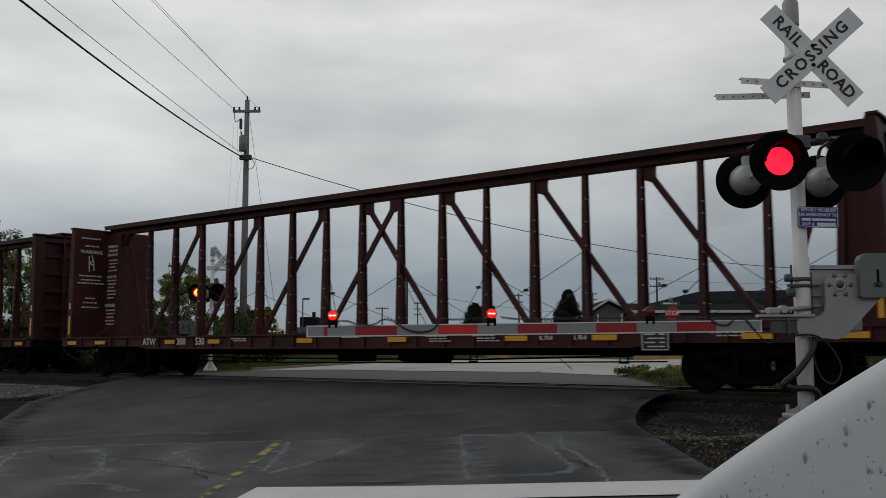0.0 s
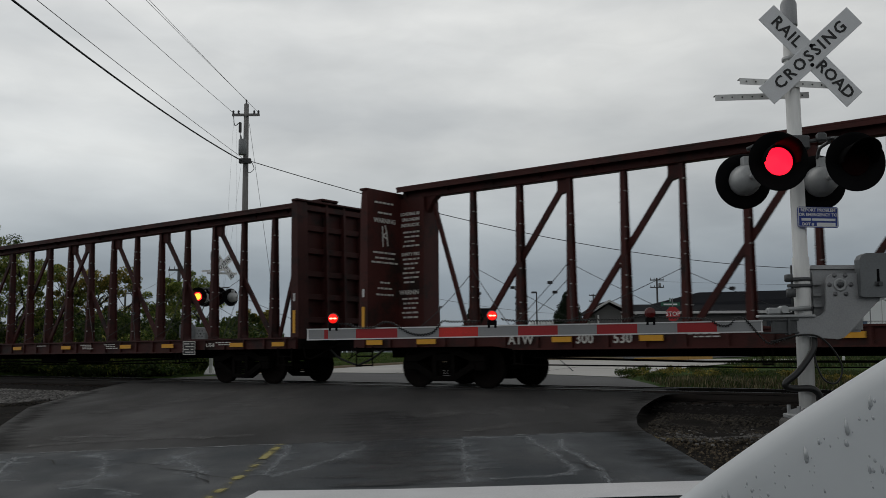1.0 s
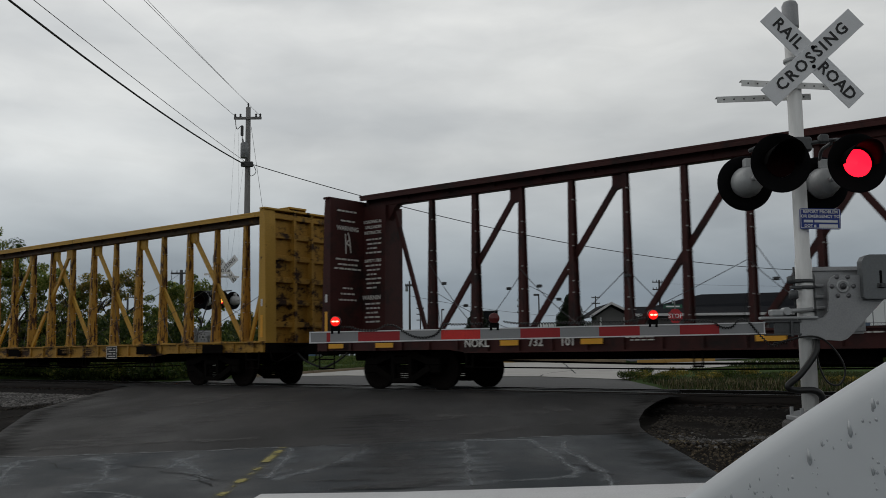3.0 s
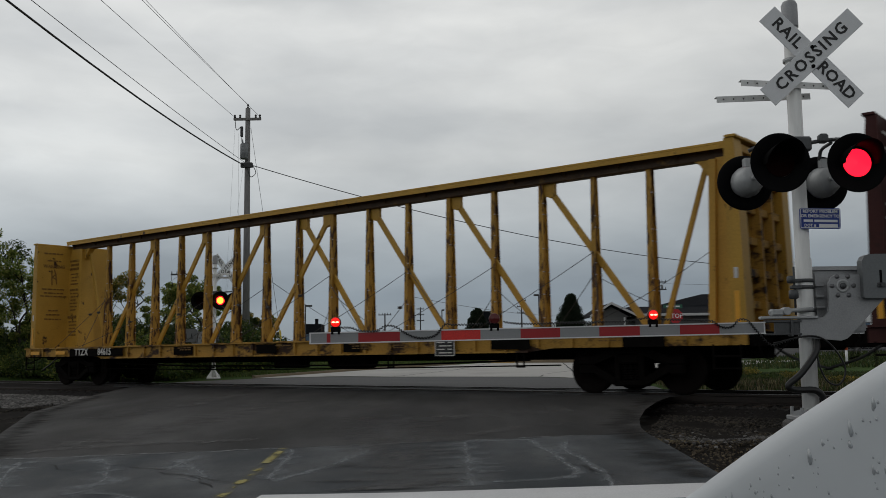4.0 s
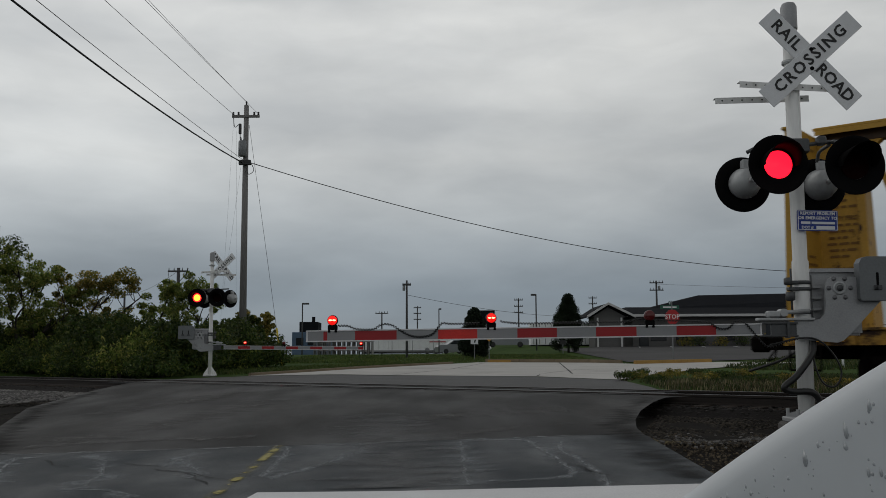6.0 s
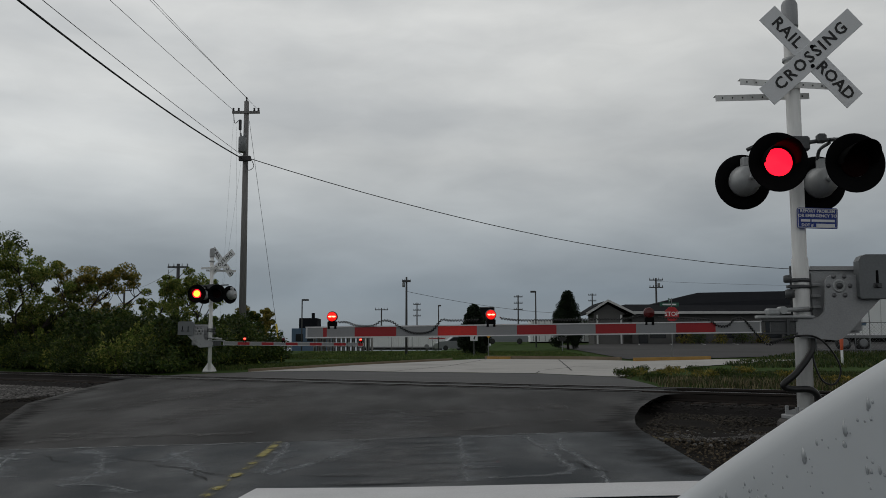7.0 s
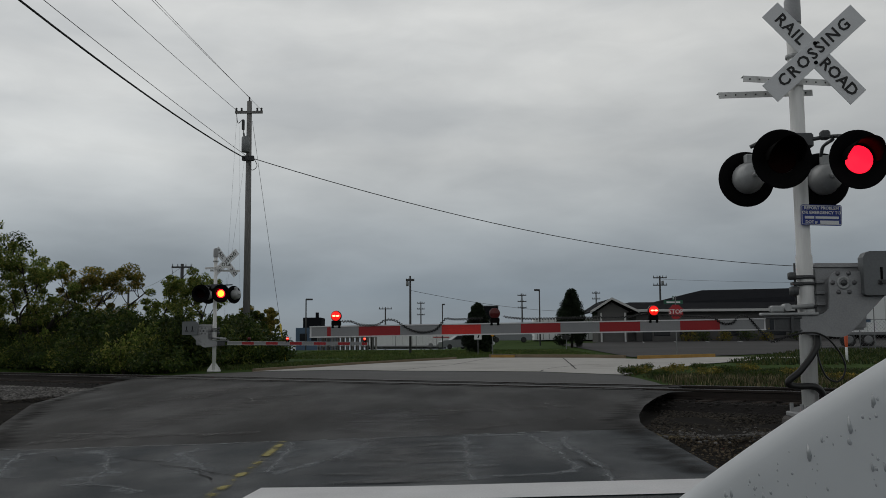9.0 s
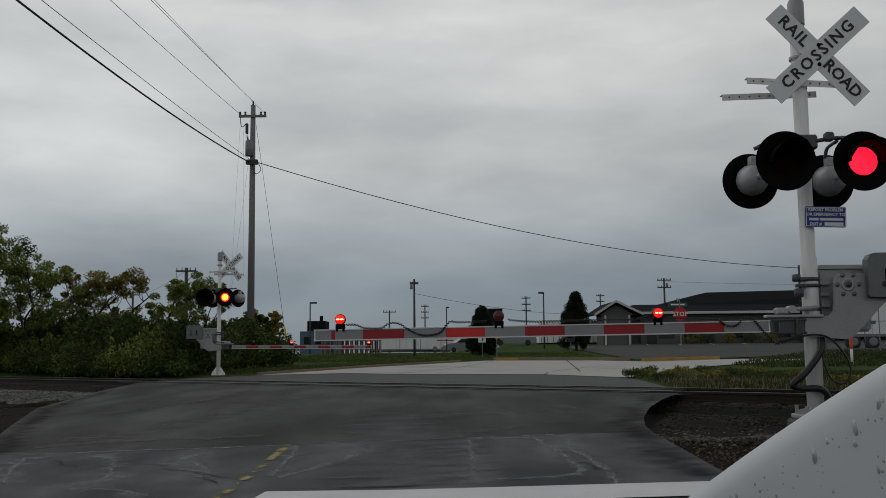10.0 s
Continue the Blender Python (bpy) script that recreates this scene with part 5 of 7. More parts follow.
SIGNAL_LAMPS = ((-0.345, -0.42, 2.69, -1, True, 0), (0.465, -0.42, 2.68, -1, False, 0), (-0.45, 0.42, 2.63, 1, None, 0), (0.41, 0.42, 2.61, 1, None, 0))
crossing_signal(pose(3.92, 10.33, 0.0), 1, SIGNAL_LAMPS, (0.165, -0.13, 3.925), True, -5.34)
FAR_LAMPS = ((-0.40, -0.42, 2.69, -1, True, 0), (0.30, -0.42, 2.69, -1, False, 0), (0.60, 0.30, 2.69, 1, None, 50), (-0.35, 0.42, 2.69, 1, None, 0))
crossing_signal(pose(-8.06, 33.72, 0.02), -1, FAR_LAMPS, (0.30, 0.30, 3.86), True, -5.4, near=False)


# ---- the white car beside the camera: only its slanting pillar comes into view ----
M_CARWHITE = mat("white_car_paint", (0.63, 0.655, 0.67), 0.4, vary=0.03, scale=2, fine=30, bump=0.0, spec=0.6)
M_DROP = mat("rain_drop", (0.44, 0.46, 0.475), 0.08, vary=0.1, scale=30, fine=90, bump=0, spec=0.9)


def cam_ray(px, py, d):
    """A point d metres from the eye."""
    f = 784 / math.tan(radians(FOV / 2))
    m = pose(0, 0, 0, 95.993, 0.393, 0.041).to_3x3()
    w = m @ V((px - 784) / f, (441 - py) / f, -1)
    return V(0, 0, CAM_Z) + w.normalized() * d


def build_car():
    car = thing("car", pose(0.12, 0.38, -0.506), "white car with raindrops on its paint, stopped at the crossing", "car")
    inv = car.matrix_basis.inverted()
    a, b = cam_ray(1018, 1034, 0.98), cam_ray(1808, 494, 0.72)
    mid = (a + b) / 2
    along = (b - a).normalized()
    view = (mid - V(0, 0, CAM_Z)).normalized()
    down = along.cross(view).normalized()
    if down.z > 0:
        down = -down
    back = view
    # rounded section: a lip that turns away from the eye at the upper edge, then a broad slightly bowed panel
    sec = [(0.22, 0.20), (0.10, 0.16), (0.03, 0.10), (0.006, 0.05), (0.0, 0.030), (0.001, 0.020), (0.006, 0.010), (0.014, 0.004), (0.03, 0.0), (0.08, -0.006), (0.16, -0.008), (0.28, 0.0), (0.40, 0.016), (0.55, 0.05)]
    bm = bmesh.new()
    n = 24
    rows = []
    for i in range(n + 1):
        t = -0.15 + 1.3 * i / n
        bow = 0.012 * (1 - (2 * t - 1) ** 2)
        p = a.lerp(b, t) - down * bow
        rows.append([bm.verts.new(inv @ (p + down * x + back * y)) for x, y in sec])
    for ra, rb in zip(rows, rows[1:]):
        for k in range(len(sec) - 1):
            bm.faces.new((ra[k], ra[k + 1], rb[k + 1], rb[k])).smooth = True
    pillar = part("pillar", bm, M_CARWHITE, car, "white painted sloping pillar")
    # raindrops and short runs on the paint
    rnd = random.Random(5)
    bm = bmesh.new()
    for _ in range(420):
        t, x = rnd.uniform(0.10, 0.90), 0.02 + 0.28 * rnd.random() ** 1.5
        y = 0.0
        for (xa, ya), (xb, yb) in zip(sec[7:], sec[8:]):
            if xa <= x <= xb:
                y = ya + (yb - ya) * (x - xa) / (xb - xa)
        c = a.lerp(b, t) - down * 0.012 * (1 - (2 * t - 1) ** 2) + down * x + back * y
        r = rnd.choice((0.0008, 0.0010, 0.0013, 0.0018, 0.0028))
        length = r * rnd.choice((1, 1, 1.3, 1.8, 3.0))
        run = (V(0, 0, -1) - view * V(0, 0, -1).dot(view)).normalized()
        side = run.cross(view).normalized()
        mm = Matrix((side * r * 0.8, run * length, view * r * 0.30)).transposed().to_4x4()
        mm.translation = inv @ c
        bmesh.ops.create_icosphere(bm, subdivisions=1, radius=1, matrix=mm)
    for f in bm.faces:
        f.smooth = True
    tagged(part("rain", bm, M_DROP, pillar), "beads of rain on the paint", kind="stuff")
    # the rest of the car: the camera is held just outside its open side window (local origin on the road)
    X0, X1 = 0.0, 1.74
    side = [(-3.55, 0.30), (-3.62, 0.62), (-3.45, 0.92), (-2.6, 0.98), (-0.9, 0.96), (0.62, 0.90), (1.3, 0.80), (1.85, 0.66), (2.02, 0.48), (2.0, 0.26), (1.6, 0.20), (-3.2, 0.22)]
    bm = bmesh.new()
    rows = []
    for x, inset in ((X0, 0.06), (X0 + 0.05, 0.0), (X1 - 0.05, 0.0), (X1, 0.06)):
        rows.append([bm.verts.new(V(x, y * (1 - 0.01 * (inset > 0)), z - inset * (z > 0.5))) for y, z in side])
    for ra, rb in zip(rows, rows[1:]):
        for k in range(len(side)):
            q = (k + 1) % len(side)
            bm.faces.new((ra[k], ra[q], rb[q], rb[k]))
    bm.faces.new(rows[0])
    bm.faces.new(rows[-1][::-1])
    part("body", bm, M_CARWHITE, car)
    bm = bmesh.new()
    hexa(bm, [(0.24, -2.3, 1.40), (1.50, -2.3, 1.40), (1.48, -0.35, 1.42), (0.26, -0.35, 1.42)], [(0.34, -2.15, 1.46), (1.40, -2.15, 1.46), (1.38, -0.45, 1.48), (0.36, -0.45, 1.48)])
    part("roof", bm, M_CARWHITE, car)
    for x, lean in ((X1 - 0.06, -0.22), (X1 - 0.06, None), (X0 + 0.06, None)):
        bm = bmesh.new()
        if lean is None:
            s = 1 if x < 1 else -1
            bar(bm, (x, -2.95, 0.95), (x + s * 0.22, -2.2, 1.42), 0.10, 0.06)
            part("rear_pillar", bm, M_CARWHITE, car)
        else:
            bar(bm, (x, 0.55, 0.90), (x + lean, -0.40, 1.42), 0.10, 0.06)
            part("front_pillar", bm, M_CARWHITE, car)
    bm = bmesh.new()
    hexa(bm, [(0.30, 0.50, 0.91), (1.62, 0.50, 0.91), (1.62, 0.505, 0.90), (0.30, 0.505, 0.90)], [(0.42, -0.40, 1.40), (1.44, -0.40, 1.40), (1.44, -0.39, 1.395), (0.42, -0.39, 1.395)])
    ws = part("windscreen", bm, M_CARGLASS, car, "clear sloping windscreen")
    for x in (0.02, X1 - 0.02):
        for y in (-2.4, 1.15):
            bm = bmesh.new()
            lathe(bm, [(0.20, -0.10), (0.29, -0.11), (0.32, -0.07), (0.32, 0.07), (0.29, 0.11), (0.20, 0.10)], 24, pose(0, 0, 0, 0, 90, 0))
            w = part("wheel", bm, M_RUBBER, car, "", pose(x, y, 0.32))
            bm = bmesh.new()
            lathe(bm, [(0.03, -0.06), (0.19, -0.08), (0.205, -0.09), (0.205, 0.09), (0.19, 0.08), (0.03, 0.06)], 20, pose(0, 0, 0, 0, 90, 0))
            part("rim", bm, M_STEELRIM, w)


M_CARGLASS = bpy.data.materials.new("car_glass")
M_CARGLASS.use_nodes = True
M_CARGLASS.node_tree.nodes["Principled BSDF"].inputs["Transmission Weight"].default_value = 1.0
M_CARGLASS.node_tree.nodes["Principled BSDF"].inputs["Roughness"].default_value = 0.02
M_STEELRIM = mat("alloy_rim", (0.35, 0.35, 0.36), 0.35, 0.8, vary=0.1, scale=4, fine=40, bump=0)
build_car()


# ---- plants ----
def leaf_mat(name, dark, mid, light, through_light=0.4):
    m = bpy.data.materials.new(name)
    m.use_nodes = True
    nt = m.node_tree
    b = nt.nodes["Principled BSDF"]
    b.inputs["Roughness"].default_value = 0.6
    b.inputs["Specular IOR Level"].default_value = 0.3
    g = nt.nodes.new("ShaderNodeNewGeometry")
    r = nt.nodes.new("ShaderNodeValToRGB")
    r.color_ramp.elements[0].color = (*dark, 1)
    r.color_ramp.elements[1].color = (*light, 1)
    r.color_ramp.elements.new(0.6).color = (*mid, 1)
    nt.links.new(g.outputs["Random Per Island"], r.inputs[0])
    tc = nt.nodes.new("ShaderNodeTexCoord")
    n = nt.nodes.new("ShaderNodeTexNoise")
    n.inputs["Scale"].default_value = 0.8
    nt.links.new(tc.outputs["Object"], n.inputs["Vector"])
    mr = nt.nodes.new("ShaderNodeMapRange")
    mr.inputs["From Min"].default_value, mr.inputs["From Max"].default_value = 0.3, 0.7
    mr.inputs["To Min"].default_value, mr.inputs["To Max"].default_value = 0.6, 1.4
    nt.links.new(n.outputs[0], mr.inputs[0])
    mx = nt.nodes.new("ShaderNodeMix")
    mx.data_type, mx.blend_type = "RGBA", "MULTIPLY"
    mx.inputs[0].default_value = 1.0
    nt.links.new(r.outputs[0], mx.inputs[6])
    nt.links.new(mr.outputs[0], mx.inputs[7])
    nt.links.new(mx.outputs[2], b.inputs["Base Color"])
    # thin leaves let some light through
    tr = nt.nodes.new("ShaderNodeBsdfTranslucent")
    nt.links.new(mx.outputs[2], tr.inputs[0])
    ms = nt.nodes.new("ShaderNodeMixShader")
    ms.inputs[0].default_value = through_light
    nt.links.new(b.outputs[0], ms.inputs[1])
    nt.links.new(tr.outputs[0], ms.inputs[2])
    nt.links.new(ms.outputs[0], nt.nodes["Material Output"].inputs[0])
    return m


M_LEAF = leaf_mat("autumn_green_leaves", (0.065, 0.105, 0.020), (0.185, 0.245, 0.050), (0.40, 0.37, 0.10), 0.5)
M_LEAF_DARK = leaf_mat("dark_green_leaves", (0.022, 0.044, 0.010), (0.055, 0.092, 0.018), (0.12, 0.135, 0.030))
M_LEAF_YELLOW = leaf_mat("turning_leaves", (0.085, 0.105, 0.022), (0.23, 0.21, 0.048), (0.44, 0.30, 0.07), 0.5)
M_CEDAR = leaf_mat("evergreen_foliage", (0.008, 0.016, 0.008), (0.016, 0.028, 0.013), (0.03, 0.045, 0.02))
M_BLADE = leaf_mat("grass_blades", (0.022, 0.040, 0.010), (0.040, 0.064, 0.015), (0.095, 0.090, 0.032))
M_LAWN = leaf_mat("lawn_blades", (0.042, 0.072, 0.016), (0.075, 0.120, 0.026), (0.14, 0.15, 0.045))
M_DRYBLADE = leaf_mat("dry_weeds", (0.07, 0.06, 0.03), (0.15, 0.125, 0.07), (0.30, 0.25, 0.14))
M_BARK = mat("dark_bark", (0.035, 0.028, 0.022), 0.9, vary=0.35, scale=5, fine=30, bump=0.5)


def leaves_mesh(name, clumps, material, seed, size):
    """Many small folded leaves in clumps: (centre, spread, count)."""
    g = np.random.default_rng(seed)
    vs, fs = [], []
    for c, spread, count in clumps:
        d = g.normal(size=(count, 3))
        d *= (g.random((count, 1)) ** 0.4) / np.maximum(1e-6, np.linalg.norm(d, axis=1, keepdims=True))
        p = np.array(c) + d * np.array(spread)
        a = g.normal(size=(count, 3))
        a /= np.linalg.norm(a, axis=1, keepdims=True)
        b = np.cross(a, g.normal(size=(count, 3)))
        b /= np.maximum(1e-6, np.linalg.norm(b, axis=1, keepdims=True))
        s = size * (0.6 + 0.8 * g.random((count, 1)))
        base = len(vs)
        quad = np.stack([p - a * s, p + b * s * 0.45, p + a * s, p - b * s * 0.45], axis=1).reshape(-1, 3)
        vs.extend(map(tuple, quad))
        fs.extend((base + 4 * i, base + 4 * i + 1, base + 4 * i + 2, base + 4 * i + 3) for i in range(count))
    me = bpy.data.meshes.new(name)
    me.from_pydata(vs, [], fs)
    me.materials.append(material)
    return me


def limb(bm, rnd, p, d, length, r, depth, tips):
    pts = [p]
    n = 4
    for i in range(n):
        d = (d + V(rnd.uniform(-.25, .25), rnd.uniform(-.25, .25), rnd.uniform(-.05, .2))).normalized()
        pts.append(pts[-1] + d * length / n)
    for i in range(n):
        rod(bm, pts[i], pts[i + 1], r * (1 - 0.55 * i / n), r * (1 - 0.55 * (i + 1) / n), seg=6 if depth else 7, cap=False)
    if depth == 0:
        tips.append((pts[-1], length))
        tips.append((pts[2], length * 0.7))
        return
    for k in range(rnd.choice((3, 4)) if depth > 1 else 3):
        q = pts[rnd.choice((2, 3, 4, 4))]
        w = rnd.uniform(0, 2 * math.pi)
        e = (d * 0.6 + V(math.cos(w), math.sin(w), rnd.uniform(0.0, 0.7)) * 0.8).normalized()
        limb(bm, rnd, q, e, length * rnd.uniform(0.5, 0.72), r * 0.45, depth - 1, tips)


def tree(x, y, height, width, material, label, seed, density=90, leaf=0.11, sparse=1.0):
    z = land(x, y)
    rnd = random.Random(seed)
    t = thing("tree", pose(x, y, z), label, "tree", "trees beside the track")
    bm = bmesh.new()
    tips = []
    stems = rnd.choice((1, 2, 2))
    for s in range(stems):
        w = rnd.uniform(0, 6.28)
        d = V(math.cos(w) * 0.18 * (stems > 1), math.sin(w) * 0.18 * (stems > 1), 1).normalized()
        limb(bm, rnd, V(0.15 * s, 0, -0.1), d, height * 0.55, height * 0.022, 2, tips)
    part("trunk", bm, M_BARK, t)
    top = max(p.z for p, _ in tips)
    clumps = []
    for p, ln in tips:
        q = V(p.x * width / max(1.0, height * 0.55), p.y * width / max(1.0, height * 0.55), p.z * height / top * 0.96)
        if rnd.random() < sparse:
            s = rnd.uniform(0.25, 0.6) * height / 6
            clumps.append(((q.x, q.y, q.z), (s, s, s * 0.7), int(density * rnd.uniform(0.5, 1.3))))
    # fill between the limbs, looser towards the outline
    for k in range(26):
        a, u = rnd.uniform(0, 6.28), rnd.random()
        zz = height * (0.34 + 0.58 * u)
        rr = width * 0.5 * math.sqrt(max(0.05, 1 - ((zz / height - 0.62) / 0.42) ** 2)) * rnd.uniform(0.25, 1.0)
        if rnd.random() < sparse:
            s = rnd.uniform(0.2, 0.5) * height / 6
            clumps.append(((rr * math.cos(a), rr * math.sin(a), zz), (s, s, s * 0.75), int(density * rnd.uniform(0.4, 1.0))))
    c = part("crown", leaves_mesh("crown", clumps, material, seed, leaf), material, t, "loose uneven crown of small leaves")
    return t


def bush(x, y, h, w, material, seed, label="dense dark green wild bush beside the rails", count=900, leaf=0.10):
    z = land(x, y)
    rnd = random.Random(seed)
    b = thing("bush", pose(x, y, z), label, "bush", "bushes beside the track")
    bm = bmesh.new()
    clumps = []
    for k in range(7):
        a = rnd.uniform(0, 6.28)
        r = rnd.uniform(0.1, 0.5) * w
        tip = V(math.cos(a) * r, math.sin(a) * r, h * rnd.uniform(0.55, 0.95))
        mid = tip * 0.5 + V(rnd.uniform(-.1, .1), rnd.uniform(-.1, .1), 0.1)
        rod(bm, (0, 0, -0.05), mid, 0.03, 0.02, seg=5, cap=False)
        rod(bm, mid, tip, 0.02, 0.006, seg=5, cap=False)
        s = rnd.uniform(0.32, 0.5) * w
        clumps.append((tuple(tip - V(0, 0, 0.2)), (s, s, h * 0.28), count // 9))
        clumps.append(((tip.x * 1.2, tip.y * 1.2, h * rnd.uniform(0.15, 0.45)), (s, s, h * 0.28), count // 9))
        # shoots that break the outline
        clumps.append((tuple(tip + V(rnd.uniform(-.2, .2), 0, 0.15)), (0.18, 0.18, 0.35), count // 40))
    part("stems", bm, M_BARK, b)
    part("foliage", leaves_mesh("foliage", clumps, material, seed, leaf), material, b)
    return b


rnd = random.Random(11)
M_BUSH = (M_LEAF_DARK, M_LEAF_DARK, M_LEAF, M_LEAF_DARK)
# hedge of wild bushes along the far side of the rails
for k in range(34):
    s = -36 + k * 0.86
    x, y, _ = on_track(s, -4.6 - rnd.uniform(0, 2.0))
    if x > -8.8:
        y += 3.5
    h = rnd.uniform(1.5, 2.3) if x < -11 else rnd.uniform(1.6, 2.1)
    if x > -9.2:
        continue
    bush(x, y, h, rnd.uniform(1.7, 2.3), M_BUSH[k % 4], 100 + k, count=2600, leaf=0.075)
for k in range(16):
    s = -34 + k * 1.7
    x, y, _ = on_track(s, -8.6 - rnd.uniform(0, 2.0))
    if x < -8.6:
        bush(x, y, rnd.uniform(1.6, 2.2), rnd.uniform(2.4, 3.0), M_BUSH[(k + 1) % 4], 200 + k, count=2400, leaf=0.085)
# low scrub that closes the foot of the hedge
for k in range(30):
    s = -38 + k * 0.95
    x, y, _ = on_track(s, -3.1 - rnd.uniform(0, 0.7))
    if x < -9.6:
        bush(x, y, rnd.uniform(0.6, 1.15), rnd.uniform(1.3, 1.8), M_BUSH[k % 4], 240 + k, "low tangled scrub at the foot of the hedge", 1300, 0.06)
for x, y, h, w in ((-8.9, 38.2, 1.6, 1.9), (-8.2, 40.5, 1.6, 1.8), (-9.8, 41.5, 2.0, 2.2), (-7.7, 42.6, 1.3, 1.6), (-10.6, 39.0, 2.0, 2.2)):
    bush(x, y, h, w, M_LEAF_DARK, int(h * 100 + x), count=2600, leaf=0.075)

TREES = ((-20.6, 41.0, 5.8, 3.8, M_LEAF, 33, 1.0), (-17.5, 40.6, 4.4, 3.0, M_LEAF, 34, 0.9), (-21.5, 43.5, 6.4, 3.6, M_LEAF_DARK, 35, 1.0), (-19.6, 39.5, 6.5, 3.8, M_LEAF, 3, 1.0), (-18.3, 42.0, 5.4, 3.0, M_LEAF, 4, 0.8), (-16.4, 43.5, 4.7, 2.6, M_LEAF_YELLOW, 21, 0.8), (-15.2, 44.5, 4.5, 2.4, M_LEAF_YELLOW, 6, 0.8), (-13.2, 47.0, 4.5, 2.6, M_LEAF, 7, 0.75), (-12.0, 47.5, 4.3, 2.6, M_LEAF, 18, 0.85), (-11.0, 58.0, 2.9, 2.2, M_LEAF_YELLOW, 9, 1.0), (-23.5, 40.5, 7.0, 3.2, M_LEAF, 14, 1.0), (-10.2, 50.5, 2.5, 1.8, M_LEAF_DARK, 15, 1.0))
for x, y, h, w, mt, seed, sp in TREES:
    tree(x, y, h, w, mt, "small wild tree with thinning early autumn leaves" if sp < 1 else "leafy wild tree at the edge of the bushes", seed, 190, 0.062, sp)


def cedar(x, y, h, w, seed):
    z = land(x, y)
    c = thing("cedar", pose(x, y, z), "clipped dark evergreen standing on the grass", "evergreen tree", "evergreens")
    bm = bmesh.new()
    rod(bm, (0, 0, -0.1), (0, 0, h * 0.9), 0.09, 0.02, seg=8)
    part("trunk", bm, M_BARK, c)
    g = random.Random(seed)
    clumps = []
    for k in range(240):
        u = g.random() ** 0.8
        zz = 0.25 + (h - 0.35) * u
        prof = min(1.0, (zz / h) * 4.5 + 0.35) * (1 - max(0, (zz / h - 0.40) / 0.62)) ** 0.75
        a = g.uniform(0, 6.28)
        r = w / 2 * prof * g.uniform(0.45, 0.95)
        clumps.append(((r * math.cos(a), r * math.sin(a), zz), (0.22, 0.22, 0.30), 150))
    part("crown", leaves_mesh("crown", clumps, M_CEDAR, seed, 0.055), M_CEDAR, c)


cedar(9.05, 67.6, 4.0, 2.5, 31)
cedar(2.0, 56.0, 2.75, 1.75, 32)


def grass_stuff(name, area, count, hmin, hmax, material, seed, label, width=0.012):
    """Blades of grass over an area given as a function that returns a random point."""
    g = random.Random(seed)
    vs, fs = [], []
    for _ in range(count):
        x, y = area(g)
        z = land(x, y) - 0.01
        h = g.uniform(hmin, hmax)
        a = g.uniform(0, 6.28)
        lean = g.uniform(0.1, 0.6) * h
        dx, dy = math.cos(a) * width, math.sin(a) * width
        lx, ly = math.cos(a + 1.2) * lean, math.sin(a + 1.2) * lean
        b = len(vs)
        vs += [(x - dx, y - dy, z), (x + dx, y + dy, z), (x + lx * 0.4 + dx * 0.7, y + ly * 0.4 + dy * 0.7, z + h * 0.6), (x + lx * 0.4 - dx * 0.7, y + ly * 0.4 - dy * 0.7, z + h * 0.6), (x + lx, y + ly, z + h)]
        fs += [(b, b + 1, b + 2, b + 3), (b + 3, b + 2, b + 4)]
    me = bpy.data.meshes.new(name)
    me.from_pydata(vs, [], fs)
    me.materials.append(material)
    return tagged(new(name, me), label, "grass", kind="stuff")


def strip_area(s0, s1, d0, d1, ok=None):
    def f(g):
        while True:
            p = on_track(g.uniform(s0, s1), g.uniform(d0, d1))
            if ok is None or ok(p.x, p.y):
                return p.x, p.y
    return f


def right_verge(x, y):
    # the strip between the rails and the street
    edge = 4.6 if y < 25 else 4.9 + (y - 25) * 0.40
    return x > edge + 0.4 and y < 42 and x < 24


def far_verge(g):
    """Grass right of a line from the kerb's end towards the fence."""
    while True:
        x, y = g.uniform(11.5, 30.0), g.uniform(36.0, 58.0)
        if (y < 38.5 + 0.35 * (x - 11.5)) or x > 13.6 + (y - 43.0) * 0.55:
            return x, y


grass_stuff("grass", strip_area(2, 14, -16, -2.6, right_verge), 34000, 0.03, 0.12, M_BLADE, 41, "rough green grass between rails and street", 0.014)
grass_stuff("dry_grass", strip_area(3, 12, -5.4, -2.3, lambda x, y: x > 4.9), 2600, 0.06, 0.2, M_DRYBLADE, 42, "pale dry grass beside the rail", 0.010)
grass_stuff("verge_grass", far_verge, 12000, 0.06, 0.2, M_BLADE, 46, "rough grass between street and car park", 0.03)
grass_stuff("lawn", lambda g: (g.uniform(-8.5, 8.0), g.uniform(46.8, 62)), 16000, 0.04, 0.11, M_LAWN, 43, "mown green lawn beyond the street", 0.03)
grass_stuff("kerb_grass", lambda g: (lambda t: (-6.7 + 7.0 * t - g.uniform(0.2, 3.0), 34.6 + 11 * t + g.uniform(-0.3, 1.5)))(g.random()), 9000, 0.05, 0.16, M_LAWN, 44, "mown grass behind the street kerb", 0.018)
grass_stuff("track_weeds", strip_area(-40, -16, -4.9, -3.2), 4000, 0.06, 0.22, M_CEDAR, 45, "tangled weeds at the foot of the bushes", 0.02)


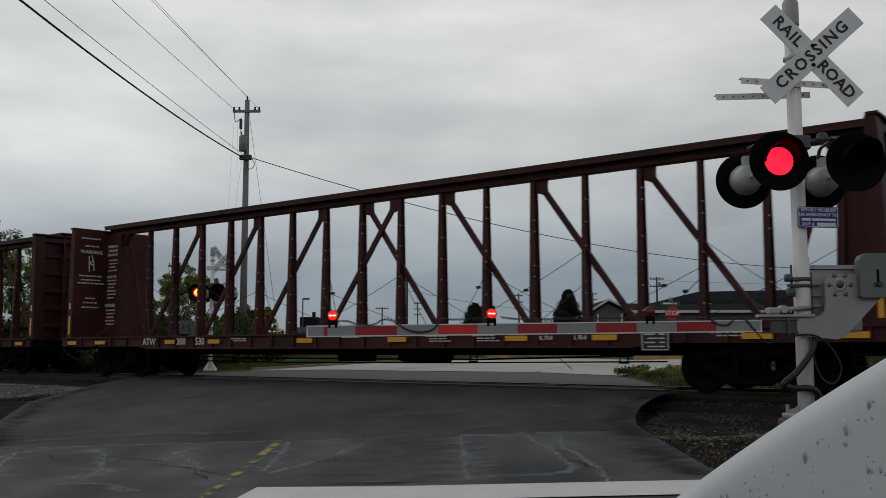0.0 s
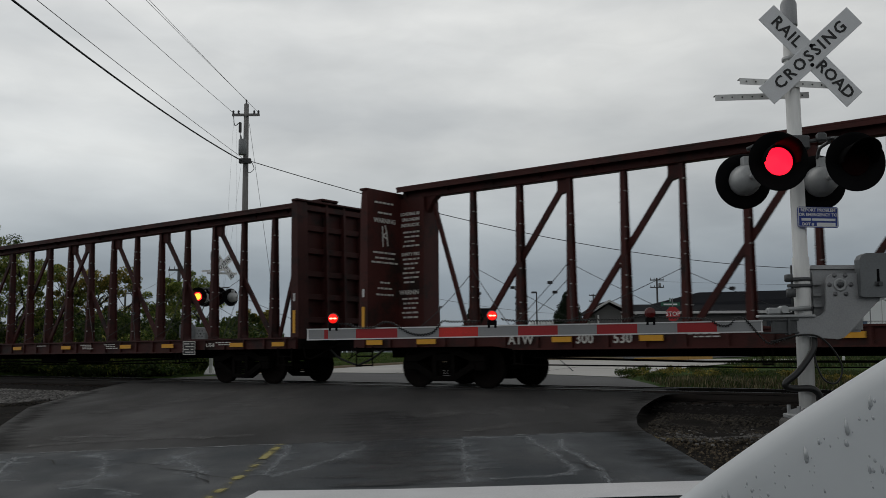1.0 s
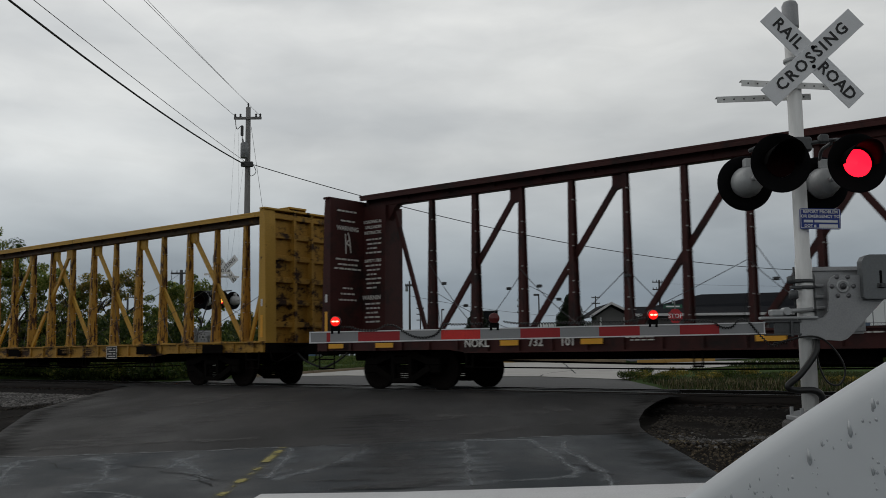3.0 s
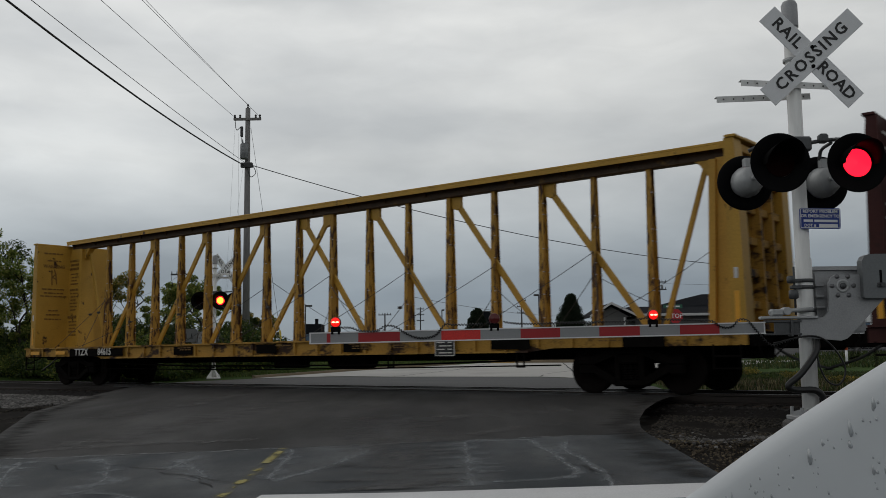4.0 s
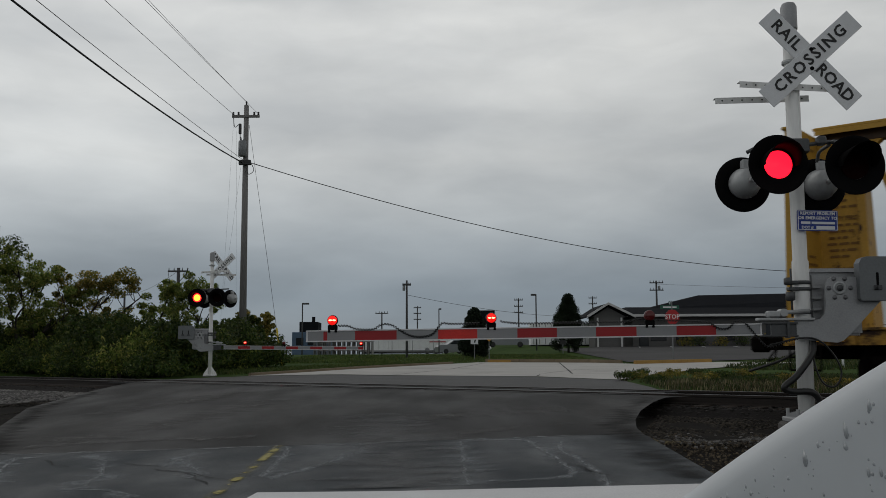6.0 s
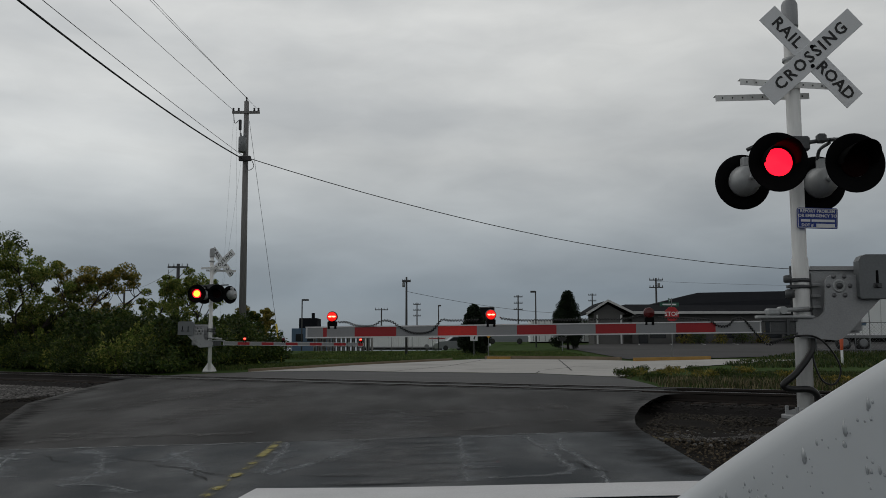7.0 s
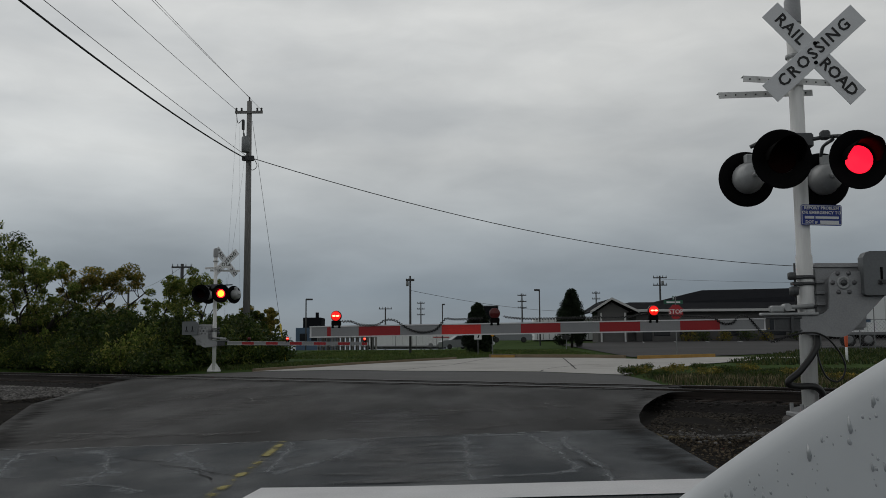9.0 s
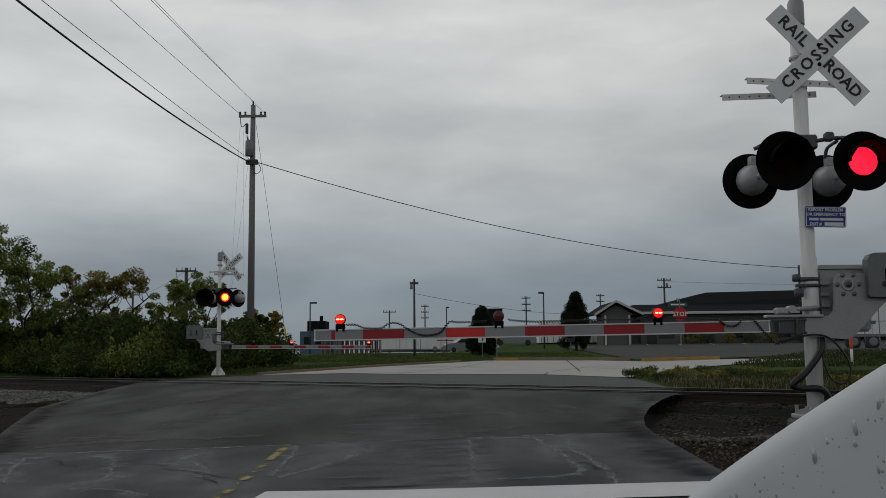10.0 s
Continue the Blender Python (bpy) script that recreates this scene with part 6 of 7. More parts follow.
def weed_clump(x, y, h, seed):
    b = thing("weed_clump", pose(x, y, land(x, y)), "scrubby brown and green weed clump at the pavement edge", "weeds", "weed clumps")
    g = random.Random(seed)
    bm = bmesh.new()
    clumps = []
    for k in range(14):
        a, r = g.uniform(0, 6.28), g.uniform(0.05, 0.45)
        tip = V(math.cos(a) * r, math.sin(a) * r, h * g.uniform(0.5, 1.1))
        rod(bm, (tip.x * 0.4, tip.y * 0.4, -0.03), tip, 0.008, 0.004, seg=4, cap=False)
        clumps.append((tuple(tip * 0.8), (0.14, 0.14, h * 0.35), 40))
    part("stalks", bm, M_DRYBLADE, b)
    part("foliage", leaves_mesh("foliage", clumps, M_LEAF_YELLOW if seed % 2 else M_LEAF_DARK, seed, 0.03), M_LEAF, b)


for i, (x, y, h) in enumerate(((4.9, 25.6, 0.40), (5.4, 26.6, 0.32), (5.9, 28.0, 0.38), (6.3, 27.0, 0.26), (5.5, 24.6, 0.22), (7.2, 29.5, 0.34), (8.4, 31.5, 0.3), (6.9, 25.2, 0.3), (8.0, 27.0, 0.32), (9.2, 29.0, 0.34), (7.6, 23.0, 0.25), (9.0, 24.6, 0.3), (10.4, 27.0, 0.33), (8.6, 20.6, 0.25), (10.2, 22.5, 0.3), (11.6, 25.0, 0.32), (9.8, 18.8, 0.25), (11.6, 20.6, 0.3))):
    weed_clump(x, y, h * 0.72, 60 + i)


# ---- poles and wires ----
M_POLE = mat("weathered_grey_pole", (0.20, 0.195, 0.19), 0.85, vary=0.3, scale=2, fine=20, bump=0.3, stretch=(1, 1, 0.15))
M_FARPOLE = mat("distant_timber", (0.07, 0.07, 0.072), 0.9, vary=0.2, scale=2, fine=20, bump=0)
M_WIRE = mat("black_overhead_wire", (0.02, 0.02, 0.022), 0.6, vary=0.1, scale=2, fine=10, bump=0)
M_CAN = mat("grey_transformer", (0.22, 0.23, 0.235), 0.5, 0.2, vary=0.15, scale=4, fine=40, bump=0.05)
M_GUYGUARD = mat("yellow_plastic_guard", (0.60, 0.45, 0.04), 0.5, vary=0.15, scale=3, fine=30, bump=0.05)


def wire(name, a, b, drop, r, label="thin black overhead wire"):
    bm = bmesh.new()
    pipe(bm, sag(a, b, drop), r, 5)
    return tagged(part(name, bm, M_WIRE), label, "overhead wire", "overhead wires")


def main_pole():
    x, y = -9.27, 45.0
    z0 = land(x, y)
    p = thing("utility_pole", pose(x, y, z0), "tall weathered grey timber utility pole with transformer", "utility pole")
    H = 12.66 - z0
    bm = bmesh.new()
    rod(bm, (0, 0, -0.2), (0, 0, H), 0.185, 0.115, seg=14)
    part("pole", bm, M_POLE, p)
    bm = bmesh.new()
    rbox(bm, -0.66, 0.66, -0.16, -0.06, H - 0.62, H - 0.50, 0.01)
    part("crossarm", bm, M_POLE, p)
    for sx in (-0.6, -0.35, 0.4, 0.6):
        bm = bmesh.new()
        lathe(bm, [(0.03, 0), (0.06, 0.03), (0.035, 0.07), (0.06, 0.11), (0.03, 0.16)], 10, pose(sx, -0.11, H - 0.50))
        part("insulator", bm, M_FARPOLE, p)
    bm = bmesh.new()
    lathe(bm, [(0.02, 0), (0.05, 0.04), (0.03, 0.1), (0.05, 0.16), (0.02, 0.22)], 10, pose(0, 0, H))
    part("insulator", bm, M_FARPOLE, p)
    for dz, h, dx in ((-2.55, 0.75, -0.10),):
        bm = bmesh.new()
        lathe(bm, [(0.16, 0), (0.19, 0.03), (0.19, h - 0.06), (0.16, h), (0.05, h + 0.03)], 16, pose(dx, -0.30, H + dz))
        for q in (-0.08, 0.08):
            lathe(bm, [(0.03, 0), (0.05, 0.05), (0.02, 0.2)], 8, pose(dx + q, -0.30, H + dz + h))
        part("transformer", bm, M_CAN, p, "grey can transformer")
    bm = bmesh.new()
    pipe(bm, curve_pts([(0.25, -0.2, H - 2.75), (0.45, -0.25, H - 3.2), (0.2, -0.25, H - 3.4), (0.05, -0.2, H - 3.0)], 6), 0.018)
    rbox(bm, -0.28, 0.30, -0.28, -0.12, H - 2.95, H - 2.70, 0.03)
    part("cable_clamp", bm, M_FARPOLE, p)
    bm = bmesh.new()
    pipe(bm, curve_pts([(-0.6, -0.12, H - 0.5), (-0.5, -0.2, H - 1.1), (-0.25, -0.25, H - 1.0), (-0.22, -0.28, H - 1.7)], 6), 0.018)
    rbox(bm, -0.30, -0.18, -0.3, -0.15, H - 1.45, H - 0.95, 0.02)
    part("pole_hardware", bm, M_FARPOLE, p)
    # guy with its yellow guard
    g = thing("guy_wire", pose(-7.35, 44.0, land(-7.35, 44.0)), "thin steel guy wire with a yellow guard at its foot", "guy wire")
    bm = bmesh.new()
    foot = V(0.1, 0, 0.0)
    top = V(-9.12 + 7.35, 1.0, 11.7 - land(-7.35, 44.0))
    rod(bm, foot, top, 0.009, seg=5)
    part("wire", bm, M_WIRE, g)
    bm = bmesh.new()
    d = (top - foot).normalized()
    rod(bm, foot, foot + d * 1.75, 0.045, seg=8)
    part("guard", bm, M_GUYGUARD, g, "yellow plastic guy guard")
    # spans towards the pole behind the camera, and on across the street
    for a, end, drop, r, nm in (((-9.4, 44.9, 9.85), (-10.51, -6, 10.05), 1.0, 0.030, "thick black overhead cable"), ((-9.4, 44.9, 10.0), (-11.43, -6, 10.2), 0.35, 0.011, "thin black overhead wire above the road"), ((-9.87, 44.85, 12.2), (-12.31, -6, 12.4), 0.35, 0.010, "thin black overhead wire above the road"), ((-9.27, 45, 12.85), (-11.66, -6, 13.05), 0.30, 0.009, "thin black overhead wire above the road"), ((-8.66, 44.9, 12.2), (-10.64, -6, 12.4), 0.30, 0.008, "thin black overhead wire above the road")):
        wire("overhead_wire", a, end, drop, r, nm)
    # faint drops that fan out behind the pole
    for a, end in (((-9.85, 44.9, 12.0), (-14.2, 62.0, 3.0)), ((-9.7, 44.9, 11.4), (-13.2, 62.0, 3.0)), ((-9.45, 44.9, 9.8), (-11.9, 52.0, 3.4))):
        wire("service_wire", a, end, 0.15, 0.0035, "thin service wire dropping from the pole")
    wire("overhead_wire", (-9.0, 45, 9.85), (31.0, 64.5, 6.08), 1.60, 0.020, "black overhead cable sagging across the street")


main_pole()


def side_pole():
    """The pole behind the camera from which the wires come."""
    x, y = -12.6, -6.0
    p = thing("utility_pole", pose(x, y, land(x, y)), "timber utility pole beside the road", "utility pole")
    bm = bmesh.new()
    rod(bm, (0, 0, -0.2), (0, 0, 13.2), 0.18, 0.11, seg=12)
    part("pole", bm, M_POLE, p)
    bm = bmesh.new()
    rbox(bm, -0.4, 2.4, -0.05, 0.05, 12.3, 12.42, 0.01)
    part("crossarm", bm, M_POLE, p)


side_pole()


def far_pole(x, y, top, arms, w=1.4, r=0.13, can=False, label="distant timber utility pole with crossarms"):
    z0 = land(x, y)
    p = thing("utility_pole", pose(x, y, z0), label, "utility pole", "distant poles")
    H = top - z0
    bm = bmesh.new()
    rod(bm, (0, 0, -0.2), (0, 0, H), r, r * 0.7, seg=8)
    part("pole", bm, M_FARPOLE, p)
    for k in range(arms):
        bm = bmesh.new()
        z = H - 0.25 - k * 0.85
        rbox(bm, -w / 2, w / 2, -0.14, -0.04, z - 0.06, z + 0.06, 0.01)
        for sx in (-0.45, -0.2, 0.2, 0.45):
            rod(bm, (sx * w, -0.09, z + 0.05), (sx * w, -0.09, z + 0.05 + 0.14 * w), 0.03 * w, 0.015 * w, seg=6)
        part("crossarm", bm, M_FARPOLE, p)
    if can:
        bm = bmesh.new()
        lathe(bm, [(0.9 * r, 0), (1.1 * r, 0.03), (1.1 * r, 3.4 * r), (0.7 * r, 3.8 * r)], 12, pose(2.2 * r * (1 if can > 0 else -1), -0.05, H - 8 * r))
        part("transformer", bm, M_CAN, p)


far_pole(-19.2, 70, 7.1, 1, 1.5, 0.17)
far_pole(-36.3, 110, 7.9, 1, 1.8, 0.16)
far_pole(-1.93, 55.7, 5.0, 1, 0.5, 0.075, -1, "slim grey service pole with a small transformer")
far_pole(-8.5, 140, 6.9, 1, 1.9, 0.13)
far_pole(-3.3, 140, 7.7, 3, 1.1, 0.11)
far_pole(10.7, 130, 8.2, 3, 1.2, 0.12)
far_pole(22.4, 140, 9.0, 2, 1.2, 0.12)
far_pole(25.0, 110, 9.0, 2, 1.6, 0.14, 1)
wire("overhead_wire", (-1.9, 55.7, 4.15), (16.0, 92.0, 4.3), 0.5, 0.012)
wire("overhead_wire", (-36.3, 110, 7.6), (-19.2, 70, 6.9), 0.4, 0.012)
wire("overhead_wire", (25, 110, 8.6), (80, 108, 8.4), 0.6, 0.012)


def lot_lamp(x, y, top, arm):
    z0 = land(x, y)
    p = thing("lot_lamp", pose(x, y, z0), "slim dark car park lamp post", "lamp post", "car park lamps")
    H = top - z0
    bm = bmesh.new()
    rod(bm, (0, 0, -0.1), (0, 0, H), 0.06, 0.05, seg=8)
    part("post", bm, M_FARPOLE, p)
    bm = bmesh.new()
    rbox(bm, *sorted((0.0, arm)), -0.12, 0.12, H - 0.12, H + 0.02, 0.02)
    part("lamp_head", bm, M_FARPOLE, p)


lot_lamp(-11.5, 80, 5.0, 0.55)
lot_lamp(-0.1, 95, 5.2, 0.25)
lot_lamp(7.55, 75, 5.35, -0.4)

# ---- buildings and parked trailers in the distance ----
M_SHINGLE = mat("dark_shingle_roof", (0.014, 0.015, 0.018), 0.85, vary=0.25, scale=1.5, fine=12, bump=0.3, spec=0.05)
M_SIDING = mat("grey_siding", (0.12, 0.118, 0.115), 0.8, vary=0.15, scale=0.8, fine=10, bump=0.1, stretch=(0.2, 0.2, 3), spec=0.1)
M_FASCIA = mat("white_fascia", (0.55, 0.55, 0.54), 0.6, vary=0.08, scale=1, fine=20, bump=0.02)
M_GLASS = mat("dark_window_glass", (0.02, 0.022, 0.025), 0.1, vary=0.1, scale=1, fine=10, bump=0)
M_TRAILER = mat("white_trailer_panel", (0.80, 0.81, 0.81), 0.5, vary=0.06, scale=0.6, fine=20, bump=0.03)
M_BLUEWALL = mat("blue_metal_cladding", (0.07, 0.12, 0.19), 0.6, vary=0.15, scale=1, fine=12, bump=0.1)
M_REDLOGO = mat("red_band", (0.40, 0.03, 0.03), 0.5, vary=0.1, scale=3, fine=20, bump=0)
M_FLATBED = mat("grey_steel_rack", (0.26, 0.25, 0.24), 0.7, 0.2, vary=0.3, scale=2, fine=20, bump=0.1)
M_STOPRED = mat("stop_sign_red", (0.40, 0.015, 0.02), 0.4, vary=0.06, scale=3, fine=40, bump=0)
M_GREEN = mat("street_sign_green", (0.015, 0.10, 0.06), 0.4, vary=0.06, scale=3, fine=40, bump=0)
M_STEELPOST = mat("galvanised_post", (0.22, 0.225, 0.23), 0.5, 0.5, vary=0.15, scale=4, fine=40, bump=0.03)
M_ORANGE = mat("orange_marker_plastic", (0.62, 0.10, 0.03), 0.5, vary=0.1, scale=3, fine=30, bump=0)
M_KERBSTONE = mat("weathered_kerb_concrete", (0.20, 0.155, 0.10), 0.85, vary=0.25, scale=2, fine=30, bump=0.2)
M_KERBYELLOW = mat("faded_yellow_kerb_paint", (0.36, 0.21, 0.05), 0.75, vary=0.25, scale=2, fine=30, bump=0.2)
M_CARSILVER = mat("silver_car_paint", (0.24, 0.25, 0.26), 0.3, 0.4, vary=0.05, scale=2, fine=20, bump=0)


def low_building():
    b = thing("building", pose(0, 0, 1.35), "low grey building with dark shingle roof and white fascia", "building")
    zE, zW = 4.22 - 1.35, 0.0
    bm = bmesh.new()
    box(bm, 18.3, 60, 91.0, 108, -0.5, zE - 0.05)
    part("wall", bm, M_SIDING, b)
    # small gabled wing that stands forward
    bm = bmesh.new()
    hexa(bm, [(14.3, 88.6, -0.5), (17.0, 88.6, -0.5), (17.0, 92, -0.5), (14.3, 92, -0.5)], [(14.3, 88.6, zE - 0.2), (17.0, 88.6, zE - 0.2), (17.0, 92, zE - 0.2), (14.3, 92, zE - 0.2)])
    prism(bm, [(14.1, zE - 0.2), (17.3, zE - 0.2), (15.6, zE + 0.75)], 88.7, 92)
    part("wall", bm, M_SIDING, b)
    bm = bmesh.new()
    zr = 5.24 - 1.35
    # gable roof slopes
    for xa, xb in ((13.6, 15.55), (15.55, 18.0)):
        za, zb_ = (zE - 0.25, zr - 0.05) if xa < 15 else (zr - 0.05, zE - 0.25)
        hexa(bm, [(xa, 88.2, za), (xb, 88.2, zb_), (xb, 97, zb_), (xa, 97, za)], [(xa, 88.2, za + 0.12), (xb, 88.2, zb_ + 0.12), (xb, 97, zb_ + 0.12), (xa, 97, za + 0.12)])
    part("roof", bm, M_SHINGLE, b)
    bm = bmesh.new()
    for (xa, za), (xb, zb_) in (((13.55, zE - 0.28), (15.55, zr - 0.08)), ((15.55, zr - 0.08), (18.05, zE - 0.28))):
        prism(bm, [(xa, za), (xb, zb_), (xb, zb_ + 0.22), (xa, za + 0.22)], 88.05, 88.19)
    part("fascia", bm, M_FASCIA, b)
    # lower front roof, then the high hip roof
    bm = bmesh.new()
    hexa(bm, [(17.0, 90.2, zE), (62, 90.2, zE), (62, 97, zE), (17.0, 97, zE)], [(18.5, 95.2, zr), (62, 95.2, zr), (62, 97, zr), (18.5, 97, zr)])
    part("roof", bm, M_SHINGLE, b)
    bm = bmesh.new()
    hexa(bm, [(20.8, 94.8, zr - 0.1), (70, 94.8, zr - 0.1), (70, 108, zr - 0.1), (20.8, 108, zr - 0.1)], [(26.7, 98.5, 6.6 - 1.35), (70, 98.5, 7.3 - 1.35), (70, 103, 7.3 - 1.35), (26.7, 103, 6.6 - 1.35)])
    part("roof", bm, M_SHINGLE, b)
    bm = bmesh.new()
    rbox(bm, 17.6, 62, 90.0, 90.19, zE - 0.12, zE + 0.12, 0.02)
    part("gutter", bm, M_FASCIA, b)
    for x in (20.0, 22.4, 26.5, 31.0, 36.0):
        bm = bmesh.new()
        rbox(bm, x, x + 1.5, 90.93, 90.99, 0.5, 2.0, 0.02)
        part("window", bm, M_GLASS, b)
    bm = bmesh.new()
    rbox(bm, 18.9, 19.8, 90.93, 90.99, -0.05, 2.05, 0.02)
    part("door", bm, M_GLASS, b)
    for x in (14.5, 16.7):
        bm = bmesh.new()
        rbox(bm, x, x + 0.15, 88.35, 88.5, -0.5, zE - 0.25, 0.02)
        part("porch_post", bm, M_FASCIA, b)


low_building()
for i, (x, y, h) in enumerate(((22.8, 89.6, 1.1), (24.3, 89.6, 1.25), (26.0, 89.6, 1.0), (28.4, 89.7, 1.2), (30.2, 89.6, 1.0), (33.0, 89.6, 1.1))):
    bush(x, y, h, 1.3, M_LEAF_DARK if i % 2 else M_LEAF_YELLOW, 300 + i, "low shrub along the building wall", 300, 0.08)


def trailer(x0, x1, y, z0, z1, logo, label, wheels):
    t = thing("semi_trailer", pose(x0, y, land((x0 + x1) / 2, y)), label, "semi trailer", "parked trailers")
    L = x1 - x0
    h0, h1 = z0, z1
    bm = bmesh.new()
    rbox(bm, 0, L, 0, 2.5, h0, h1, 0.06, seg=2)
    part("box_body", bm, M_TRAILER, t)
    n = int(L / 1.2)
    for k in range(n):
        bm = bmesh.new()
        box(bm, k * L / n + 0.02, k * L / n + 0.06, -0.02, 0.0, h0 + 0.1, h1 - 0.1)
        part("seam", bm, M_FASCIA, t)
    bm = bmesh.new()
    rbox(bm, 0.05, L - 0.05, -0.03, 0.02, h0 - 0.12, h0 + 0.06, 0.01)
    part("side_rail", bm, M_STEELPOST, t)
    bm = bmesh.new()
    rbox(bm, 0.8, L - 0.8, 0.5, 2.0, h0 - 0.35, h0 - 0.12, 0.02)
    for wx in (1.2, L - 3.6):
        rbox(bm, wx, wx + 0.1, 0.3, 0.45, 0.0, h0, 0.01)
    part("chassis", bm, M_GRIME, t)
    for wx in wheels:
        w = part("wheel", bmesh_tyre(), M_RUBBER, t, "", pose(wx, 0.18, 0.5))
        bm = bmesh.new()
        lathe(bm, [(0.05, 0.0), (0.27, 0.02), (0.29, 0.06), (0.2, 0.08), (0.05, 0.06)], 16, pose(0, -0.15, 0, 90))
        part("rim", bm, M_STEELPOST, w)
    for x, z, w, h, mt in logo:
        bm = bmesh.new()
        box(bm, x - w / 2, x + w / 2, -0.028, -0.022, z - h / 2, z + h / 2)
        part("marking", bm, mt, t)


def bmesh_tyre():
    bm = bmesh.new()
    lathe(bm, [(0.28, -0.13), (0.46, -0.14), (0.50, -0.09), (0.50, 0.09), (0.46, 0.14), (0.28, 0.13)], 22, pose(0, 0, 0, 90))
    return bm


trailer(-10.2, 1.15, 119, 0.42, 2.9, ((9.3, 1.9, 2.4, 0.35, M_BLACKLET), (9.9, 1.5, 2.0, 0.14, M_REDLOGO)), "white box semi trailer with a dark and red marking", (8.6, 9.7))
trailer(24.9, 38.5, 62, 0.95, 3.45, ((2.0, 1.75, 1.5, 0.22, M_BLUEWALL), (1.0, 1.70, 0.4, 0.30, M_BLUEWALL), (1.2, 1.35, 0.9, 0.08, M_BLUEWALL)), "white box semi trailer parked behind a wire fence", (1.3, 2.55))
for i, x in enumerate((9.2, 11.8, 14.4, 17.0)):
    c = thing("white_container", pose(x, 97, land(x, 97)), "white storage container parked beyond the lot", "container", "white containers")
    bm = bmesh.new()
    rbox(bm, 0, 2.45, 0, 2.4, 0.12, 2.3, 0.03)
    part("body", bm, M_TRAILER, c)
    for k in range(4):
        bm = bmesh.new()
        box(bm, 0.25 + 0.6 * k, 0.31 + 0.6 * k, -0.03, 0.0, 0.2, 2.2)
        part("lock_rod", bm, M_STEELPOST, c)
    bm = bmesh.new()
    rbox(bm, 0.05, 2.4, 0.1, 2.3, 0.0, 0.12, 0.01)
    part("skid", bm, M_GRIME, c)


def steel_rack():
    """Rows of upright steel frames stacked on the yard beside the lawn."""
    for i in range(12):
        x = -8.7 + i * 0.34
        r = thing("steel_frame", pose(x, 66 + 0.15 * (i % 3), land(x, 66)), "upright grey steel frame stacked in the yard", "steel frame", "stacked frames")
        bm = bmesh.new()
        for dx in (0.0, 0.24):
            rbox(bm, dx, dx + 0.05, 0, 1.2, 0.0, 1.25 - 0.1 * (i % 2), 0.005)
        for z in (0.25, 0.85):
            rbox(bm, 0.05, 0.24, 0, 0.05, z, z + 0.05, 0.005)
        part("upright", bm, M_FLATBED if i % 3 else M_STEELPOST, r)


steel_rack()


def blue_plant():
    b = thing("industrial_building", pose(-14.2, 92, land(-14.2, 92)), "distant blue metal industrial building with roof unit", "building")
    bm = bmesh.new()
    rbox(bm, 0, 3.6, 0, 6, -0.3, 2.15, 0.03)
    part("wall", bm, M_BLUEWALL, b)
    bm = bmesh.new()
    rbox(bm, 0.4, 2.2, 2, 5, 2.15, 3.2, 0.05)
    rbox(bm, 1.6, 1.9, 2.2, 2.5, 3.2, 3.7, 0.02)
    part("roof_unit", bm, M_SHINGLE, b)
    for k in range(3):
        bm = bmesh.new()
        rbox(bm, 0.4 + 1.1 * k, 1.1 + 1.1 * k, -0.05, 0.0, 0.9, 1.6, 0.01)
        part("window", bm, M_GLASS, b)


blue_plant()


def far_car(x, y, label, paint, heading=0):
    c = thing("car", pose(x, y, land(x, y), 0, 0, heading), label, "car", "parked cars")
    bm = bmesh.new()
    prism(bm, [(-2.1, 0.22), (-2.15, 0.75), (-1.9, 0.92), (-1.1, 0.98), (-0.5, 1.42), (0.75, 1.45), (1.4, 1.0), (2.0, 0.85), (2.15, 0.6), (2.1, 0.22)], 0, 1.7)
    part("body", bm, paint, c)
    bm = bmesh.new()
    prism(bm, [(-0.95, 1.0), (-0.45, 1.36), (0.70, 1.38), (1.2, 1.02)], -0.012, 1.712)
    part("side_glass", bm, M_GLASS, c)
    for wx in (-1.3, 1.3):
        bm = bmesh.new()
        lathe(bm, [(0.15, -0.09), (0.26, -0.09), (0.28, 0.0), (0.26, 0.09), (0.15, 0.09)], 16, pose(wx, 0.08, 0.28, 90))
        part("wheel", bm, M_RUBBER, c)


far_car(6.3, 91, "distant silver car parked in the lot", M_CARSILVER)
far_car(1.9, 100, "distant pale car parked beside the trailer", M_CARSILVER, 12)
far_car(3.4, 106, "distant white car parked beside the trailer", M_CARWHITE, -8)


# ---- signs and kerbs ----
def octagon(r):
    return [(r * math.cos(radians(22.5 + 45 * k)), r * math.sin(radians(22.5 + 45 * k))) for k in range(8)]


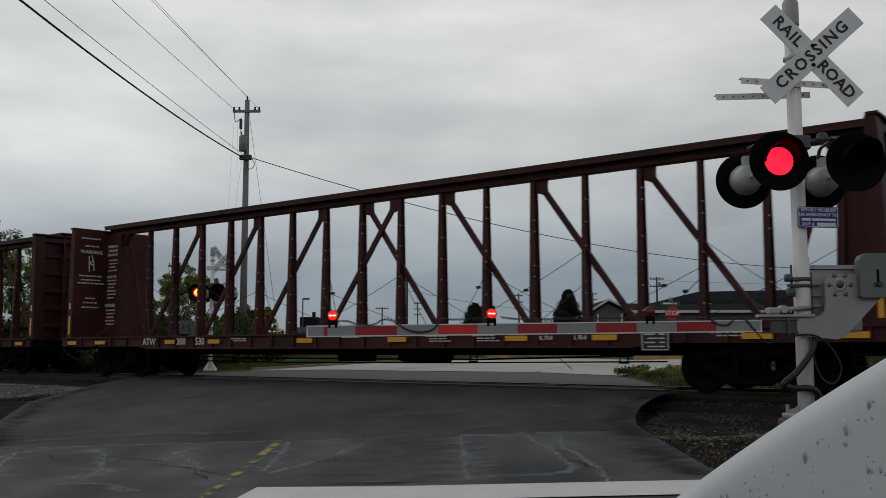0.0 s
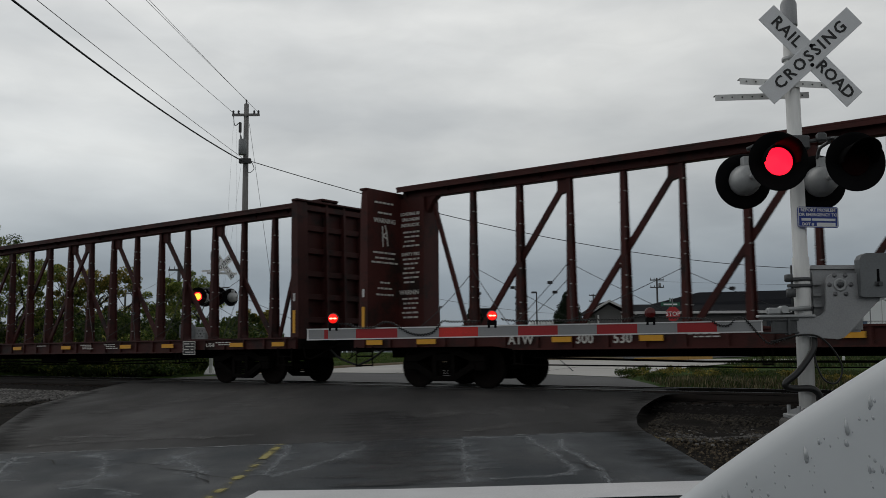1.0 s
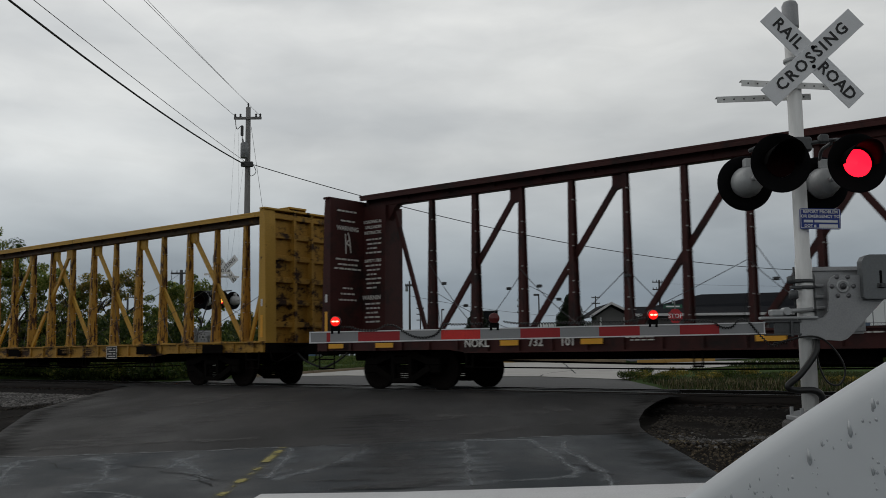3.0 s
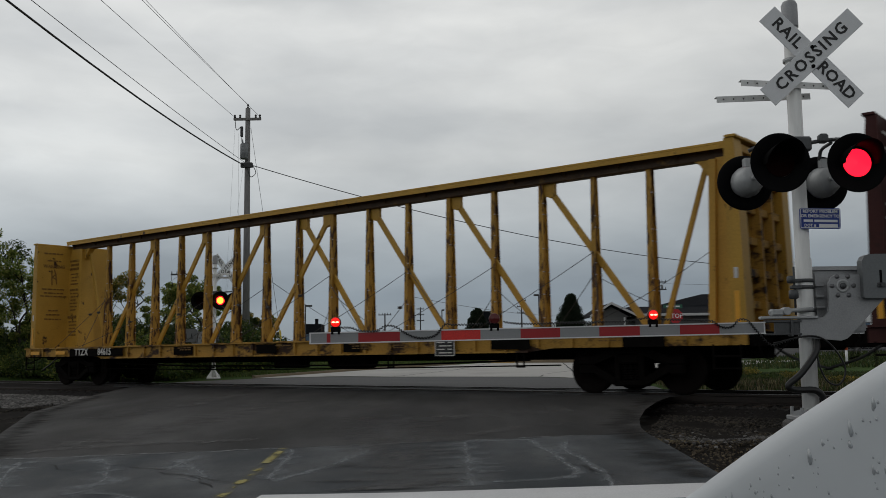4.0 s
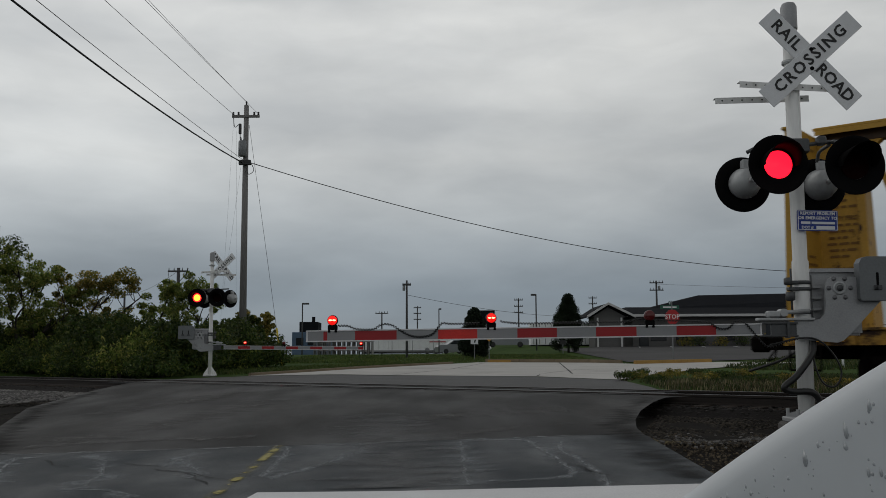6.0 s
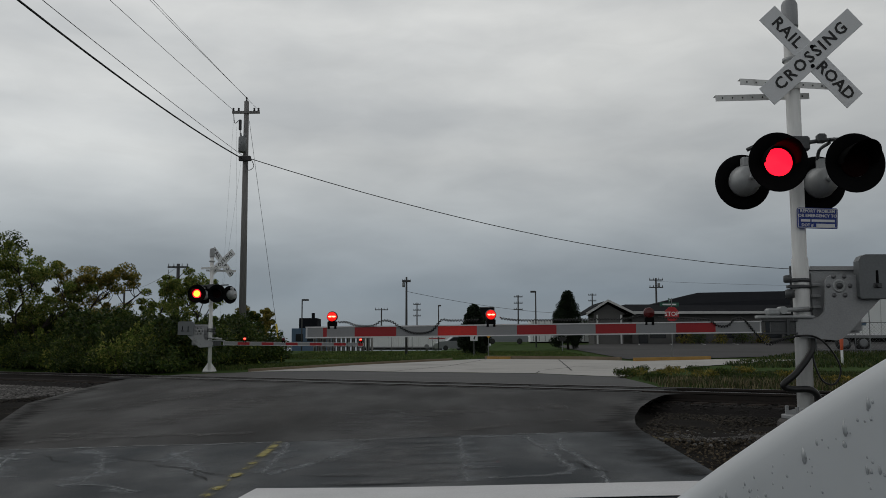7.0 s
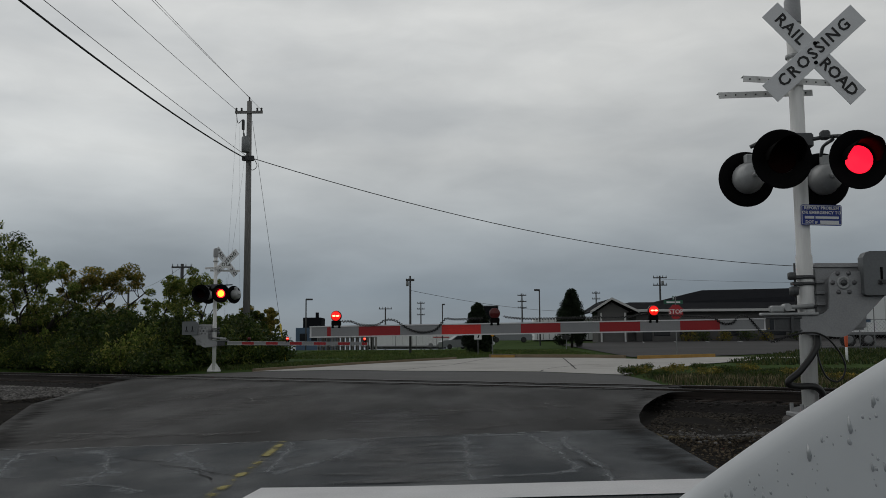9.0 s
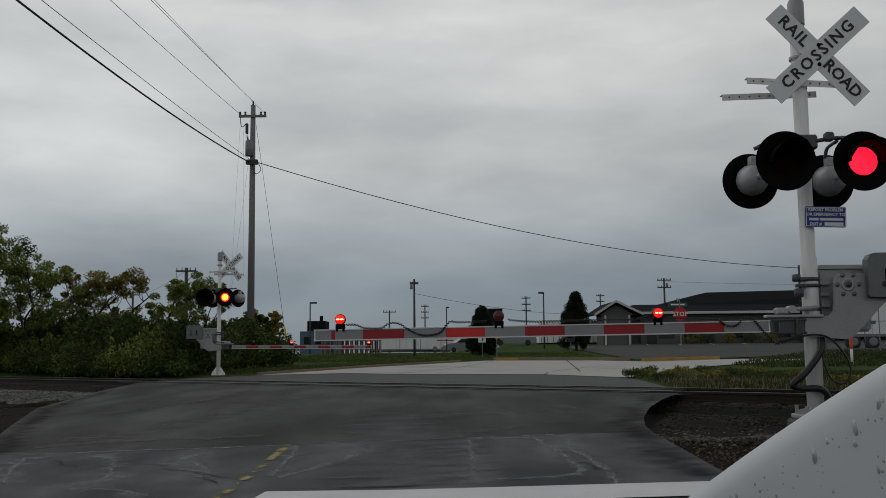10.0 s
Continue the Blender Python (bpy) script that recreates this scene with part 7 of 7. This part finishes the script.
def stop_sign(x, y, zc, face, label):
    z0 = land(x, y)
    s = thing("stop_sign", pose(x, y, z0), label, "stop sign", "stop signs")
    bm = bmesh.new()
    rbox(bm, -0.025, 0.025, 0.02, 0.06, -0.1, zc - z0 + (0.75 if face else 0.3), 0.004)
    part("post", bm, M_STEELPOST, s)
    bm = bmesh.new()
    prism(bm, octagon(0.36), -0.006, 0.006)
    p = part("panel", bm, M_STOPRED, s, "red octagonal panel", pose(0, 0, zc - z0))
    if face:
        letters("lettering", "STOP", 0.29, M_SIGNWHITE, p, pose(0, -0.011, 0, 90), bold=0.003)
        for w, dz, turn in ((0.95, 0.46, 8), (0.62, 0.66, 70)):
            bm = bmesh.new()
            rbox(bm, -w / 2, w / 2, -0.006, 0.006, -0.09, 0.09, 0.003)
            q = part("street_name_plate", bm, M_GREEN, s, "green street name plate", pose(-0.1, 0.04, zc - z0 + dz, 0, 0, turn))
            bm = bmesh.new()
            box(bm, -w * 0.36, w * 0.36, -0.011, -0.008, -0.035, 0.035)
            part("name_bar", bm, M_SIGNWHITE, q)


stop_sign(11.06, 45.5, 2.42, True, "red stop sign with green street name plates on a post")
stop_sign(24.75, 55.0, 3.4, False, "red stop sign on a steel post near the fence")


def post_sign(name, x, y, zc, pts, material, label, mark=None):
    z0 = land(x, y)
    s = thing(name, pose(x, y, z0), label, "road sign", "small road signs")
    bm = bmesh.new()
    rbox(bm, -0.02, 0.02, 0.015, 0.05, -0.1, zc - z0 + 0.1, 0.004)
    part("post", bm, M_STEELPOST, s)
    bm = bmesh.new()
    prism(bm, pts, -0.005, 0.005)
    p = part("panel", bm, material, s, "", pose(0, 0, zc - z0))
    if mark:
        bm = bmesh.new()
        for a, b in mark:
            bar(bm, (a[0], -0.008, a[1]), (b[0], -0.008, b[1]), 0.07, 0.004)
        part("symbol", bm, M_BLACKLET, p)


post_sign("arrow_sign", 1.84, 51.4, 1.45, [(-0.2, -0.22), (0.2, -0.22), (0.2, 0.22), (-0.2, 0.22)], M_SIGNWHITE, "small white sign with a black symbol on a post", [((-0.08, 0.1), (0.08, 0.1)), ((0.08, 0.1), (0.0, -0.14))])
post_sign("warning_sign", 2.62, 51.3, 1.70, [(0, -0.34), (0.34, 0), (0, 0.34), (-0.34, 0)], M_REFLECT, "yellow diamond warning sign on a short post", [((-0.12, 0.08), (0, -0.05)), ((0.12, 0.08), (0, -0.05))])
post_sign("small_sign", 8.2, 64.0, 1.45, [(-0.2, -0.14), (0.2, -0.14), (0.2, 0.14), (-0.2, 0.14)], M_BLACKLET, "small dark sign on a post beside the evergreen")


def board_sign():
    x, y = 2.97, 60.0
    s = thing("sign_board", pose(x, y, land(x, y)), "dark rectangular sign board on a post with pale frame", "sign board")
    zb = 2.97 - land(x, y)
    bm = bmesh.new()
    rbox(bm, -0.05, 0.05, 0.03, 0.13, -0.1, zb, 0.01)
    part("post", bm, M_FARPOLE, s)
    bm = bmesh.new()
    rbox(bm, -0.44, 0.44, -0.04, 0.03, zb - 0.42, zb + 0.42, 0.01)
    part("panel", bm, M_SHINGLE, s)
    bm = bmesh.new()
    for a in ((-0.48, -0.44, -0.46, 0.46), (0.44, 0.48, -0.46, 0.46), (-0.44, 0.44, 0.42, 0.46), (-0.44, 0.44, -0.46, -0.42)):
        box(bm, a[0], a[1], -0.06, 0.04, zb + a[2], zb + a[3])
    part("frame", bm, M_STEELPOST, s)


board_sign()


def marker_post():
    x, y = 16.15, 38.5
    m = thing("marker_post", pose(x, y, land(x, y)), "orange and white plastic marker post in the grass", "marker post")
    bm = bmesh.new()
    rod(bm, (0, 0, -0.05), (0, 0, 0.62), 0.05, seg=10)
    part("base_tube", bm, M_TRAILER, m)
    bm = bmesh.new()
    lathe(bm, [(0.055, 0.6), (0.058, 0.62), (0.085, 1.15), (0.06, 1.2)], 12)
    part("top_tube", bm, M_ORANGE, m)


marker_post()


def fence(x0, x1, y):
    f = thing("wire_fence", pose(x0, y, land((x0 + x1) / 2, y)), "low chain link fence with steel posts", "fence")
    n = int((x1 - x0) / 2.4)
    for k in range(n + 1):
        bm = bmesh.new()
        rod(bm, (k * 2.4, 0, -0.1), (k * 2.4, 0, 1.85), 0.035, seg=8)
        rod(bm, (k * 2.4, 0, 1.85), (k * 2.4 - 0.15, -0.1, 2.1), 0.02, seg=6)
        part("post", bm, M_STEELPOST, f)
    for z in (0.15, 1.8):
        bm = bmesh.new()
        rod(bm, (0, 0, z), (n * 2.4, 0, z), 0.02, seg=6)
        part("rail", bm, M_STEELPOST, f)
    bm = bmesh.new()
    L = n * 2.4
    for k in range(int(L / 0.22)):
        x = k * 0.22
        for s in (-1, 1):
            xa, xb = (x, x + 1.65) if s > 0 else (x + 1.65, x)
            if max(xa, xb) < L:
                rod(bm, (xa, 0.01 * s, 0.15), (xb, 0.01 * s, 1.8), 0.004, seg=3, cap=False)
    part("mesh", bm, M_STEELPOST, f, "thin wire mesh")


fence(23.0, 42.0, 58.5)
fence(-8.0, 2.0, 112.0)


def kerb(pts, material, label, h=0.15, w=0.18):
    """A kerb of separate stones along a line."""
    k = thing("kerb", Matrix(), label, "kerb", "street kerbs", "structure")
    line = resample(pts, max(2, int(sum((Vector(b) - Vector(a)).length for a, b in zip(pts, pts[1:])) / 1.5)))
    for a, b in zip(line, line[1:]):
        d = (b - a).normalized()
        s = V(-d.y, d.x, 0)
        bm = bmesh.new()
        a2, b2 = a + d * 0.008, b - d * 0.008
        lo = [a2 - s * w / 2, b2 - s * w / 2, b2 + s * w / 2, a2 + s * w / 2]
        zs = [grade(q.x, q.y) for q in lo]
        hexa(bm, [(q.x, q.y, z - 0.15) for q, z in zip(lo, zs)], [(q.x + (s.x if i < 2 else -s.x) * 0.015, q.y + (s.y if i < 2 else -s.y) * 0.015, z + h) for i, (q, z) in enumerate(zip(lo, zs))])
        part("kerb_stone", bm, material, k)


kerb([(-6.6, 33.4), (-5.2, 35.8), (-3.35, 39.2), (-1.4, 42.0), (0.55, 44.5)], M_KERBSTONE, "low brownish concrete kerb round the street corner", 0.09, 0.16)
kerb([(2.2, 46.6), (7.0, 45.1), (8.3, 43.9)], M_KERBSTONE, "low concrete kerb beyond the street")
kerb([(2.3, 46.35), (3.4, 46.05)], M_KERBYELLOW, "short yellow painted kerb beyond the street", 0.12)
kerb([(8.7, 43.0), (10.7, 44.0), (12.7, 45.1)], M_KERBYELLOW, "faded yellow painted kerb at the car park entrance")
# bay lines of the car park
for i in range(5):
    x, y = 17.5 + i * 2.9, 84.0
    bm = bmesh.new()
    m = pose(x, y, 0)
    a, b = V(x, y, grade(x, y) + 0.016), V(x + 0.8, y + 4.2, grade(x, y + 4.2) + 0.016)
    bar(bm, a, b, 0.12, 0.006, (0, 0, 1))
    tagged(part("bay_line", bm, M_STOPBAR), "faded white parking bay line", "road marking", "bay lines", "structure")


# ---- markings, cracks and stones on the near ground ----
def lay_strip(name, pts, w, material, label, lift=0.004, jag=0.0, seed=1, category="road marking", group=""):
    """A thin painted or cracked strip that follows the road surface."""
    g = random.Random(seed)
    line = resample(pts, max(3, int(sum((Vector(b) - Vector(a)).length for a, b in zip(pts, pts[1:])) / 0.12)))
    vs, fs, uvs = [], [], []
    for i, p in enumerate(line):
        d = (line[min(i + 1, len(line) - 1)] - line[max(i - 1, 0)]).normalized()
        s = V(-d.y, d.x, 0)
        off = g.uniform(-jag, jag)
        for sg in (-1, 1):
            uvs.append((0.5 + 0.5 * sg, i * 0.12))
            ww = w / 2 * (1 + (g.uniform(-0.6, 0.6) if jag else g.uniform(-0.02, 0.02)))
            q = p + s * (off + sg * ww)
            vs.append((q.x, q.y, grade(q.x, q.y) + lift))
    for i in range(len(line) - 1):
        fs.append((2 * i, 2 * i + 1, 2 * i + 3, 2 * i + 2))
    me = bpy.data.meshes.new(name)
    me.from_pydata(vs, [], fs)
    layer = me.uv_layers.new(name="across")
    for loop in me.loops:
        layer.data[loop.index].uv = uvs[loop.vertex_index]
    me.materials.append(material)
    return tagged(new(name, me), label, category, group, "structure")


# stop line, a broad bar with worn ends
ruled("stop_line", [(-1.62, 7.62), (2.28, 7.42)], [(-1.55, 8.24), (2.28, 8.02)], lambda x, y: grade(x, y) + 0.003, M_STOPBAR, "broad white painted stop line across the lane", "road marking", 40, 6)
M_YELLOWWORN = soft_mat("worn_yellow_road_paint", (0.36, 0.31, 0.10), 1.3, 0.65, 3.2, (0.46, 0.56), 0.05)
lay_strip("centre_line", [(-1.90, -12.0), (-1.90, 4.0), (-1.895, SEAM_Y - 0.04)], 0.16, M_YELLOWWORN, "worn flaking yellow centre line", 0.002, 0.0, 90)

M_CRACKLINE = mat("open_crack", (0.012, 0.012, 0.012), 0.9, vary=0.3, scale=8, fine=60, bump=0)


def wander(a, b, n, amp, seed):
    g = random.Random(seed)
    a, b = V(*a, 0), V(*b, 0)
    d = b - a
    s = V(-d.y, d.x, 0).normalized()
    out = [a]
    off = 0.0
    for i in range(1, n):
        off = off * 0.7 + g.uniform(-amp, amp)
        out.append(a.lerp(b, i / n) + s * off)
    out.append(b)
    return [(p.x, p.y) for p in out]


CRACKS = (
    (((-0.93, 11.45), (-0.88, 10.82), (-1.14, 10.04), (-1.37, 9.47), (-1.61, 9.09)), 0.10, 0.05),
    (((0.24, 11.32), (0.24, 10.29), (0.23, 9.15), (0.24, 8.38)), 0.26, 0.05),
    (((0.24, 11.40), (0.62, 11.36), (1.02, 11.29)), 0.12, 0.05),
    (((1.02, 11.24), (1.09, 10.36), (1.16, 9.45), (1.23, 8.91), (1.16, 8.67), (0.82, 8.54), (0.42, 8.54)), 0.09, 0.045),
    (((1.37, 10.98), (1.29, 10.21), (1.37, 9.58), (1.44, 8.70), (1.40, 8.04)), 0.08, 0.045),
    (((-1.80, 11.40), (-1.70, 10.60), (-1.69, 9.91), (-1.67, 9.20)), 0.16, 0.05),
    (((-2.81, 11.12), (-2.86, 10.69), (-2.90, 10.08)), 0.18, 0.04),
    (((-2.84, 10.60), (-2.56, 10.01), (-2.34, 9.38), (-2.41, 9.21)), 0.16, 0.05),
    (((-4.03, 11.30), (-3.70, 10.68), (-3.32, 9.53), (-3.22, 8.74), (-3.36, 8.57)), 0.20, 0.04),
    (((-3.19, 8.64), (-2.86, 8.50), (-2.53, 8.16)), 0.14, 0.05),
    (((-4.86, 11.13), (-4.57, 10.14), (-4.18, 9.11)), 0.20, 0.05),
)
for i, (line, halo, core) in enumerate(CRACKS):
    pts = [line[0]]
    for k, (a, b) in enumerate(zip(line, line[1:])):
        pts += wander(a, b, 5, 0.018, 400 + 10 * i + k)[1:]
    lay_strip("crack_halo", pts, halo * 2.4, M_CRACKHALO, "pale dried dust along a crack in the asphalt", -0.003, 0.012, 600 + i, "road crack", "road cracks")
    lay_strip("crack_band", pts, core * 1.5, M_CRACK, "pale dried band along a crack in the asphalt", -0.001, 0.004, 500 + i, "road crack", "road cracks")
for i, (a, b, w) in enumerate((((-5.4, SEAM_Y - 0.02), (-1.9, SEAM_Y - 0.03), 0.14), ((-1.5, SEAM_Y - 0.03), (0.1, SEAM_Y - 0.03), 0.09), ((0.2, SEAM_Y - 0.03), (1.7, SEAM_Y - 0.03), 0.12))):
    lay_strip("seam_band", wander(a, b, 14, 0.015, 7 + i), w, M_CRACK, "pale dried edge along the asphalt seam", 0.001, 0.012, 8 + i, "road crack", "road cracks")
# hairline cracks that stay open and dark
for i, (a, b) in enumerate((((-2.9, 9.9), (-1.9, 9.0)), ((-2.5, 9.55), (-2.1, 8.8)), ((1.2, 9.3), (1.5, 8.6)), ((-3.4, 10.4), (-2.9, 10.1)), ((-4.4, 10.8), (-3.9, 10.2)))):
    lay_strip("open_crack", wander(a, b, 9, 0.05, 820 + i), 0.016, M_CRACKLINE, "thin dark open crack in the asphalt", 0.001, 0.004, 830 + i, "road crack", "road cracks")
# dirt tracked onto the asphalt along its ragged edges
lay_strip("edge_dirt", [(2.10, 8.3), (2.14, 9.5), (2.16, 11.2), (2.32, 12.6), (2.70, 14.0), (3.15, 15.2), (3.60, 16.2)], 0.55, M_EDGEDIRT, "dark dirt spread over the road edge", 0.004, 0.05, 860, "road stain", "road stains")
lay_strip("edge_dirt", [(-5.35, 7.5), (-5.38, 11.4), (-6.4, 14.4), (-7.6, 18.4), (-8.0, 22.6)], 0.55, M_EDGEDIRT, "dark dirt spread over the road edge", 0.004, 0.05, 861, "road stain", "road stains")
# oil drips down the middle of the lane, pale dust scuffed over the newer asphalt
lay_strip("oil_stain", [(-0.38, 8.35), (-0.42, 9.6), (-0.50, 11.0), (-0.70, 13.0), (-0.9, 15.0)], 1.5, M_OIL, "dark oil drip stain along the lane", 0.002, 0.03, 840, "road stain", "road stains")
for i, (line, w) in enumerate(((((0.3, 12.0), (0.9, 12.6), (1.7, 12.8)), 0.7), (((-0.4, 14.0), (0.8, 14.6), (1.9, 14.7)), 1.3), (((-4.9, 12.6), (-4.2, 14.2), (-3.6, 16.5), (-3.2, 18.5)), 1.2), (((-5.2, 12.2), (-3.6, 12.5), (-2.4, 12.4)), 0.6), (((-6.0, 16.5), (-4.8, 18.8), (-4.4, 21.0)), 1.0))):
    lay_strip("dust_scuff", list(line), w, M_SCUFF, "pale dust scuffed over the newer asphalt", 0.003, 0.03, 850 + i, "road stain", "road stains")
# joints of the concrete street
for i, pts in enumerate((((3.05, 30.4), (3.5, 33.5), (5.2, 36.8), (8.5, 38.6)), ((-1.7, 33.0), (0.4, 38.0), (2.2, 45.6)), ((4.6, 33.5), (5.6, 45.2)))):
    lay_strip("pavement_joint", list(pts), 0.05, M_CRACKLINE, "dark joint in the concrete street", 0.008, 0.012, 700 + i, "pavement joint", "pavement joints")


def stone_mesh(seed):
    g = random.Random(seed)
    bm = bmesh.new()
    bmesh.ops.create_icosphere(bm, subdivisions=1, radius=1)
    for v in bm.verts:
        v.co *= g.uniform(0.65, 1.15)
        v.co.z *= 0.75
    me = finish(bm, "stone")
    return np.array([v.co[:] for v in me.vertices]), [tuple(p.vertices) for p in me.polygons]


def stones(name, count, spot, smin, smax, material, seed, label):
    g = random.Random(seed)
    kinds = [stone_mesh(900 + k) for k in range(6)]
    vs, fs = [], []
    for _ in range(count):
        x, y, z = spot(g)
        co, fa = g.choice(kinds)
        r = g.uniform(smin, smax)
        a = g.uniform(0, 6.28)
        c, s = math.cos(a) * r, math.sin(a) * r
        base = len(vs)
        for q in co:
            vs.append((x + q[0] * c - q[1] * s, y + q[0] * s + q[1] * c, z + q[2] * r))
        fs += [tuple(base + i for i in f) for f in fa]
    me = bpy.data.meshes.new(name)
    me.from_pydata(vs, [], fs)
    me.materials.append(material)
    return tagged(new(name, me), label, "stones", kind="stuff")


def island_mat(name, dark, light):
    m = leaf_mat(name, dark, tuple((a + b) / 2 for a, b in zip(dark, light)), light, 0.0)
    m.node_tree.nodes["Principled BSDF"].inputs["Roughness"].default_value = 0.9
    return m


M_STONES = island_mat("mixed_grey_stones", (0.05, 0.048, 0.045), (0.21, 0.20, 0.19))
M_BROWNSTONES = island_mat("brown_gravel", (0.016, 0.013, 0.010), (0.13, 0.10, 0.065))
M_SHOULDER = island_mat("cinder_stones", (0.010, 0.009, 0.008), (0.060, 0.050, 0.038))
M_STRAW = island_mat("tan_grit", (0.06, 0.05, 0.025), (0.26, 0.21, 0.11))
M_DARKSTONES = island_mat("dark_track_stones", (0.010, 0.009, 0.008), (0.035, 0.031, 0.028))


def left_gravel(g):
    while True:
        p = on_track(g.uniform(-22, -8.5), g.uniform(2.3, 5.2))
        if p.x < -8.4:
            return p.x, p.y, land(p.x, p.y) + 0.02


def mast_gravel(g):
    while True:
        x, y = g.gauss(3.75, 0.45), g.gauss(11.3, 0.4)
        if off_track(x, y) > 2.6 and abs(g.gauss(0, 1)) < 1.6:
            return x, y, land(x, y) + 0.012


def verge_gravel(g):
    while True:
        x, y = g.uniform(2.2, 6.0), g.uniform(8.0, 12.4)
        if x > 2.35 + 0.25 * abs(g.gauss(0, 1)):
            return x, y, land(x, y) + 0.008


def shoulder_stones(g):
    while True:
        x, y = g.uniform(2.5, 8.0), g.uniform(9.5, 17.5)
        d = off_track(x, y)
        if 2.2 < d < 6.5 and x > 2.5 + 0.28 * max(0, y - 12):
            return x, y, max(land(x, y), -0.62 + 0.34 * max(0, 2.9 - d)) + 0.006


def bed_stones(g):
    p = on_track(g.choice((g.uniform(-40, -9.5), g.uniform(4.5, 16))), g.uniform(-2.0, 2.4))
    d = off_track(p.x, p.y)
    z = -0.19 - max(0, abs(d) - 1.65) * 0.4
    return p.x, p.y, z


stones("gravel", 9000, left_gravel, 0.025, 0.06, M_STONES, 51, "pale grey ballast gravel beside the road")
def left_cinders(g):
    while True:
        x, y = g.uniform(-15.0, -5.7), g.uniform(10.5, 26.0)
        d = off_track(x, y)
        if 2.2 < d < 9.5 and x < -5.75 - 0.30 * max(0.0, min(y, 20) - 11.5) + abs(g.gauss(0, 0.12)):
            return x, y, land(x, y) + 0.006


stones("left_cinders", 9000, left_cinders, 0.010, 0.035, M_SHOULDER, 56, "dark cinders and stones beside the road")


def straw_grit(g):
    x = g.uniform(2.2, 4.6)
    y = 11.05 + 0.10 * math.sin(x * 3.1) + g.gauss(0, 0.10)
    return x, y, land(x, y) + 0.008


stones("straw_grit", 2600, straw_grit, 0.006, 0.016, M_STRAW, 57, "tan grit and straw washed along the road edge")
stones("mast_stones", 1500, mast_gravel, 0.012, 0.032, M_STONES, 52, "grey stones round the signal foundation")
stones("verge_gravel", 9000, verge_gravel, 0.006, 0.020, M_BROWNSTONES, 53, "brown gravel and dirt at the road edge")
stones("ballast_stones", 7000, bed_stones, 0.025, 0.05, M_DARKSTONES, 54, "dark track ballast stones")
stones("shoulder_stones", 9000, shoulder_stones, 0.010, 0.030, M_SHOULDER, 55, "dark brown cinders and stones on the track shoulder")


def flash_rows(rest, lit_first):
    """The lens snaps half round each 0.6 s: bright face out, then dark face out."""
    dark = rest @ Matrix.Rotation(math.pi, 4, "Z")
    rows = [(0.0, rest if lit_first else dark)]
    turn = 0.0 if lit_first else math.pi
    k = 0
    while 0.3 + 0.6 * k < 10.0:
        t = 0.3 + 0.6 * k
        for q in range(4):
            rows.append((t + q / 30, rest @ Matrix.Rotation(turn + math.pi * q / 3, 4, "Z")))
        turn += math.pi
        k += 1
    if rows[-1][0] < 10.0:
        rows.append((10.0, rows[-1][1]))
    return [r for r in rows if r[0] <= 10.001]


def lamp_motions():
    for lens, rest, first in FLIPPERS:
        walk(lens, flash_rows(rest, first))


motions()
